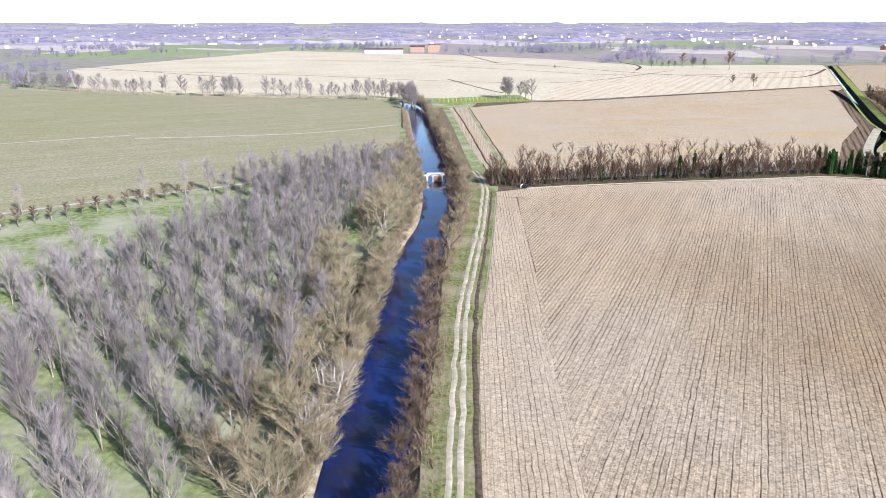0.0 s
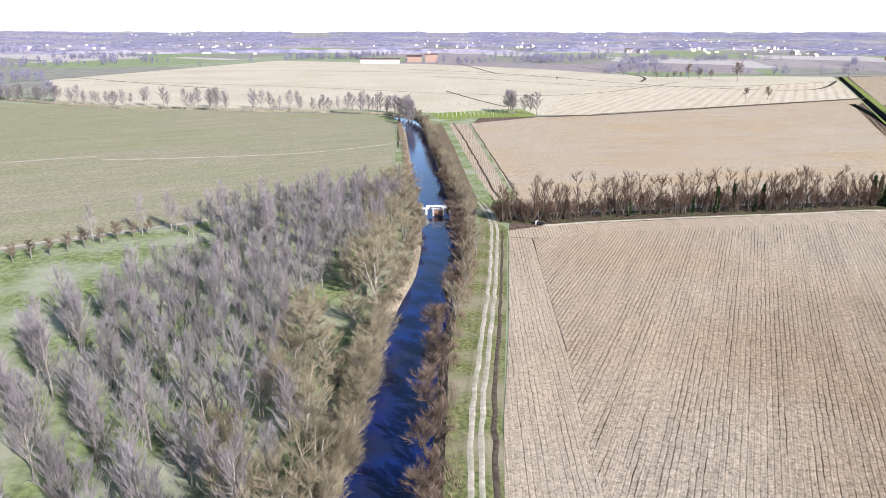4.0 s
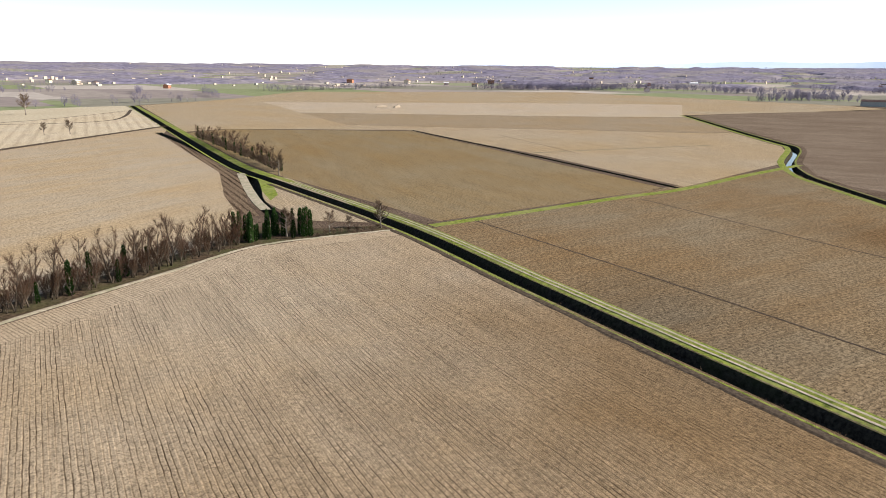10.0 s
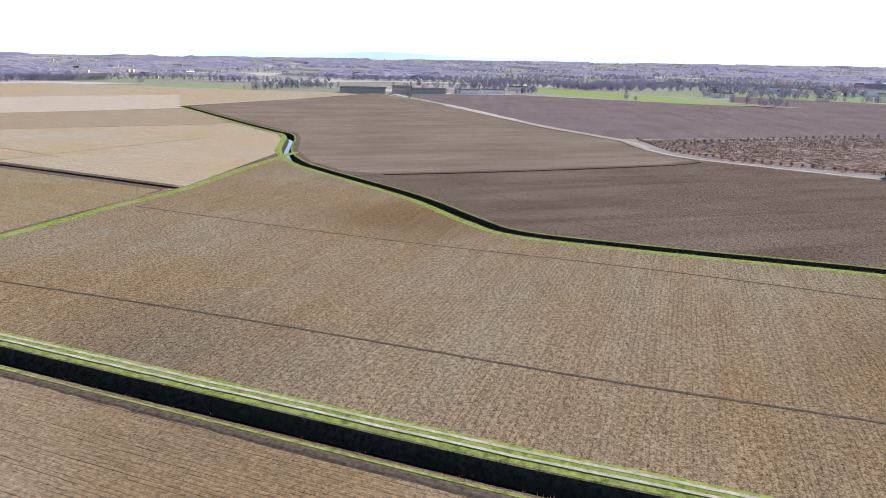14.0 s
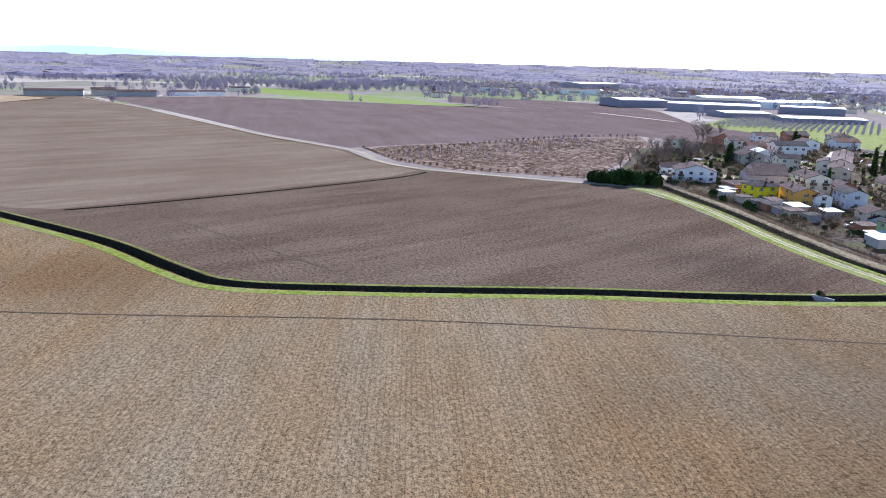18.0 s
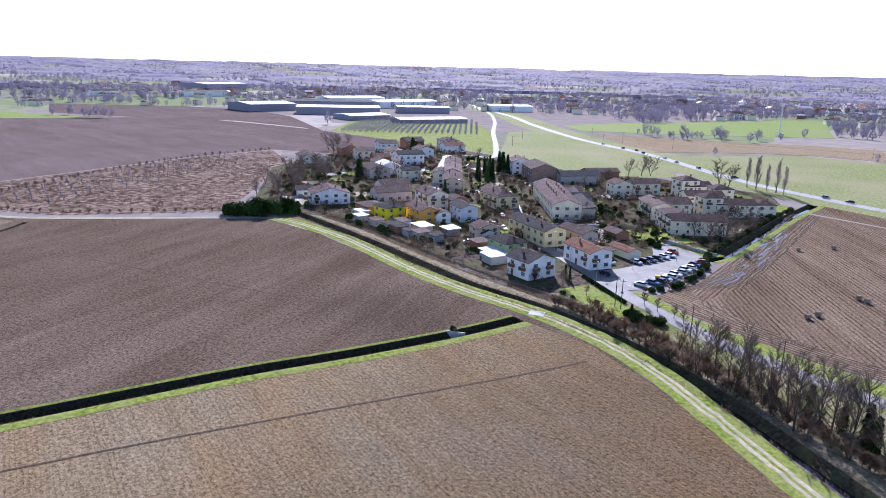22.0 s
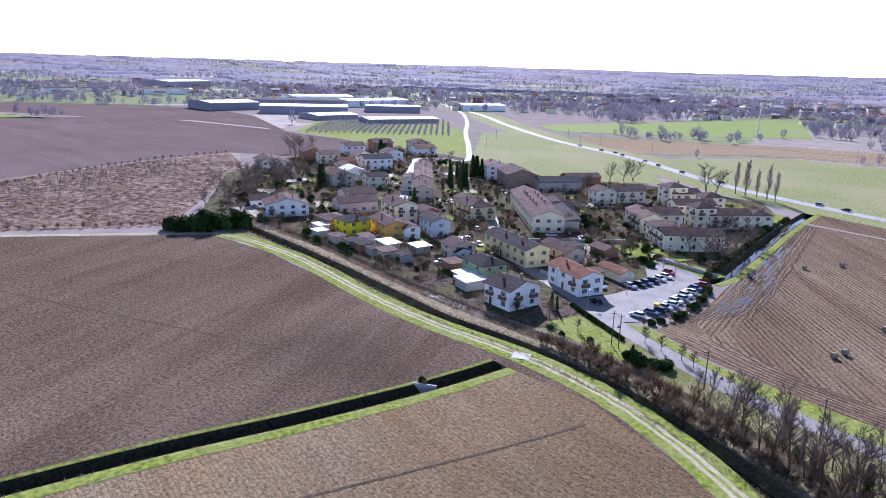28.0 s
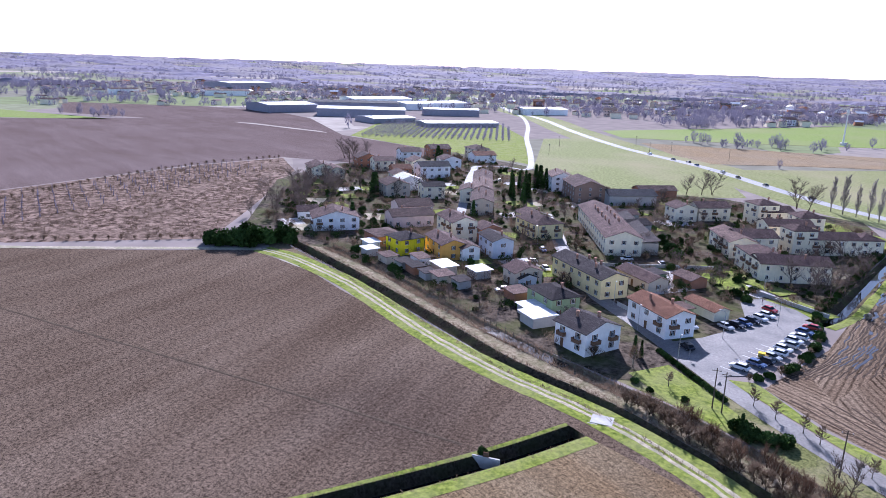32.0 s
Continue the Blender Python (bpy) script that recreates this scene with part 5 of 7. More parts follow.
for x, y, s in ((332.2, -138.0, 1.9), (327.1, -139.7, 2.2), (323.8, -142.6, 2.4), (320.5, -145.6, 2.5), (319.7, -150.7, 2.3), (317.2, -157.4, 2.4), (334, -154, 1.9), (326, -152, 2.0), (313, -157, 1.5)):
    bush(x, y, s, 1.15, "large evergreen bush beside the farm road")
for x, y, s, w in ((308, -292, 1.4, 1.2), (313, -298.6, 1.5, 1), (314.7, -308.5, 1.3, 1), (308, -304, 1.5, 1), (302.6, -298.4, 1.4, 1.3), (296.5, -283.6, 1.2, 1.2), (311.8, -324.6, 1.5, 1.8), (318, -330.6, 1.4, 1.5), (309.7, -327, 1.3, 1.4), (311, -338.7, 1.1, 1.1),
                   (359, -246.7, 1.3, 2.2), (363, -252, 1.2, 2.0), (417.7, -369, 1.2, 2.2), (412, -366, 1.0, 1.8), (294, -240, 0.9, 1.5), (322, -196, 1.0, 1.8), (150.6, -125.4, 0.5, 1.5), (180.3, -147, 0.55, 1.3), (178.3, -146, 0.5, 1.3), (282, -262, 0.9, 1.4), (216, -163, 0.7, 1.2)):
    cypress(x, y, s, w)
for x, y, s in ((207.8, -242.5, 1.6), (205, -239, 1.3), (210, -246, 1.4), (347, -190, 1.2), (350, -194, 1.2), (338, -172, 0.9), (310, -196, 1.1), (306, -198, 1.0), (240, -158, 0.8), (196, -204, 1.1), (192, -206, 1.0), (187, -190, 0.9),
                (172, -205, 0.9), (176, -209, 1.0), (173, -216, 0.9), (143.4, -126.7, 1.0), (174, -133, 0.5), (170, -131, 0.45), (163, -131.5, 0.5), (151, -127, 1.1), (149, -125, 1.2), (146, -125.5, 1.0), (196, -254, 0.9), (200, -260, 0.8), (190, -238, 0.9)):
    bush(x, y, s)
for x, y, q in ((94, -91, 1.15), (92.5, -89, 1.0), (98, -94, 0.8), (104, -97, 0.9), (89, -86, 1.2), (112, -103, 0.6)):
    ivy_tree(x, y, q, 1.5)
# clipped hedge along the lane and around the car park
for k in range(19):
    t = k / 18
    bush(176.5 - 19.5 * t, -152.2 + 15.4 * t, 0.42, 1.1, "clipped evergreen hedge plant beside the lane")
for k, p in enumerate(smooth_line([(156, -150), (151.5, -158), (149.3, -170), (149.6, -187), (154, -208), (152.6, -240), (151.4, -270), (149.6, -300), (147.5, -318)], 2.6)):
    (bush(p.x, p.y, random.uniform(0.6, 0.9), 1.0, "overgrown hedge bush along the field edge") if k % 3 else
     plant(K_SHRUB, "hedge_shrub", p.x, p.y, random.uniform(0.4, 0.7), "leafless overgrown hedge shrub along the field edge", "shrub", "field edge shrubs"))

for k, p in enumerate(smooth_line([(336, -141), (381, -92), (415, -76), (440, -74), (468, -75)], 3.6)):
    plant(K_SHRUB, "road_shrub", p.x + 1.5, p.y - 1.5, random.uniform(0.35, 0.6), "low dark hedge shrub along the farm road", "shrub", "road hedge")
for k, p in enumerate(smooth_line([(443, -84), (477, -164), (497, -238), (494, -296)], 5.0)):
    plant(K_SHRUB, "road_shrub", p.x, p.y, random.uniform(0.4, 0.7), "low dark hedge shrub beside the felled plot", "shrub", "road hedge")

# ---- houses ----
def wall_paint(name, c):
    return surface(name, tuple(0.86 * a for a in c), c, scale=0.8, bump=0.1, rough=0.9, stain=tuple(0.75 * a for a in c), stain_scale=0.3, stain_amount=0.45)


WALLS = {k: wall_paint("plaster_" + k, c) for k, c in dict(white=(0.93, 0.91, 0.88), cream=(0.9, 0.81, 0.6), yellow=(0.88, 0.72, 0.38), bright=(0.85, 0.72, 0.02), orange=(0.78, 0.42, 0.1), pink=(0.74, 0.58, 0.52),
                                                            green=(0.36, 0.44, 0.24), blue=(0.58, 0.62, 0.68), terra=(0.42, 0.2, 0.12), beige=(0.64, 0.54, 0.42), grey=(0.45, 0.43, 0.4), brick=(0.3, 0.2, 0.15), pale=(0.5, 0.46, 0.42), dim=(0.32, 0.3, 0.34)).items()}
ROOFS = {"brown": roof_tiles("tiles_brown", (0.05, 0.033, 0.03), (0.14, 0.094, 0.086)), "dark": roof_tiles("tiles_dark", (0.028, 0.024, 0.025), (0.075, 0.064, 0.064)),
         "red": roof_tiles("tiles_red", (0.12, 0.055, 0.035), (0.26, 0.135, 0.088)), "slate": roof_tiles("sheet_slate", (0.04, 0.04, 0.045), (0.07, 0.07, 0.075)),
         "tan": roof_tiles("tiles_tan", (0.075, 0.05, 0.043), (0.19, 0.132, 0.113)), "white": surface("white_sheet_roof", (0.5, 0.5, 0.5), (0.75, 0.75, 0.74), scale=0.5, bump=0.1, rough=0.4)}
M_FRAME = surface("white_frame", (0.6, 0.6, 0.58), (0.75, 0.74, 0.72), scale=3, bump=0)
M_SHUTTER = surface("brown_shutter", (0.12, 0.07, 0.045), (0.22, 0.135, 0.085), scale=4, bump=0.2)
M_STONE = surface("sill_stone", (0.4, 0.38, 0.35), (0.55, 0.53, 0.49), scale=4, bump=0.1)
M_GLASS = water_material("window_glass", (0.015, 0.017, 0.02), 0.12)
M_GLASS.node_tree.nodes["Principled BSDF"].inputs["Specular IOR Level"].default_value = 0.2
M_CHIMNEY = surface("chimney_brick", (0.28, 0.15, 0.1), (0.42, 0.26, 0.19), scale=3, bump=0.3)
M_CONCRETE = surface("concrete", (0.38, 0.37, 0.34), (0.52, 0.5, 0.47), scale=1.5, bump=0.2, stain=(0.3, 0.29, 0.26), stain_scale=0.4)
M_METAL = surface("galvanised_metal", (0.35, 0.35, 0.35), (0.5, 0.5, 0.5), scale=2, bump=0, rough=0.4, metal=0.8)
window_cache = {}


def window_meshes(w, h):
    key = (round(w, 2), round(h, 2))
    if key not in window_cache:
        f = Shape()
        t = 0.07
        f.box(-w / 2, 0, 0, -w / 2 + t, 0.07, h).box(w / 2 - t, 0, 0, w / 2, 0.07, h).box(-w / 2 + t, 0, 0, w / 2 - t, 0.07, t).box(-w / 2 + t, 0, h - t, w / 2 - t, 0.07, h).box(-t / 2, 0, t, t / 2, 0.06, h - t)
        g = Shape().box(-w / 2 + t, 0.005, t, w / 2 - t, 0.035, h - t)
        sh = Shape()
        for sx in (-1, 1):
            a = sx * (w / 2 + 0.02)
            b = a + sx * w * 0.36
            sh.box(min(a, b), 0, 0, max(a, b), 0.05, h)
            for q in range(6):
                sh.box(min(a, b) + 0.06, 0.05, 0.1 + q * (h - 0.2) / 6, max(a, b) - 0.06, 0.065, 0.1 + (q + 0.6) * (h - 0.2) / 6)
        si = Shape().box(-w / 2 - 0.1, 0, -0.08, w / 2 + 0.1, 0.16, 0)
        whole = Shape()
        marks = []
        for shape, slot in ((f, 0), (si, 1), (sh, 2)):
            k = len(whole.v)
            whole.v += shape.v
            whole.f += [tuple(a + k for a in q) for q in shape.f]
            marks += [slot] * len(shape.f)
        bare = len(f.f) + len(si.f)
        made = []
        for stop in (bare, len(whole.f)):
            cut = Shape()
            cut.v, cut.f = whole.v, whole.f[:stop]
            me = cut.mesh("window", [M_FRAME, M_STONE, M_SHUTTER])
            me.polygons.foreach_set("material_index", marks[:stop])
            made.append(me)
        window_cache[key] = (*made, g.mesh("pane", M_GLASS))
    return window_cache[key]


door_mesh = Shape().box(-0.5, 0, 0, 0.5, 0.06, 2.1).box(-0.4, 0.06, 0.2, -0.05, 0.075, 0.95).box(0.05, 0.06, 0.2, 0.4, 0.075, 0.95).box(-0.4, 0.06, 1.1, -0.05, 0.075, 1.95).box(0.05, 0.06, 1.1, 0.4, 0.075, 1.95).mesh("door", M_SHUTTER)
garage_mesh = Shape().box(-1.2, 0, 0, 1.2, 0.05, 2.2).box(-1.2, 0.05, 0.7, 1.2, 0.06, 0.74).box(-1.2, 0.05, 1.4, 1.2, 0.06, 1.44).mesh("garage_door", M_SHUTTER)
chimney_mesh = Shape().box(-0.3, -0.22, -0.8, 0.3, 0.22, 1.0).box(-0.38, -0.3, 1.0, 0.38, 0.3, 1.1).box(-0.28, -0.2, 1.1, -0.2, 0.2, 1.3).box(0.2, -0.2, 1.1, 0.28, 0.2, 1.3).box(-0.4, -0.32, 1.3, 0.4, 0.32, 1.38).mesh("chimney", M_CHIMNEY)
skylight_mesh = Shape().box(-0.35, -0.5, 0, 0.35, 0.5, 0.08).mesh("skylight", M_GLASS)
balcony_cache = {}


def balcony_mesh(w):
    """The slab, and the railing as one bent panel round it."""
    w = round(w, 1)
    if w not in balcony_cache:
        slab = Shape().box(-w / 2, 0, -0.14, w / 2, 1.0, 0)
        rail = Shape()
        outer, inner = w / 2 - 0.01, w / 2 - 0.05
        ring = [(-outer, 0.02), (-outer, 0.98), (outer, 0.98), (outer, 0.02), (inner, 0.02), (inner, 0.94), (-inner, 0.94), (-inner, 0.02)]
        rail.v = [(x, y, 0.0) for x, y in ring] + [(x, y, 0.95) for x, y in ring]
        rail.f = [(k, (k + 1) % 8, (k + 1) % 8 + 8, k + 8) for k in range(8)] + [(8, 9, 14, 15), (9, 10, 13, 14), (10, 11, 12, 13)]
        balcony_cache[w] = (slab.mesh("balcony", M_CONCRETE), rail.mesh("railing", M_SHUTTER))
    return balcony_cache[w]


footprints = []


def house(x, y, turn, length, width, eave, wall="white", roof="brown", ridge="L", shape="gable", pitch=0.36, windows=True, chimneys=1, label="", shutters=True, name="house", balconies=0,
          storeys=None, z=0.0, doors=True, category="house"):
    """A house with its corner at (x, y), its length along turn and its width to the right of that."""
    if label and len(label.split()) < 5:
        label += " in the old village"
    ob = thing(name, pose(x, y, z, 0, 0, turn), label or (wall + " plastered house with a " + roof + " tiled roof"), category, "village houses")
    footprints.append([tuple((Matrix.Rotation(radians(turn), 2) @ Vector(q)) + Vector((x, y))) for q in ((-1, 1), (length + 1, 1), (length + 1, -width - 1), (-1, -width - 1))])
    rise = pitch * (width if ridge == "L" else length) / 2
    body = Shape()
    L, W, h = length, width, eave
    if shape == "gable" and ridge == "L":
        body.v = [(0, 0, 0), (L, 0, 0), (L, -W, 0), (0, -W, 0), (0, 0, h), (L, 0, h), (L, -W, h), (0, -W, h), (0, -W / 2, h + rise), (L, -W / 2, h + rise)]
        body.f = [(1, 0, 4, 5), (3, 2, 6, 7), (0, 3, 7, 8, 4), (2, 1, 5, 9, 6)]
    elif shape == "gable":
        body.v = [(0, 0, 0), (L, 0, 0), (L, -W, 0), (0, -W, 0), (0, 0, h), (L, 0, h), (L, -W, h), (0, -W, h), (L / 2, 0, h + rise), (L / 2, -W, h + rise)]
        body.f = [(1, 0, 4, 8, 5), (3, 2, 6, 9, 7), (0, 3, 7, 4), (2, 1, 5, 6)]
    else:
        body.box(0, -W, 0, L, 0, h)
    part("wall", body.mesh("wall", WALLS[wall]), ob)
    o, th = 0.55, 0.16
    top = Shape()
    if shape == "gable":
        a, b = (W, L) if ridge == "L" else (L, W)

        def at(u, v, zz):
            return (v, -u, zz) if ridge == "L" else (u, -v, zz)
        drop = o * pitch
        for dz in (0.02, 0.02 + th):
            for v in (-o, b + o):
                top.v += [at(-o, v, h - drop + dz), at(a / 2, v, h + rise + dz), at(a + o, v, h - drop + dz)]
        # lower six then upper six: eave, ridge, eave at either end
        quads = [(0, 1, 4, 3), (1, 2, 5, 4), (6, 7, 10, 9), (7, 8, 11, 10), (0, 3, 9, 6), (2, 5, 11, 8), (0, 1, 7, 6), (1, 2, 8, 7), (3, 4, 10, 9), (4, 5, 11, 10)]
        top.f = quads
    elif shape == "hip":
        r = min(L, W) / 2
        drop = o * pitch
        rise = pitch * r
        e0 = [(-o, o), (L + o, o), (L + o, -W - o), (-o, -W - o)]
        p0, p1 = ((r, -W / 2), (L - r, -W / 2)) if L >= W else ((L / 2, -r), (L / 2, -W + r))
        for dz in (0.02, 0.02 + th):
            top.v += [(*q, h - drop + dz) for q in e0] + [(*p0, h + rise + dz), (*p1, h + rise + dz)]
        if L >= W:
            f = [(0, 1, 5, 4), (1, 2, 5), (2, 3, 4, 5), (3, 0, 4)]
        else:
            f = [(0, 1, 4), (1, 2, 5, 4), (2, 3, 5), (3, 0, 4, 5)]
        top.f = f + [tuple(k + 6 for k in q) for q in f] + [(k, (k + 1) % 4, (k + 1) % 4 + 6, k + 6) for k in range(4)]
    else:
        top.v = [(-o, o, h + 0.02), (L + o, o, h + 0.02), (L + o, -W - o, h + 0.02 + rise), (-o, -W - o, h + 0.02 + rise)]
        top.v += [(q[0], q[1], q[2] + th) for q in top.v]
        top.f = [(0, 1, 2, 3), (4, 5, 6, 7), (0, 1, 5, 4), (1, 2, 6, 5), (2, 3, 7, 6), (3, 0, 4, 7)]
    me = top.mesh("roof", ROOFS[roof])
    bm = bmesh.new()
    bm.from_mesh(me)
    bmesh.ops.recalc_face_normals(bm, faces=bm.faces)
    bm.to_mesh(me)
    bm.free()
    part("roof", me, ob)
    for k in range(chimneys):
        u = (0.25 + 0.5 * ((k * 0.618 + 0.2) % 1.0))
        side = 0.32 if k % 2 else 0.66
        px, py = (L * u, -W * side) if ridge == "L" else (L * side, -W * u)
        hh = h + (rise * (1 - abs(side - 0.5) * 2) if shape != "flat" else 0)
        part("chimney", chimney_mesh, ob, pose(px, py, hh + 0.25))
    levels = storeys or max(1, int(round(h / 2.9)))
    if windows:
        for face, span in (("front", L), ("end", W), ("back", L), ("rear", W)):
            n = max(1, int(span / 4.1))
            for lev in range(levels):
                for k in range(n):
                    c = span * (k + 0.5) / n
                    is_door = doors and lev == 0 and face in ("front", "back") and k == n // 2
                    m = {"front": pose(c, 0.0, 0), "back": pose(c, -W, 0, 0, 0, 180), "end": pose(0, -c, 0, 0, 0, 90), "rear": pose(L, -c, 0, 0, 0, -90)}[face]
                    if is_door:
                        part("door", door_mesh, ob, m @ pose(0, 0, 0.02))
                        continue
                    plain, shuttered, g = window_meshes(0.9, 1.3)
                    wob = part("window", shuttered if shutters else plain, ob, m @ pose(0, 0, 0.95 + lev * (h - 0.1) / levels))
                    part("pane", g, wob)
                    if balconies and lev == levels - 1 and face in ("front", "end") and k < balconies:
                        slab, rail = balcony_mesh(2.4)
                        part("railing", rail, part("balcony", slab, ob, m @ pose(0, 0, lev * (h - 0.1) / levels + 0.1)))
    return ob


T = -30   # the village's main direction
house(187.9, -137.3, -19, 10.2, 10.9, 5.7, "white", "dark", label="white two-storey house with a dark tiled roof and wooden balconies", ridge="L", balconies=2, chimneys=2)
house(178.4, -160.3, -32, 15.9, 8.4, 5.7, "white", "red", label="white two-storey house with a red clay tile roof", chimneys=2, balconies=1)
house(203.6, -176.8, T, 26.7, 9.0, 6.0, "yellow", "dark", label="long yellow row house with a dark roof and skylights", chimneys=5)
house(196, -192.4, T, 15.6, 7.0, 3.4, "beige", "brown", label="low outbuilding with a brown tiled roof", chimneys=0, storeys=1)
house(224.6, -223, -53, 58.7, 12.6, 6.5, "cream", "brown", label="very long farm row with a brown tiled roof and many chimneys", chimneys=12)
house(216.5, -232.5, -53, 52, 7.0, 4.2, "beige", "dark", shape="flat", pitch=0.3, label="long lean-to with a dark roof", chimneys=0, windows=False)
house(253.1, -224.1, T, 17.1, 11.5, 6.0, "yellow", "brown", shape="hip", label="yellow villa with a hipped brown roof and loggias", balconies=3, chimneys=2)
house(262, -234, T, 12, 9, 6.0, "yellow", "brown", label="yellow villa wing with a brown roof")
house(297.6, -243, -55, 30, 9.6, 6.0, "beige", "brown", label="terraced house with a brown roof along the street", chimneys=3)
house(315, -268, -55, 29, 9.2, 6.4, "pink", "tan", label="pink terraced house along the street", chimneys=3)
house(332, -292, -55, 30, 9.4, 6.0, "cream", "brown", label="cream terraced house along the street", chimneys=3)
house(271.8, -196.9, T, 15.9, 9.6, 8.0, "cream", "brown", label="tall cream three-storey house", balconies=2, chimneys=2)
house(334.8, -256, T, 9, 10.8, 6.0, "cream", "dark", label="cream two-storey house with dark shutters", ridge="W")
house(318, -262, -55, 14, 8, 6, "cream", "brown", label="cream house at the street corner")
house(250, -190.9, -33, 13, 7.5, 6.0, "blue", "dark", label="pale blue house with a steep grey roof", chimneys=1)
house(263.2, -203, T, 8, 8, 6.0, "terra", "brown", label="terracotta red house")
house(227.3, -169.6, T, 8, 9, 4.5, "beige", "brown", label="beige cottage with a low brown roof")
house(205.9, -153.5, -27, 12, 8.6, 5.5, "green", "dark", label="green plastered house with a dark roof", shape="hip")
house(225.9, -170, T, 4.9, 5.6, 3.0, "blue", "dark", label="small blue annexe", chimneys=0)
house(274.3, -171.9, -15, 9.5, 9.5, 5.5, "bright", "dark", shape="hip", label="bright lemon yellow house with a hipped dark roof", shutters=True, chimneys=1)
house(260.4, -176.7, T, 16.1, 8.0, 5.5, "orange", "brown", label="orange house with a brown and white roof", chimneys=2)
house(255, -181, T, 9, 6, 4.5, "white", "tan", label="white annexe with a tan roof", chimneys=0)
house(303.8, -200.1, T, 11, 17.1, 4.6, "pink", "tan", ridge="W", label="long pink house with a tan roof", storeys=1)
house(315.3, -216.8, T, 12, 15, 4.6, "pink", "tan", ridge="W", label="low pink house with a tan roof", storeys=1)
house(321.2, -174.8, -36, 14, 17.4, 5.0, "white", "brown", ridge="L", label="white villa with a wide brown gable roof", balconies=1, chimneys=2, pitch=0.3)
house(341, -184, -36, 9, 8, 3.4, "white", "brown", ridge="W", label="white villa wing", storeys=1, chimneys=0)
house(287.6, -175, -20, 11.5, 9.5, 3.8, "terra", "tan", label="low terracotta house with a tan roof", storeys=1, shape="hip", pitch=0.2, chimneys=0)
house(415, -255.7, T, 18, 12, 6.0, "cream", "brown", ridge="L", label="cream farmhouse with a wide brown roof")
house(408, -262, T, 14, 9, 5.0, "cream", "tan", ridge="L", label="farm barn with a tan roof", chimneys=0)
house(429, -305, T, 13, 13, 6.0, "terra", "brown", label="terracotta house at the far edge of the village")
house(412.5, -302.8, T, 11, 12.6, 6.0, "cream", "tan", ridge="W", label="cream terraced house")
house(431.7, -348.3, T, 12, 13.7, 6.0, "white", "tan", ridge="W", label="white house near the orchard")
house(375.2, -301.1, T, 12, 17.8, 7.0, "white", "slate", ridge="W", label="white barn with a grey roof", chimneys=0)
house(383.6, -288, T, 10, 10.5, 6.0, "terra", "red", ridge="W", label="red brick house")
house(350, -246, T, 14, 12, 6.0, "beige", "brown", label="old farmhouse with a worn brown roof")
house(358, -262, T, 12, 15, 5.0, "white", "white", label="white sheet-roofed barn", chimneys=0, windows=False)
house(397, -318, T, 12, 12, 6.0, "cream", "tan", label="cream house")
house(390, -340, T, 12, 12, 6.0, "white", "brown", label="white house with a brown roof")
house(372, -275, T, 10, 10, 5.6, "cream", "brown", label="cream cottage")
house(432, -378.6, T, 13, 15, 6.0, "terra", "brown", ridge="W", label="reddish farmhouse")
house(404, -391, T, 16, 12, 7.5, "cream", "tan", label="tall cream house", shape="hip")
house(395, -380.5, T, 12, 15.4, 5.0, "white", "red", ridge="W", label="white house with a red roof", storeys=1)
house(279.2, -302.3, -47, 24, 15.2, 8.0, "brick", "brown", ridge="L", label="large old brick barn with a brown roof", chimneys=0, shutters=False)
house(303, -322, -47, 16, 12, 8.0, "white", "tan", label="white plastered old house", chimneys=2)
house(263.9, -308.5, -42, 12, 24, 5.0, "grey", "slate", ridge="W", label="long barn with a dark slate roof", windows=False, chimneys=0)
house(244, -270.3, T, 9, 13, 4.0, "grey", "brown", ridge="W", label="shed with a brown roof", windows=False, chimneys=0)
house(232, -255.6, T, 9, 12.5, 4.0, "grey", "dark", ridge="W", label="shed with a dark roof", windows=False, chimneys=0)
house(262, -340, -42, 10, 20, 4.0, "terra", "tan", ridge="W", label="low farm shed", windows=False, chimneys=0)
C = -50   # the housing estate turns a little
ESTATE = "cream estate block with a brown tiled roof"
house(174.9, -228.9, -56, 10, 21.6, 6.0, "cream", "brown", ridge="W", label=ESTATE, shutters=False, chimneys=2)
house(175.6, -230.1, -53, 19.4, 10, 6.4, "cream", "brown", shape="hip", label=ESTATE, balconies=3)
house(191.1, -251.2, -53, 20.3, 9.5, 6.0, "cream", "tan", label=ESTATE, balconies=3)
house(190.5, -259.1, -46, 11, 15, 6.2, "cream", "brown", ridge="W", label=ESTATE)
house(175.4, -272.7, -46, 9, 9, 9.0, "cream", "brown", shape="hip", label="estate tower house with a hipped brown roof", balconies=1)
house(170.7, -276.9, -50, 10, 18.5, 6.0, "cream", "brown", ridge="W", label=ESTATE, balconies=2)
house(156.6, -288.9, -50, 10, 9, 6.0, "cream", "brown", shape="hip", label=ESTATE)
house(199, -316, -40, 10, 10, 9.0, "cream", "brown", shape="hip", label="estate tower house with a hipped brown roof", balconies=1)
house(220.7, -306, -42, 10, 15, 6.0, "cream", "brown", ridge="W", label=ESTATE, balconies=2)
house(197.1, -318, -45, 10, 14, 6.0, "cream", "brown", ridge="W", label=ESTATE, balconies=2)
house(227.5, -297, -42, 10, 10, 6.0, "cream", "brown", label=ESTATE)
house(180.4, -306.1, -50, 10, 10.1, 8.0, "cream", "brown", shape="hip", label="estate tower house with a hipped brown roof")
house(188, -290, -50, 10, 18, 6.0, "cream", "brown", ridge="W", label=ESTATE)
house(173.6, -181.6, T, 11.2, 5, 2.8, "cream", "red", label="row of garages with a tiled roof", windows=False, chimneys=0, name="garage_row", category="garage")
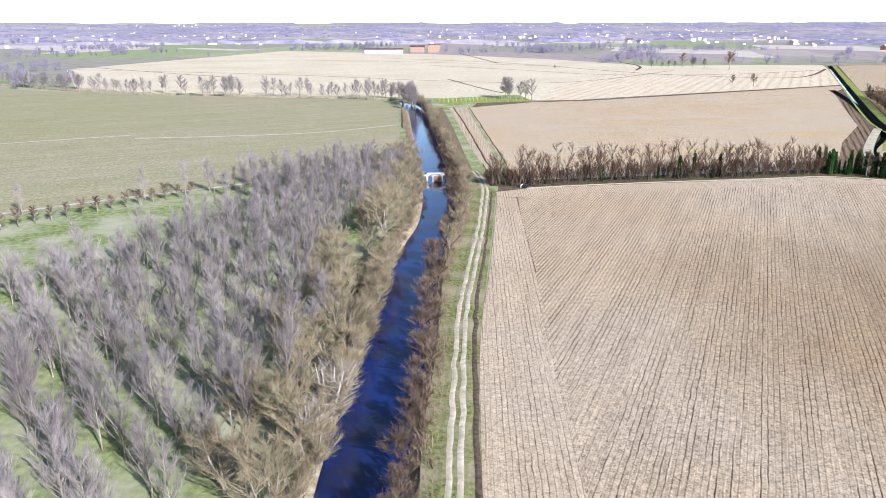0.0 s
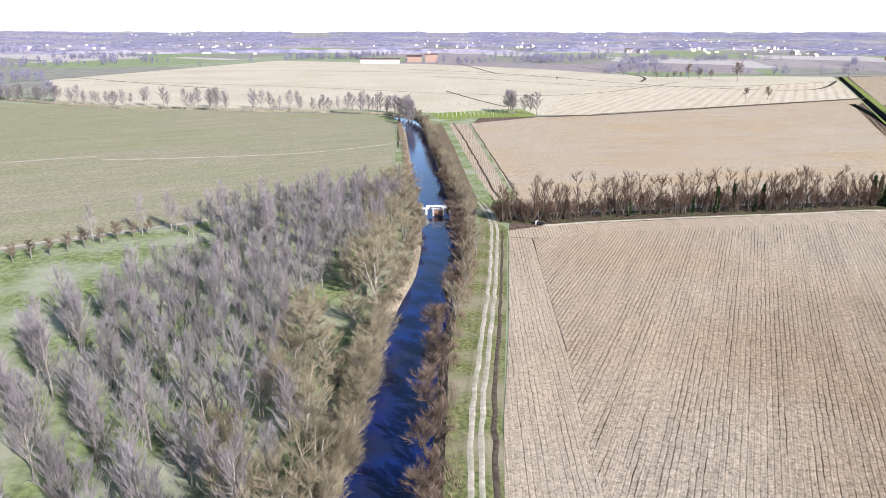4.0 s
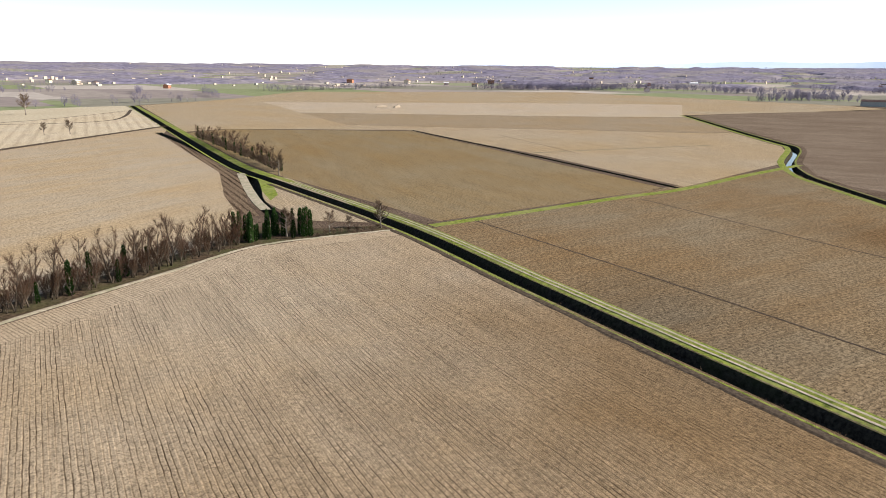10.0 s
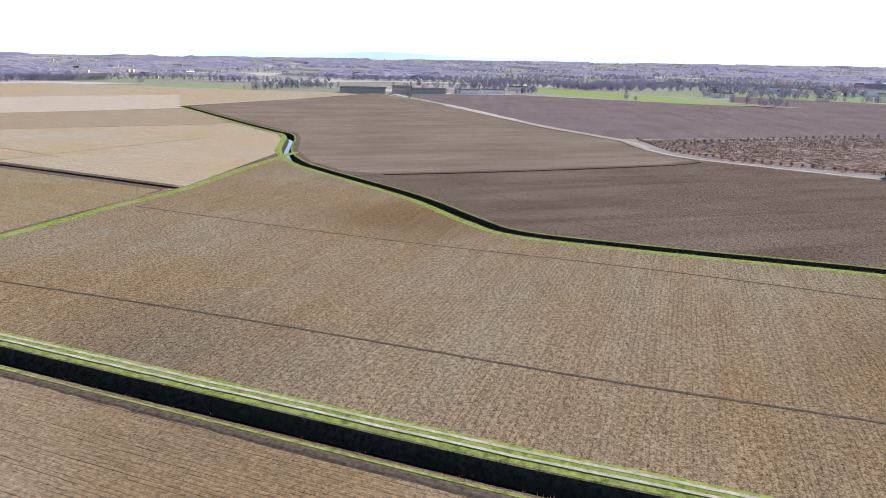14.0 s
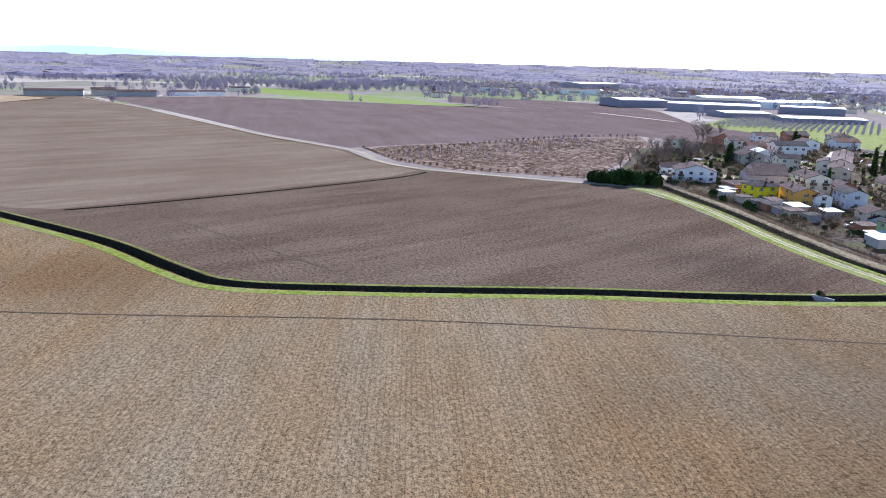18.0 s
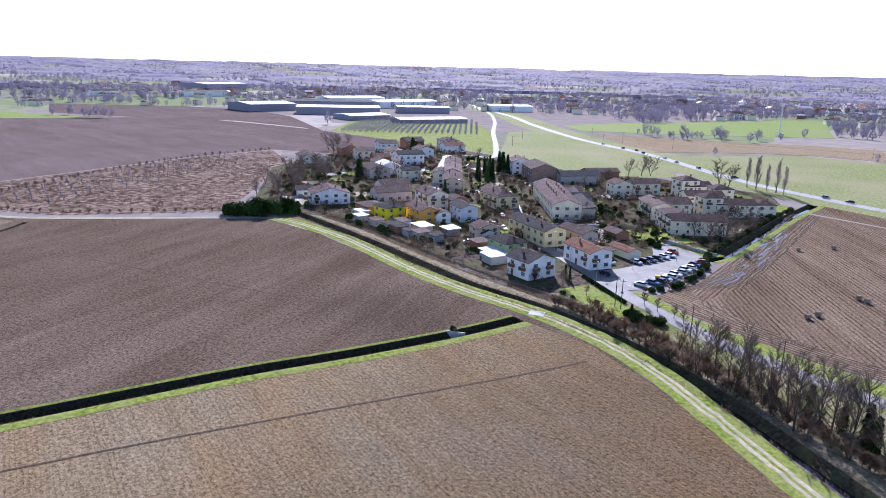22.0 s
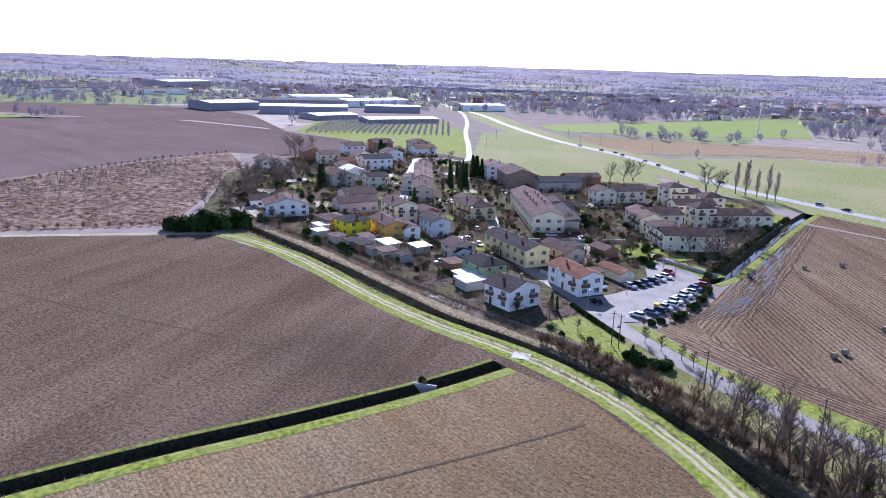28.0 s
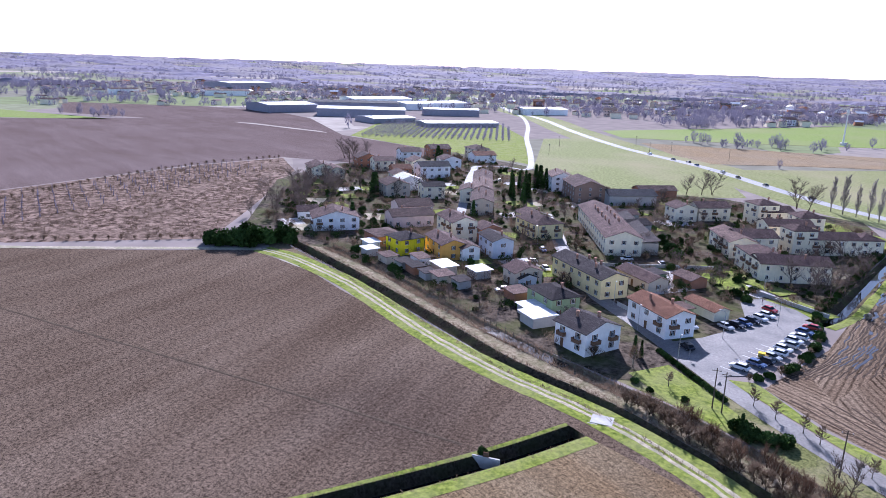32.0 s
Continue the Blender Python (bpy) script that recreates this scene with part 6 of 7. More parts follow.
house(188, -205, T, 8, 6, 2.8, "terra", "tan", label="garden shed with a tiled roof", windows=False, chimneys=0, name="shed", category="shed")

# ---- bridge, bales, cars, poles ----
random.seed(77)
M_PAINT = surface("white_line", (0.7, 0.7, 0.68), (0.8, 0.8, 0.78), scale=3, bump=0)
M_STRAW = surface("straw", (0.2, 0.16, 0.11), (0.4, 0.34, 0.26), scale=6, bump=0.8)
M_TYRE = surface("tyre_rubber", (0.015, 0.015, 0.015), (0.03, 0.03, 0.03), scale=8, bump=0.1)
M_WOODPOLE = surface("pole_wood", (0.09, 0.07, 0.055), (0.16, 0.13, 0.1), scale=4, bump=0.3)
M_YELLOWBIN = surface("yellow_plastic", (0.7, 0.45, 0.05), (0.8, 0.55, 0.08), scale=2, bump=0)
M_SIGN = surface("sign_back", (0.12, 0.12, 0.12), (0.2, 0.2, 0.2), scale=2, bump=0)

b = thing("footbridge", pose(33.0, 198.2, 0, 0, 0, 3), "white concrete sluice bridge across the river", "bridge")
part("deck", Shape().box(-5.6, -0.7, 0.25, 5.6, 0.7, 0.5).mesh("deck", M_CONCRETE), b)
for sy in (-0.7, 0.62):
    part("parapet", Shape().box(-3.0, sy, 0.5, 3.0, sy + 0.08, 1.0).mesh("parapet", M_PAINT), b)
for sx in (-3.0, 3.0):
    part("pier", Shape().box(sx - 0.25, -0.9, -2.3, sx + 0.25, 0.9, 0.25).mesh("pier", M_CONCRETE), b)
part("sluice_frame", Shape().box(-1.5, -2.0, -2.2, -1.25, -1.6, 1.5).box(1.25, -2.0, -2.2, 1.5, -1.6, 1.5).box(-1.5, -2.0, 1.3, 1.5, -1.6, 1.5).mesh("sluice_frame", M_CONCRETE), b)
part("sluice_gate", Shape().box(-1.2, -1.85, -1.2, 1.2, -1.75, 0.4).mesh("sluice_gate", M_SHUTTER), b)

s = thing("culvert_bridge", pose(171.8, -113.4, 0, 0, 0, 18), "pale concrete slab bridge where the farm road crosses the ditch", "bridge")
part("slab", Shape().box(-2.0, -1.7, -0.2, 2.0, 1.7, 0.16).mesh("slab", M_CONCRETE), s)
part("headwall", Shape().box(-2.4, 1.9, -2.2, 2.4, 2.1, 0.1).mesh("headwall", M_CONCRETE), s)
c = thing("culvert", pose(56.9, 182.6, 0, 0, 0, -30), "dark open culvert mouth at the field corner", "culvert")
part("pipe", Shape().tube([(-0.9, 0, 0.25), (0.9, 0, 0.25)], [0.5, 0.5], 10).mesh("pipe", M_TYRE), c)
part("headwall", Shape().box(-1.0, -0.7, 0.0, -0.8, 0.7, 0.9).mesh("headwall", M_CONCRETE), c)
sl = thing("sluice_gate", pose(180.6, -88.6, 0, 0, 0, 20), "small sluice gate overgrown with green plants in the ditch", "sluice")
part("frame", Shape().box(-2.4, -0.15, -1.9, 2.4, 0.15, 0.25).mesh("frame", M_CONCRETE), sl)
part("gate", Shape().box(-0.5, -0.05, -0.2, 0.5, 0.05, 1.1).mesh("gate", M_SHUTTER), sl)
bush(182, -89.5, 0.5, 1.0, "small green bush on a sluice")

bale = Shape()
bale.tube([(-0.62, 0, 0.68), (-0.6, 0, 0.7), (0.6, 0, 0.7), (0.62, 0, 0.68)], [0.62, 0.7, 0.7, 0.62], 20)
bale_mesh = bale.mesh("bale", M_STRAW, False)
for x, y, a in ((113.9, -156.6, 40), (112, -160.5, 50), (102.7, -182.6, 30), (105, -184.5, 70), (96.3, -165, 20), (143, -214, 60), (130, -236, 10), (88, -150, 80), (120, -248, 35)):
    solid("straw_bale", bale_mesh, None, "round grey-brown straw bale lying in the harvested field", "bale", "straw bales", m=pose(x, y, 0.04, 0, 0, a))
# long heaps of straw out in the far field
for x, y, a in ((640, 548, 20), (652, 556, 40), (630, 562, -10)):
    heap = Shape().tube([(-8, 0, 0.2), (-6, 0.4, 0.9), (0, 0, 1.2), (6, -0.5, 0.9), (8, 0, 0.2)], [0.4, 1.6, 2.1, 1.6, 0.4], 10)
    solid("straw_heap", heap, M_STRAW, "long pale heap of straw in an open field", "heap", "straw heaps", m=pose(x, y, -0.3, 0, 0, a))
# glistening wheel ruts in the wet corner of the field
M_MUD = surface("wet_mud", (0.028, 0.02, 0.014), (0.085, 0.06, 0.042), scale=0.5, bump=0.8, rough=0.8, specular=0.03)
M_PUDDLE = water_material("puddle_water", (0.03, 0.024, 0.018), 0.04, None, 0.3)
rut = random.Random(8)
for k in range(13):
    x0 = 146.0 - k * 0.95
    line = [(x0 + 5.5 - 0.45 * k, -154 - 1.5 * k), (x0 - 1.0, -178 - 2 * k), (x0 - 1.2 + 0.6 * math.sin(k * 2.1), -225), (x0 - 0.4 + 0.8 * math.sin(k), -270), (x0 - 0.2, -312)]
    solid("wheel_rut", ribbon(line, [(-0.2, 0.06), (-0.1, 0.075), (0.1, 0.075), (0.2, 0.06)], 2.0, 0.9), M_MUD, "wet wheel rut in the harvested field", "rut", kind="structure")
    path = smooth_line(line, 3.0)
    i = rut.randrange(3, 9)
    while i < len(path) - 3 and k < 9:
        n_pool = rut.randrange(2, 7)
        if -262 < path[i].y < -168 and rut.random() < 0.8:
            w = rut.uniform(0.14, 0.36)
            solid("rut_puddle", ribbon(path[i:i + n_pool], [(-w, 0.082), (w, 0.082)], 1.0, 0.9), M_PUDDLE, "gleaming water standing in a wheel rut", "puddle", kind="structure")
        i += n_pool + rut.randrange(1, 5)
for k in range(6):
    line = [(147 - 2.5 * k, -146.5 - 1.6 * k + 0.4 * k), (128 - k, -135.8 - 1.1 * k), (100, -126.5 - 1.2 * k), (60, -120.5 - 1.2 * k)]
    solid("wheel_rut", ribbon(line, [(-0.22, 0.055), (-0.1, 0.068), (0.1, 0.068), (0.22, 0.055)], 4.0, 0.3), M_MUD, "wheel rut along the field edge", "rut", kind="structure")

car_paints = [surface("car_" + n, tuple(0.9 * q for q in c), c, scale=1, bump=0, rough=0.25, specular=0.6) for n, c in
              (("white", (0.75, 0.75, 0.76)), ("silver", (0.42, 0.44, 0.46)), ("blue", (0.05, 0.09, 0.2)), ("black", (0.02, 0.02, 0.025)), ("red", (0.35, 0.03, 0.03)), ("grey", (0.12, 0.13, 0.14)))]
car_words = ("white", "silver", "blue", "black", "red", "grey")


def car_body():
    """Side profile drawn across the width, narrower towards the roof."""
    s = Shape()
    side = [(-2.1, 0.35), (-2.15, 0.75), (-1.95, 0.95), (-1.2, 1.02), (1.0, 1.0), (1.75, 0.9), (2.08, 0.75), (2.1, 0.35)]
    for y, k in ((-0.86, 0.97), (-0.8, 1.0), (0.8, 1.0), (0.86, 0.97)):
        s.v += [(x * k, y, z * (1.0 if abs(y) < 0.85 else 0.98)) for x, z in side]
    n = len(side)
    for r in range(3):
        for i in range(n):
            s.f.append((r * n + i, r * n + (i + 1) % n, (r + 1) * n + (i + 1) % n, (r + 1) * n + i))
    s.f += [tuple(range(n)), tuple(reversed(range(3 * n, 4 * n)))]
    return s


def cabin():
    s = Shape()
    s.v = [(-1.85, -0.76, 0.98), (1.1, -0.76, 0.98), (1.1, 0.76, 0.98), (-1.85, 0.76, 0.98), (-1.35, -0.6, 1.45), (0.35, -0.6, 1.45), (0.35, 0.6, 1.45), (-1.35, 0.6, 1.45)]
    s.f = [(0, 1, 5, 4), (1, 2, 6, 5), (2, 3, 7, 6), (3, 0, 4, 7), (4, 5, 6, 7)]
    return s


body_meshes = [car_body().mesh("car_body", m) for m in car_paints]
roof_meshes = [Shape().box(-1.4, -0.62, 1.44, 0.4, 0.62, 1.5).mesh("car_roof", m) for m in car_paints]
glass_mesh = cabin().mesh("car_glass", M_GLASS)
wheel_mesh = Shape().tube([(0, -0.1, 0), (0, 0.1, 0)], [0.32, 0.32], 14).mesh("wheel", M_TYRE)
rim_mesh = Shape().tube([(0, -0.11, 0), (0, 0.11, 0)], [0.2, 0.2], 10).mesh("rim", M_METAL)
lamp_mesh = Shape().box(-0.05, -0.18, -0.08, 0.05, 0.18, 0.08).mesh("headlight", M_FRAME)


def car(x, y, turn, paint, where, z=0.13):
    ob = thing("car", pose(x, y, z, 0, 0, turn), car_words[paint] + " car " + where, "car", "cars")
    part("body", body_meshes[paint], ob)
    part("cabin_glass", glass_mesh, ob)
    part("roof", roof_meshes[paint], ob)
    for wx in (-1.3, 1.3):
        for wy in (-0.78, 0.78):
            w = part("wheel", wheel_mesh, ob, pose(wx, wy, 0.32))
            part("rim", rim_mesh, w)
    for wy in (-0.6, 0.6):
        part("headlight", lamp_mesh, ob, pose(2.06, wy, 0.68))


PARKED = "parked in the village car park"
for k, (x, y) in enumerate(((160.6, -155), (158.2, -159.3), (157.3, -162.4), (156.6, -165.8), (156.2, -169.4), (155.9, -173), (155.5, -176.7), (155.2, -180.4), (154.9, -184.2), (154.5, -188.6), (153.9, -193.5))):
    car(x - 1.2, y, -8 + 175 * (k % 2), (0, 2, 3, 1, 0, 0, 1, 0, 0, 2, 4)[k], PARKED)
for k, (x, y) in enumerate(((168.6, -178.6), (166.9, -181.6), (165.8, -184.6), (164.8, -188), (163.8, -191.5), (163.0, -195.2), (163.6, -200.6))):
    car(x + 1.0, y, 155 + 10 * (k % 2), (1, 3, 2, 3, 0, 0, 4)[k], PARKED)
car(172.4, -158.6, -35, 3, "parked in the shade of a house")
car(176.5, -172.8, 150, 1, "parked in a yard")
for x, y, a, p in ((206, -182.5, -35, 2), (214, -186.5, -35, 0), (203, -186, 55, 1), (238, -196, 50, 0), (243, -212, 140, 2), (232, -205, 55, 3), (222, -196, -35, 5), (258, -186, 50, 0), (228, -164, 60, 1), (212, -215, -50, 2), (205, -225, -50, 5), (330, -300, -55, 5), (341, -330, -55, 0), (230, -192, 145, 0), (216, -222, 40, 0)):
    car(x, y, a, p, "parked between the village houses", 0.12)
for x, y, a, p in ((196, -409, -140, 3), (226, -436, -45, 5), (262, -473, -47, 1), (286, -493, -44, 2), (296, -505, -44, 3), (310, -512, -40, 5), (336, -531, -38, 0), (140, -370, 155, 2), (128, -363, -24, 3), (108, -354, -24, 3), (247, -455, 134, 3)):
    car(x, y, a, p, "driving along the main road", 0.15)

pole_mesh = Shape().tube([(0, 0, 0), (0, 0, 8.5)], [0.14, 0.09], 8).mesh("pole_shaft", M_WOODPOLE)
arm_mesh = Shape().box(-0.9, -0.05, 7.9, 0.9, 0.05, 8.0).mesh("crossarm", M_WOODPOLE)
cup_mesh = Shape().tube([(0, 0, 8.0), (0, 0, 8.22)], [0.05, 0.03], 6).mesh("insulator", M_FRAME)
for x, y, a in ((157.9, -132.2, 20), (155.9, -131.5, 20), (134.2, -121.9, 20), (112, -112.3, 20), (371, -585, 0), (330, -560, 0), (280, -545, 0), (410, -520, 0), (385, -460, 0), (340, -540, 0), (60, -640, 0), (140, -600, 0)):
    p = thing("utility_pole", pose(x, y, 0, 0, 0, a), "wooden utility pole beside a road", "pole", "utility poles")
    part("shaft", pole_mesh, p)
    part("crossarm", arm_mesh, p)
    for q in (-0.75, 0, 0.75):
        part("insulator", cup_mesh, p, pose(q, 0, 0))
lamp_post = Shape().tube([(0, 0, 0), (0, 0, 6.5), (0.3, 0, 7.0), (1.3, 0, 7.15)], [0.09, 0.06, 0.05, 0.04], 6).mesh("post", M_METAL)
lamp_head = Shape().box(1.1, -0.12, 7.08, 1.7, 0.12, 7.22).mesh("lamp_head", M_METAL)
for x, y, a in ((171, -149, 120), (186, -162, 120), (168, -171, 0), (160, -190, 0), (168, -206, 200), (199, -176, 120), (225, -194, 120), (250, -220, 100), (291, -247, 150), (312, -276, 145), (335, -310, 145)):
    p = thing("street_lamp", pose(x, y, 0.05, 0, 0, a), "grey metal street lamp beside the lane", "street lamp", "street lamps")
    part("post", lamp_post, p)
    part("lamp_head", lamp_head, p)
for x, y, a in ((159.2, -140.2, 30), (131.6, -124.8, 30), (169.8, -152.8, 60)):
    p = thing("road_sign", pose(x, y, 0, 0, 0, a), "road sign on a thin post seen from behind", "sign", "road signs")
    part("post", Shape().tube([(0, 0, 0), (0, 0, 2.3)], [0.035, 0.035], 6).mesh("post", M_METAL), p)
    tri = Shape()
    tri.v = [(-0.5, 0.05, 1.6), (0.5, 0.05, 1.6), (0, 0.05, 2.5), (-0.5, 0.08, 1.6), (0.5, 0.08, 1.6), (0, 0.08, 2.5)]
    tri.f = [(0, 1, 2), (5, 4, 3), (0, 3, 4, 1), (1, 4, 5, 2), (2, 5, 3, 0)]
    part("plate", tri.mesh("plate", M_SIGN), p)
bn = thing("clothes_bin", pose(157.2, -163.8, 0.13, 0, 0, 10), "yellow collection bin in the car park", "bin")
part("body", Shape().box(-0.7, -0.6, 0, 0.7, 0.6, 1.6).mesh("body", M_YELLOWBIN), bn)
part("lid", Shape().box(-0.75, -0.65, 1.6, 0.75, 0.65, 1.72).mesh("lid", M_YELLOWBIN), bn)
part("flap", Shape().box(-0.4, 0.6, 1.1, 0.4, 0.66, 1.4).mesh("flap", M_METAL), bn)
for k in range(7):
    solid("bay_line", Shape().box(-2.2, -0.06, 0.134, 2.2, 0.06, 0.138), M_PAINT, "white painted parking bay line", "marking", "bay lines", "structure", m=pose(160.8 - 0.55 * k, -153.2 - 3.3 * k, 0, 0, 0, -8 - k))

# garden sheds, walls and fences along the stream
for k, (x, y, a, l, w, h, wl_, rf) in enumerate(((281.5, -163.3, -20, 5, 4, 2.4, "grey", "white"), (270.6, -161, -20, 6, 4, 2.5, "beige", "tan"), (263.2, -160, -20, 5, 4, 2.3, "grey", "dark"), (256.7, -158, -25, 6, 4, 2.5, "terra", "dark"),
                                                  (250.5, -156.5, -25, 5, 3.5, 2.3, "grey", "dark"), (245, -156, -25, 6, 5, 2.5, "beige", "tan"), (238, -156.5, -25, 5, 4, 2.4, "grey", "dark"), (262, -167, -25, 7, 4, 2.4, "white", "tan"),
                                                  (250, -164, -25, 8, 5, 2.6, "beige", "white"), (240, -168, -25, 6, 5, 2.5, "grey", "white"), (205.7, -144.4, -27, 6.4, 6.5, 2.8, "grey", "white"), (211, -150, -27, 5, 5, 2.6, "grey", "white"), (287, -170, -20, 6, 4, 2.5, "white", "white"), (220, -158, -27, 6, 5, 2.6, "terra", "tan"), (199, -203, -30, 6, 5, 2.6, "green", "dark"), (181, -178, -30, 5, 4, 2.4, "green", "tan"))):
    house(x, y, a, l, w, h, wl_, rf, shape="flat", pitch=0.08, windows=False, chimneys=0, name="garden_shed", label="small garden shed with a sheet roof", category="shed")
post_mesh = Shape().box(-0.05, -0.05, 0, 0.05, 0.05, 1.3).mesh("post", M_WOODPOLE)


def fence(points, label, wall=False):
    line = smooth_line(points, 2.6)
    ob = thing("garden_wall" if wall else "fence", pose(line[0].x, line[0].y, 0), label, "wall" if wall else "fence")
    for p, q in zip(line, line[1:]):
        d = q - p
        m = pose(p.x - line[0].x, p.y - line[0].y, 0.04, 0, 0, math.degrees(math.atan2(d.y, d.x)))
        if wall:
            part("panel", Shape().box(0, -0.1, 0, d.length, 0.1, 1.1).box(0, -0.14, 1.1, d.length, 0.14, 1.18).mesh("panel", M_CONCRETE), ob, m)
        else:
            part("post", post_mesh, ob, m)
            part("rail", Shape().box(0, -0.02, 0.5, d.length, 0.02, 0.56).box(0, -0.02, 1.1, d.length, 0.02, 1.16).mesh("rail", M_WOODPOLE), ob, m)


fence([(320, -168), (270, -157.8), (240, -147.5), (213, -139), (198, -134)], "low metal fence along the stream gardens")
fence([(300, -176), (262, -170), (236, -160), (215, -150)], "garden fence between plots")
fence([(172, -215), (163, -211), (151, -206)], "concrete wall round the car park", True)
fence([(198, -176), (189, -171), (181, -165)], "low garden wall along the lane", True)
fence([(232, -200), (213, -214), (190, -232)], "garden wall along the estate lane", True)

pc = thing("porch", pose(187.0, -140.6, 0, 0, 0, -109), "lean-to porch with a dark tiled roof on a white house", "porch")
tilt = Shape()
tilt.v = [(0, 0, 2.3), (3.6, 0, 2.3), (3.6, 2.0, 2.9), (0, 2.0, 2.9), (0, 0, 2.42), (3.6, 0, 2.42), (3.6, 2.0, 3.02), (0, 2.0, 3.02)]
tilt.f = [(3, 2, 1, 0), (4, 5, 6, 7), (0, 1, 5, 4), (1, 2, 6, 5), (2, 3, 7, 6), (3, 0, 4, 7)]
part("roof", tilt.mesh("roof", ROOFS["dark"]), pc)
for q in (0.1, 3.4):
    part("post", Shape().box(q, 0.1, 0, q + 0.16, 0.26, 2.35).mesh("post", M_SHUTTER), pc)
# gardens: lawns, bushes and small trees between the houses
VILLAGE = [(312, -166), (262, -153), (214, -142), (184, -136), (184, -150), (205, -170), (186, -176), (172, -205), (152, -212), (151, -300), (168, -340), (230, -360), (300, -345), (352, -372), (430, -405), (440, -310), (415, -245), (350, -172)]
lanes = [p for line in (ROAD_VILLAGE, ROAD_STREET) for p in smooth_line(line, 4.0) if p.y > -420]
free = random.Random(12)


def free_spot(gap=4.5):
    while True:
        x, y = free.uniform(150, 440), free.uniform(-400, -138)
        if inside(VILLAGE, x, y) and not any(inside(f, x, y) for f in footprints) and all((p.x - x) ** 2 + (p.y - y) ** 2 > gap * gap for p in lanes):
            return x, y


for k in range(64):
    x, y = free_spot(6)
    a, l, w = radians(free.choice((-30, 60, -50))), free.uniform(4, 9), free.uniform(3, 6)
    ring = [(x + math.cos(a) * u * l - math.sin(a) * v * w, y + math.sin(a) * u * l + math.cos(a) * v * w) for u, v in ((-1, -1), (1, -1), (1, 1), (-1, 1))]
    tagged(new("lawn", cut_sheet(ring, [], 0.06 + 0.004 * k).mesh("lawn", (M_VERGE, M_DIRT, M_VERGE, M_CONCRETE)[k % 4])), "small garden lawn or gravel yard between houses", "lawn", kind="structure")
for k in range(150):
    x, y = free_spot()
    bush(x, y, free.uniform(0.45, 1.0), free.uniform(0.8, 1.3))
for k in range(150):
    x, y = free_spot()
    plant(K_BANK if k % 2 else K_SHRUB, "garden_tree", x, y, free.uniform(0.4, 0.75) if k % 2 else free.uniform(0.6, 1.2), "leafless garden tree between village houses", group="garden trees")
for k in range(30):
    x, y = free.uniform(352, 415), free.uniform(-258, -186)
    if inside([(356, -186), (408, -224), (416, -250), (388, -256), (360, -236), (346, -205)], x, y) and not any(inside(f, x, y) for f in footprints):
        plant(K_BANK, "village_tree", x, y, free.uniform(0.7, 1.1), "leafless tree on the edge of the village", group="village trees")

# undergrowth that fills the gardens: bare brush and low evergreens
brushy, leafy = Shape(), Shape()
for k in range(2300):
    x, y = free_spot(3.4)
    if k % 5 < 3:
        h = free.uniform(1.2, 4.2)
        for _ in range(70):
            d = Vector((free.gauss(0, 0.5), free.gauss(0, 0.5), free.uniform(0.4, 1.2))).normalized()
            q = Vector((x + free.gauss(0, 0.35 * h), y + free.gauss(0, 0.35 * h), 0.05 + free.uniform(0, 0.5) * h))
            brushy.blade(q, q + d * h * free.uniform(0.25, 0.6), 0.035, d.orthogonal().normalized())
    else:
        r, h = free.uniform(0.6, 1.7), free.uniform(0.7, 2.6)
        for _ in range(130):
            u = Vector((free.gauss(0, 1), free.gauss(0, 1), free.gauss(0, 1))).normalized() * free.uniform(0.6, 1)
            q = Vector((x + u.x * r, y + u.y * r, 0.1 + h * (0.5 + 0.5 * u.z)))
            d = Vector((free.gauss(0, 1), free.gauss(0, 1), free.gauss(0, 1))).normalized()
            leafy.blade(q, q + d * 0.42, 0.16, d.orthogonal().normalized())
solid("garden_brush", brushy, M_TWIG_BROWN, "bare brown brush in village gardens", "shrubs", kind="stuff")
solid("garden_greenery", leafy, M_EVERGREEN, "low evergreen shrubs in village gardens", "shrubs", kind="stuff")

# dry reed and weeds along the channels
reed = Shape()
tuft = random.Random(23)
for path, lo, hi, count, tall in ((CANAL, 2.3, 3.6, 1300, 0.7), (STREAM, 0.2, 2.6, 3000, 1.0), (DITCH_LONG[4:], 2.3, 3.4, 700, 0.4), (DITCH_BENT[6:], 2.2, 3.2, 700, 0.4), (RIVER[1:15], 5.0, 7.4, 2600, 1.2)):
    centre = smooth_line(path, 3.0)
    for k in range(count):
        i = tuft.randrange(1, len(centre))
        d = (centre[i] - centre[i - 1]).normalized()
        off = tuft.choice((-1, 1)) * tuft.uniform(lo, hi)
        q = centre[i - 1].lerp(centre[i], tuft.random()) + Vector((d.y, -d.x, 0)) * off
        q.z = -0.6 if path is STREAM and abs(off) < 1.6 else 0.0
        for _ in range(5):
            up = Vector((tuft.gauss(0, 0.35), tuft.gauss(0, 0.35), 1)).normalized()
            foot = q + Vector((tuft.gauss(0, 0.3), tuft.gauss(0, 0.3), 0))
            reed.blade(foot, foot + up * tall * tuft.uniform(0.5, 1.3), 0.04, up.orthogonal().normalized())
solid("reed_tufts", reed, M_TWIG_BROWN, "dry tan reed and weeds along the channels", "reeds", kind="stuff")

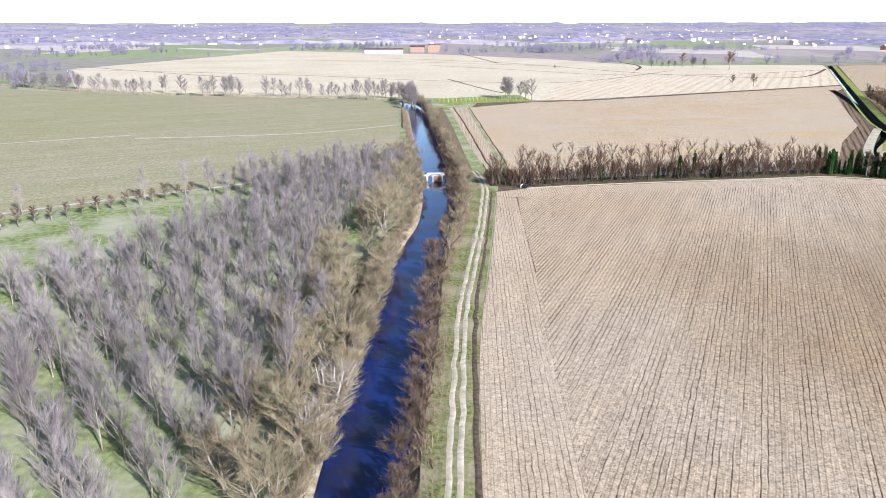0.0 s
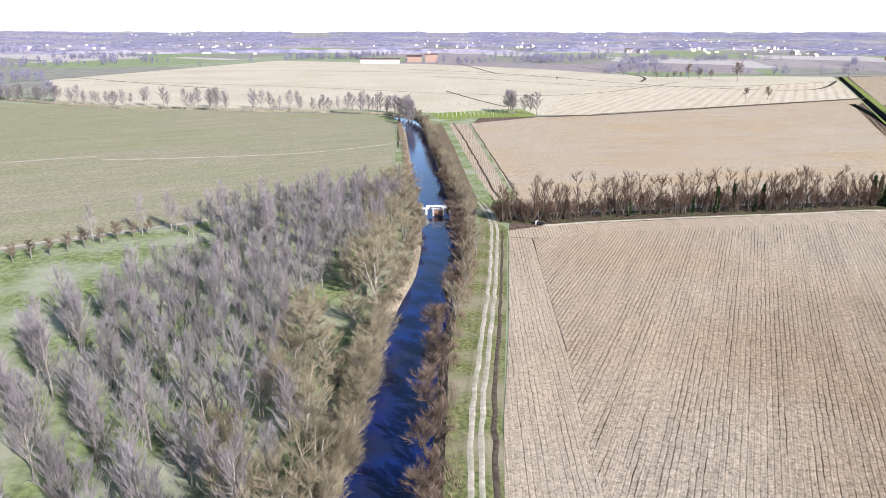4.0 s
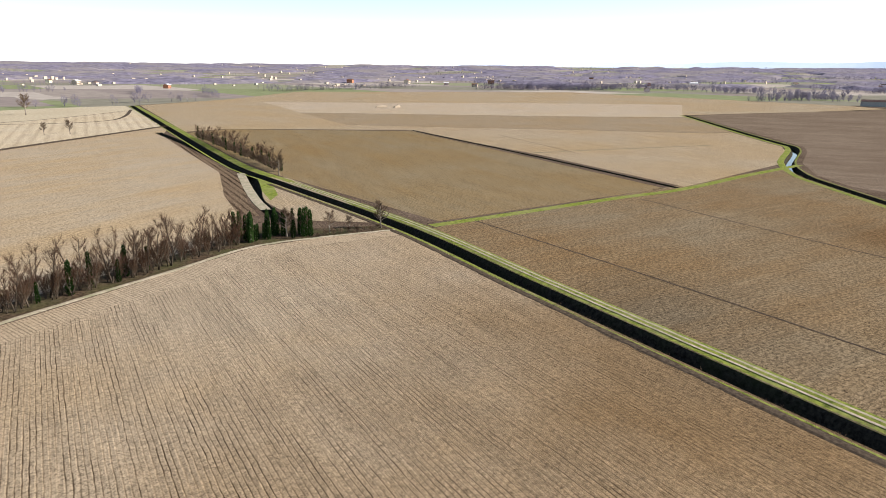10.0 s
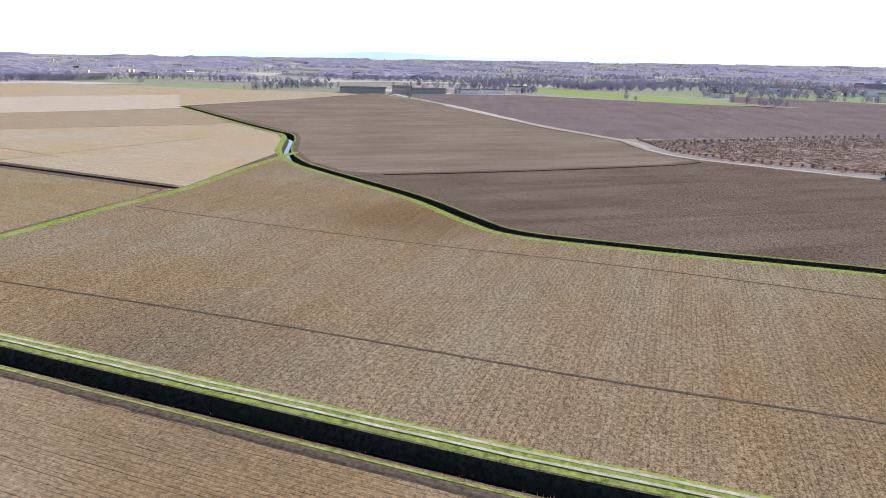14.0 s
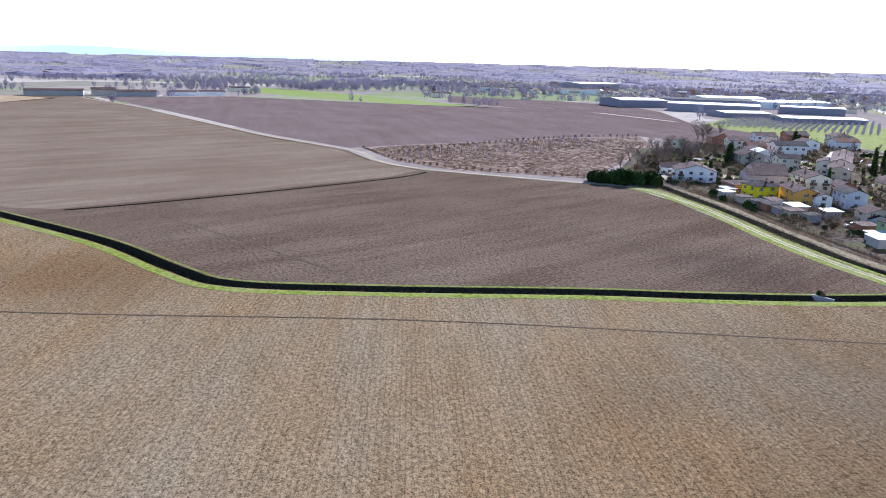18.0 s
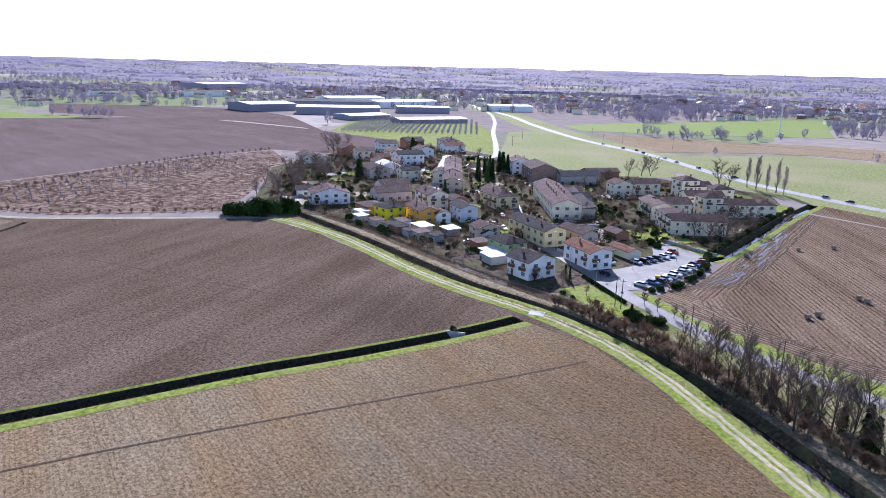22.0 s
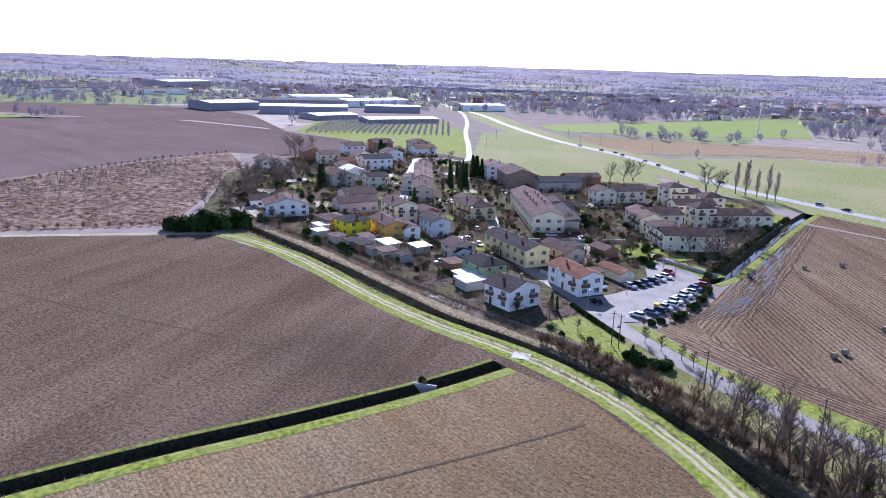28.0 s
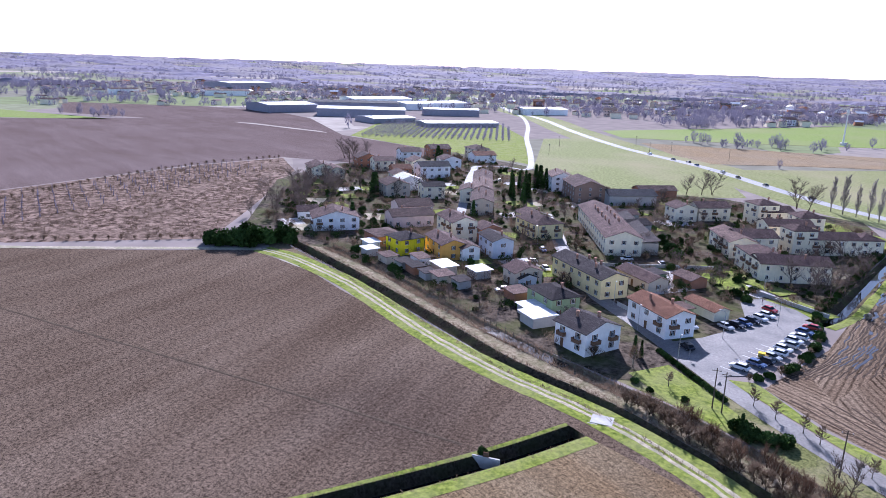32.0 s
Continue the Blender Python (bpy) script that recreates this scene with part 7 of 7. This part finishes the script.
# telecom mast beyond the main road
t = thing("telecom_mast", pose(241, -766, 0), "tall white lattice telecom mast in a field", "mast")
part("tower", Shape().tube([(0, 0, 0), (0, 0, 12), (0, 0, 34)], [0.9, 0.7, 0.35], 8).mesh("tower", M_FRAME), t)
part("antenna_ring", Shape().tube([(0, 0, 30.5), (0, 0, 33.5)], [1.3, 1.3], 8).mesh("antenna_ring", M_FRAME), t)
part("cabinet", Shape().box(-3, -4, 0, 3, -2, 2.5).mesh("cabinet", M_FRAME), t)

# ---- farms and sheds further off ----
def hall(x, y, turn, length, width, h, wall, roof, label, name="farm_hall"):
    house(x, y, turn, length, width, h, wall, roof, windows=False, chimneys=0, label=label, name=name, pitch=0.25 if width < 20 else 0.07, category="hall")


hall(1082, 150, -92, 64, 16, 6, "grey", "brown", "long farm barn with a brown roof")
hall(1072, 78, -85, 26, 18, 8, "beige", "brown", "farmhouse with a brown roof")
hall(1062, 50, -88, 46, 16, 6, "grey", "tan", "farm barn")
hall(1082, -14, -85, 32, 14, 5, "white", "tan", "long cattle shed with a pale roof")
hall(1096, -50, -85, 34, 14, 5, "white", "brown", "long cattle shed with a brown roof")
hall(1202, -106, -85, 30, 14, 6, "cream", "brown", "farm outbuilding")
hall(1262, -566, -100, 44, 14, 9, "white", "brown", "white farmhouse standing alone")
hall(-70, 1150, 0, 60, 14, 6, "pale", "brown", "pale farm range with a brown roof")
hall(0, 1196, 0, 24, 14, 9, "brick", "brown", "two-storey brick farmhouse in open fields")
hall(30, 1190, 0, 20, 12, 12, "brick", "tan", "brick farm tower house in open fields")
def hall_front(p, q, depth, h, wall, roof, label, name="factory_hall"):
    """A hall whose long front runs from p to q, with its depth behind that."""
    hall(q[0], q[1], math.degrees(math.atan2(p[1] - q[1], p[0] - q[0])), math.dist(p, q), depth, h, wall, roof, label, name)


hall_front((822, -544), (811, -611), 60, 9, "dim", "white", "large pale factory hall with a white ribbed roof")
hall_front((757, -562), (683, -635), 50, 9, "dim", "white", "long factory hall with a dark front and pale roof")
hall_front((850, -630), (770, -720), 50, 10, "dim", "slate", "long grey factory hall")
hall_front((779, -745), (753, -853), 50, 9, "white", "white", "white flat-roofed factory hall")
hall_front((700, -690), (650, -740), 30, 8, "dim", "white", "pale factory hall with a white roof")
hall_front((900, -760), (860, -850), 60, 9, "white", "white", "white flat-roofed factory hall")
hall_front((1325, -842), (1350, -960), 70, 15, "dim", "white", "long pale hall with a saw-tooth roof")
hall_front((1180, -690), (1150, -760), 40, 9, "white", "tan", "farm hall among trees")
hall_front((640, -830), (600, -880), 40, 8, "white", "white", "white flat-roofed factory hall")
for k in range(8):
    t = k / 8
    hall_front((647 - 13 * t, -545 - 52 * t), (647 - 13 * (t + 0.12), -545 - 52 * (t + 0.12)), 40, 5, "dim", "white", "glass greenhouse with a white roof", "greenhouse")
for k in range(12):
    t = k / 12
    hall_front((585 - 41 * t, -557 - 71 * t), (585 - 41 * (t + 0.08), -557 - 71 * (t + 0.08)), 34, 4.5, "dim", "white", "glass greenhouse with a white roof", "greenhouse")

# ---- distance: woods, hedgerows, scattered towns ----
# violet bare twigs, shifted paler and bluer: distance haze put into the colour
M_FARWOOD = twig_material("haze_tinted_wood", (0.13, 0.118, 0.16), (0.26, 0.24, 0.31))
M_CANOPY = surface("haze_tinted_canopy", (0.115, 0.105, 0.145), (0.27, 0.245, 0.305), scale=0.04, detail=8, stain=(0.27, 0.24, 0.21), stain_scale=0.004, stain_amount=0.8, bump=0)


def far_tree(s, x, y, h, r, rnd, bits, thin=0.1):
    z = land_height(x, y)
    for _ in range(bits):
        u = Vector((rnd.gauss(0, 1), rnd.gauss(0, 1), rnd.gauss(0, 1))).normalized() * rnd.uniform(0.3, 1) ** 0.5
        p = Vector((x + u.x * r, y + u.y * r, z + h * 0.58 + u.z * h * 0.42))
        d = Vector((u.x * 0.6 + rnd.gauss(0, 0.3), u.y * 0.6 + rnd.gauss(0, 0.3), 1)).normalized()
        a = d.orthogonal().normalized()
        s.blade(p - d * h * 0.13, p + d * h * 0.18, r * thin, a)
    s.blade((x, y, z), (x, y, z + h * 0.8), 0.25, (1, 0, 0))
    s.blade((x, y, z), (x, y, z + h * 0.8), 0.25, (0, 1, 0))


rnd = random.Random(5)
near_wood, far_wood = Shape(), Shape()


def open_here(x, y):
    return any(inside(p, x, y) for p in open_land) or math.hypot(x - 150, y - 40) < 420


for k in range(820):
    a, d = rnd.uniform(0, 2 * math.pi), 650 + 3900 * rnd.random() ** 1.1
    if k % 2:
        a = radians(rnd.uniform(95, 185))
    cx, cy = 80 + d * math.sin(a), 30 + d * math.cos(a)
    way = radians(rnd.choice((27, 117, 35, 110)) + rnd.uniform(-6, 6))
    n = int(rnd.uniform(10, 34))
    thick = rnd.choice((3, 4, 6, 30)) * (1 if d < 1800 else 2)
    for i in range(n):
        t = (i - n / 2) * rnd.uniform(7, 11)
        x, y = cx + math.sin(way) * t + rnd.uniform(-thick, thick), cy + math.cos(way) * t + rnd.uniform(-thick, thick)
        if open_here(x, y) or math.hypot(x - 80, y - 30) > 4650 or (d < 1250 and 118 < math.degrees(math.atan2(x - 80, y - 30)) < 158):
            continue
        h = rnd.uniform(6, 14)
        far_tree(near_wood if d < 1500 else far_wood, x, y, h, h * rnd.uniform(0.25, 0.4), rnd, 85 if d < 1500 else 22, 0.05 if d < 1500 else 0.1)
for x0, y0, x1, y1, n in ((899, 1034, 1290, 1050, 260), (1290, 850, 1480, 640, 220), (1329, 815, 1446, 649, 120), (200, 1150, 262, 1240, 60), (620, -960, 300, -1150, 110), (300, -1150, -300, -1100, 160), (1200, -900, 700, -1150, 110),
                          (1300, -200, 1600, -700, 220), (1700, 200, 1500, -500, 220), (-240, 1160, -150, 1150, 24), (440, -880, 330, -760, 70), (900, -480, 1250, -500, 70), (-700, 620, -240, 520, 90), (-1400, 900, -500, 760, 200), (1400, 300, 1800, 900, 200), (560, -440, 900, -470, 40)):
    for i in range(n):
        t = rnd.random()
        x, y = x0 + (x1 - x0) * t + rnd.gauss(0, 22), y0 + (y1 - y0) * t + rnd.gauss(0, 22)
        if not any(inside(p, x, y) for p in open_land):
            far_tree(near_wood, x, y, rnd.uniform(8, 15), rnd.uniform(2.5, 4.5), rnd, 46, 0.07)
for k in range(9500):
    a = 2 * math.pi * rnd.random()
    d = rnd.uniform(3300, 4640)
    far_tree(far_wood, 80 + d * math.sin(a), 30 + d * math.cos(a), rnd.uniform(8, 15), rnd.uniform(4, 8), rnd, 12)
# trees and roofs of the wide town behind the village
town_wall, town_roof = Shape(), Shape()
for k in range(2600):
    a, d = radians(rnd.uniform(112, 190)), rnd.uniform(1020, 1850)
    x, y = 80 + d * math.sin(a), 30 + d * math.cos(a)
    if any(inside(p, x, y) for p in open_land) or noise.noise(Vector((x * 0.006, y * 0.006, 9))) < -0.12:
        continue
    if k % 4 == 0:
        u, v = Vector((math.cos(0.5), math.sin(0.5), 0)), Vector((-math.sin(0.5), math.cos(0.5), 0))
        if rnd.random() < 0.5:
            u, v = v, -u
        l, w, h = rnd.uniform(5, 9), rnd.uniform(4, 5.5), rnd.uniform(4, 7)
        c = Vector((x, y, 0))
        q = len(town_wall.v)
        ring = [c - u * l - v * w, c + u * l - v * w, c + u * l + v * w, c - u * l + v * w]
        town_wall.v += [tuple(p) for p in ring] + [tuple(p + Vector((0, 0, h))) for p in ring]
        town_wall.f += [(q, q + 1, q + 5, q + 4), (q + 1, q + 2, q + 6, q + 5), (q + 2, q + 3, q + 7, q + 6), (q + 3, q, q + 4, q + 7)]
        q = len(town_roof.v)
        e, up = 1.08, Vector((0, 0, h + 0.02))
        town_roof.v += [tuple(c - u * l * e - v * w * e + up), tuple(c + u * l * e - v * w * e + up), tuple(c + u * l * e + v * w * e + up), tuple(c - u * l * e + v * w * e + up),
                        tuple(c - u * l * e + up * 1.0 + Vector((0, 0, w * 0.4))), tuple(c + u * l * e + up + Vector((0, 0, w * 0.4)))]
        town_roof.f += [(q, q + 1, q + 5, q + 4), (q + 2, q + 3, q + 4, q + 5), (q + 1, q + 2, q + 5), (q + 3, q, q + 4), (q + 3, q + 2, q + 1, q)]
    else:
        h = rnd.uniform(6, 13)
        far_tree(near_wood, x, y, h, h * rnd.uniform(0.25, 0.42), rnd, 34, 0.08)
solid("town_walls", town_wall, WALLS["cream"], "pale house walls of a town among trees", "buildings", kind="stuff")
solid("town_roofs", town_roof, ROOFS["tan"], "brown tiled roofs of a town among trees", "roofs", kind="stuff")
# closed woodland of the far plain: a ragged canopy with clearings
canopy = Shape()
RINGS, SPOKES = 60, 540
for i in range(RINGS):
    d = 1750 * (4660 / 1750) ** (i / (RINGS - 1))
    for j in range(SPOKES):
        a = 2 * math.pi * j / SPOKES + 0.003 * (i % 2)
        x, y = 80 + d * math.sin(a), 30 + d * math.cos(a)
        u = Vector((x * 0.0021, y * 0.0036, 1.7))
        dense = noise.noise(u) + 0.6 * noise.noise(u * 2.7) + 0.35 * (d - 1750) / 2200 - 0.1
        if any(inside(p, x, y) for p in open_land if d < 1900):
            dense = -1
        if i == 0:
            dense = -1
        tall = max(-1.5, min(1.0, dense * 5)) * (7 + 3.5 * noise.noise(Vector((x * 0.03, y * 0.03, 0))))
        canopy.v.append((x, y, land_height(x, y) + tall + (rnd.uniform(-2, 2) if dense > 0 else 0)))
for i in range(RINGS - 1):
    for j in range(SPOKES):
        k = (i * SPOKES + j, i * SPOKES + (j + 1) % SPOKES, (i + 1) * SPOKES + (j + 1) % SPOKES, (i + 1) * SPOKES + j)
        if max(canopy.v[q][2] - land_height(*canopy.v[q][:2]) for q in k) > 0.5:
            canopy.f.append(k[::-1])
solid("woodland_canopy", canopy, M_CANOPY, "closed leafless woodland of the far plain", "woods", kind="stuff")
solid("distant_woods", near_wood, M_FARWOOD, "leafless grey-violet woods and hedgerows across the plain, bluer for haze", "woods", kind="stuff")
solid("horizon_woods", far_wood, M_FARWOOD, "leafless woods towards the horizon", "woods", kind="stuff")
# brushwood left on the felled plot
brush = Shape()
PLOT = [(417, -80), (468, -82), (476, -104), (494, -238), (489, -290), (446, -264), (373, -180), (342, -143), (380, -96)]
made = 0
while made < 2600:
    x, y = rnd.uniform(342, 494), rnd.uniform(-290, -80)
    if not inside(PLOT, x, y) or noise.noise(Vector((x * 0.05, y * 0.05, 3))) < -0.25:
        continue
    made += 1
    h = rnd.uniform(0.4, 1.3)
    for _ in range(9):
        d = Vector((rnd.gauss(0, 1), rnd.gauss(0, 1), rnd.uniform(0.1, 1.2))).normalized()
        q = Vector((x + rnd.gauss(0, 0.8), y + rnd.gauss(0, 0.8), 0.05))
        brush.blade(q, q + d * h * rnd.uniform(0.6, 1.6), 0.07, d.orthogonal().normalized())
solid("brushwood", brush, M_TWIG_BROWN, "heaps of cut brown brushwood on a felled plot", "brushwood", kind="stuff")
# young saplings in rows on the felled plot, and orchard rows behind the village
rows = Shape()
for i in range(22):
    for j in range(5):
        x, y = 444 + 2.4 * i + 3 * j * 0 - 9 * j + rnd.uniform(-0.5, 0.5), -88 - 7.4 * i - 3 * j
        far_tree(rows, x, y, rnd.uniform(3, 6), 0.5, rnd, 10, 0.06)
for i in range(24):
    for j in range(30):
        x, y = 560 - 4.4 * i + 3.6 * j * 0.95, -440 - 3.4 * i - 5.4 * j * 0.95
        if inside([(572, -437), (690, -612), (560, -657), (470, -560), (380, -420), (457, -418)], x, y):
            far_tree(rows, x, y, rnd.uniform(3, 4.2), 1.5, rnd, 16)
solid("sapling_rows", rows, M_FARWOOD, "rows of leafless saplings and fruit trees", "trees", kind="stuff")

far_wall = [WALLS[k] for k in ("white", "cream", "beige", "pink", "terra")]
far_roof = [ROOFS[k] for k in ("brown", "tan", "red", "dark", "white")]
gable_wall = Shape()
gable_wall.v = [(-6, -4.5, 0), (6, -4.5, 0), (6, 4.5, 0), (-6, 4.5, 0), (-6, -4.5, 6), (6, -4.5, 6), (6, 4.5, 6), (-6, 4.5, 6), (-6, 0, 7.8), (6, 0, 7.8)]
gable_wall.f = [(0, 1, 5, 4), (2, 3, 7, 6), (3, 0, 4, 8, 7), (1, 2, 6, 9, 5)]
gable_roof = Shape()
gable_roof.v = [(-6.5, -5.1, 5.8), (6.5, -5.1, 5.8), (6.5, 0, 7.9), (-6.5, 0, 7.9), (6.5, 5.1, 5.8), (-6.5, 5.1, 5.8), (-6.5, -5.1, 6.0), (6.5, -5.1, 6.0), (6.5, 0, 8.1), (-6.5, 0, 8.1), (6.5, 5.1, 6.0), (-6.5, 5.1, 6.0)]
gable_roof.f = [(6, 7, 8, 9), (9, 8, 10, 11), (3, 2, 1, 0), (5, 4, 2, 3), (0, 1, 7, 6), (4, 5, 11, 10), (1, 2, 8, 7), (2, 4, 10, 8), (3, 0, 6, 9), (5, 3, 9, 11)]
far_windows = Shape()
for lev in (0.9, 3.7):
    for q in (-4, -1.3, 1.3, 4):
        far_windows.box(q - 0.5, 4.5, lev, q + 0.5, 4.55, lev + 1.4).box(q - 0.5, -4.55, lev, q + 0.5, -4.5, lev + 1.4)
wall_meshes, roof_far = [gable_wall.mesh("wall", m) for m in far_wall], [gable_roof.mesh("roof", m) for m in far_roof]
pane_far = far_windows.mesh("windows", M_GLASS)


def far_house(x, y, a, s):
    ob = thing("far_house", pose(x, y, land_height(x, y), 0, 0, a), "small pale house in a distant village", "house", "distant houses")
    m = Matrix.Diagonal((s, s, s, 1))
    part("wall", wall_meshes[rnd.randrange(5)], ob, m)
    part("roof", roof_far[rnd.choice((0, 0, 1, 1, 2, 2, 3, 4))], ob, m)
    part("windows", pane_far, ob, m)


for cx, cy, sx, sy, n in ((900, -1150, 260, 160, 60), (420, -1300, 260, 130, 70), (1250, -1000, 220, 160, 35), (-100, -1350, 300, 160, 25), (1700, 1000, 300, 200, 10), (600, 1700, 300, 160, 6), (2000, 100, 200, 400, 10)):
    for k in range(n):
        x, y = rnd.gauss(cx, sx), rnd.gauss(cy, sy)
        if not any(inside(p, x, y) for p in open_land):
            far_house(x, y, rnd.choice((27, 117)) + rnd.uniform(-10, 10), rnd.uniform(0.8, 1.5))
town = Shape()
for k in range(800):
    a, d = rnd.uniform(0, 2 * math.pi), rnd.uniform(1600, 4500)
    if k % 3:
        a = radians(rnd.choice((-25, -18, 5, 15, 22, 40, 55, 70, 100, 110, 140, 150, 160, 170, 175)) + rnd.gauss(0, 3))
    x, y = 80 + d * math.sin(a), 30 + d * math.cos(a)
    z = land_height(x, y) + (4 if d > 2000 else 0)
    l, w, h = rnd.uniform(2, 5), rnd.uniform(2, 4), rnd.uniform(2.5, 5.5)
    if not any(inside(p, x, y) for p in open_land):
        town.box(x - l, y - w, z - 5, x + l, y + w, z + h)
solid("distant_town", town, WALLS["beige"], "pale buildings of towns near the horizon", "buildings", kind="stuff")
# hills beyond the plain, hazy blue in colour
hills = Shape()
n = 60
for k in range(n + 1):
    a = radians(52 + 62 * k / n)
    for d, up in ((4650, 0.0), (4720, 1.0)):
        hh = 40 + up * (18 + 52 * max(0, math.sin(math.pi * k / n)) ** 1.5 * (0.6 + 0.5 * noise.noise(Vector((k * 0.13, 2.2, 0)))))
        hills.v.append((80 + d * math.sin(a), 30 + d * math.cos(a), hh))
hills.f = [(2 * k, 2 * k + 1, 2 * k + 3, 2 * k + 2) for k in range(n)]
M_HILLS = surface("hazy_glow_hills", (0.42, 0.5, 0.62), (0.5, 0.57, 0.68), scale=0.004, bump=0)
# added glow stands in for bright haze over the unlit side
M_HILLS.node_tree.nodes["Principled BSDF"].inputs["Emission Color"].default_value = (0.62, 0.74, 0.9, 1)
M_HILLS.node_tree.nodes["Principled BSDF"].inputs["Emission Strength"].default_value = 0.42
solid("far_hills", hills, M_HILLS, "hills on the horizon, glowing pale blue for haze", "backdrop", kind="structure")
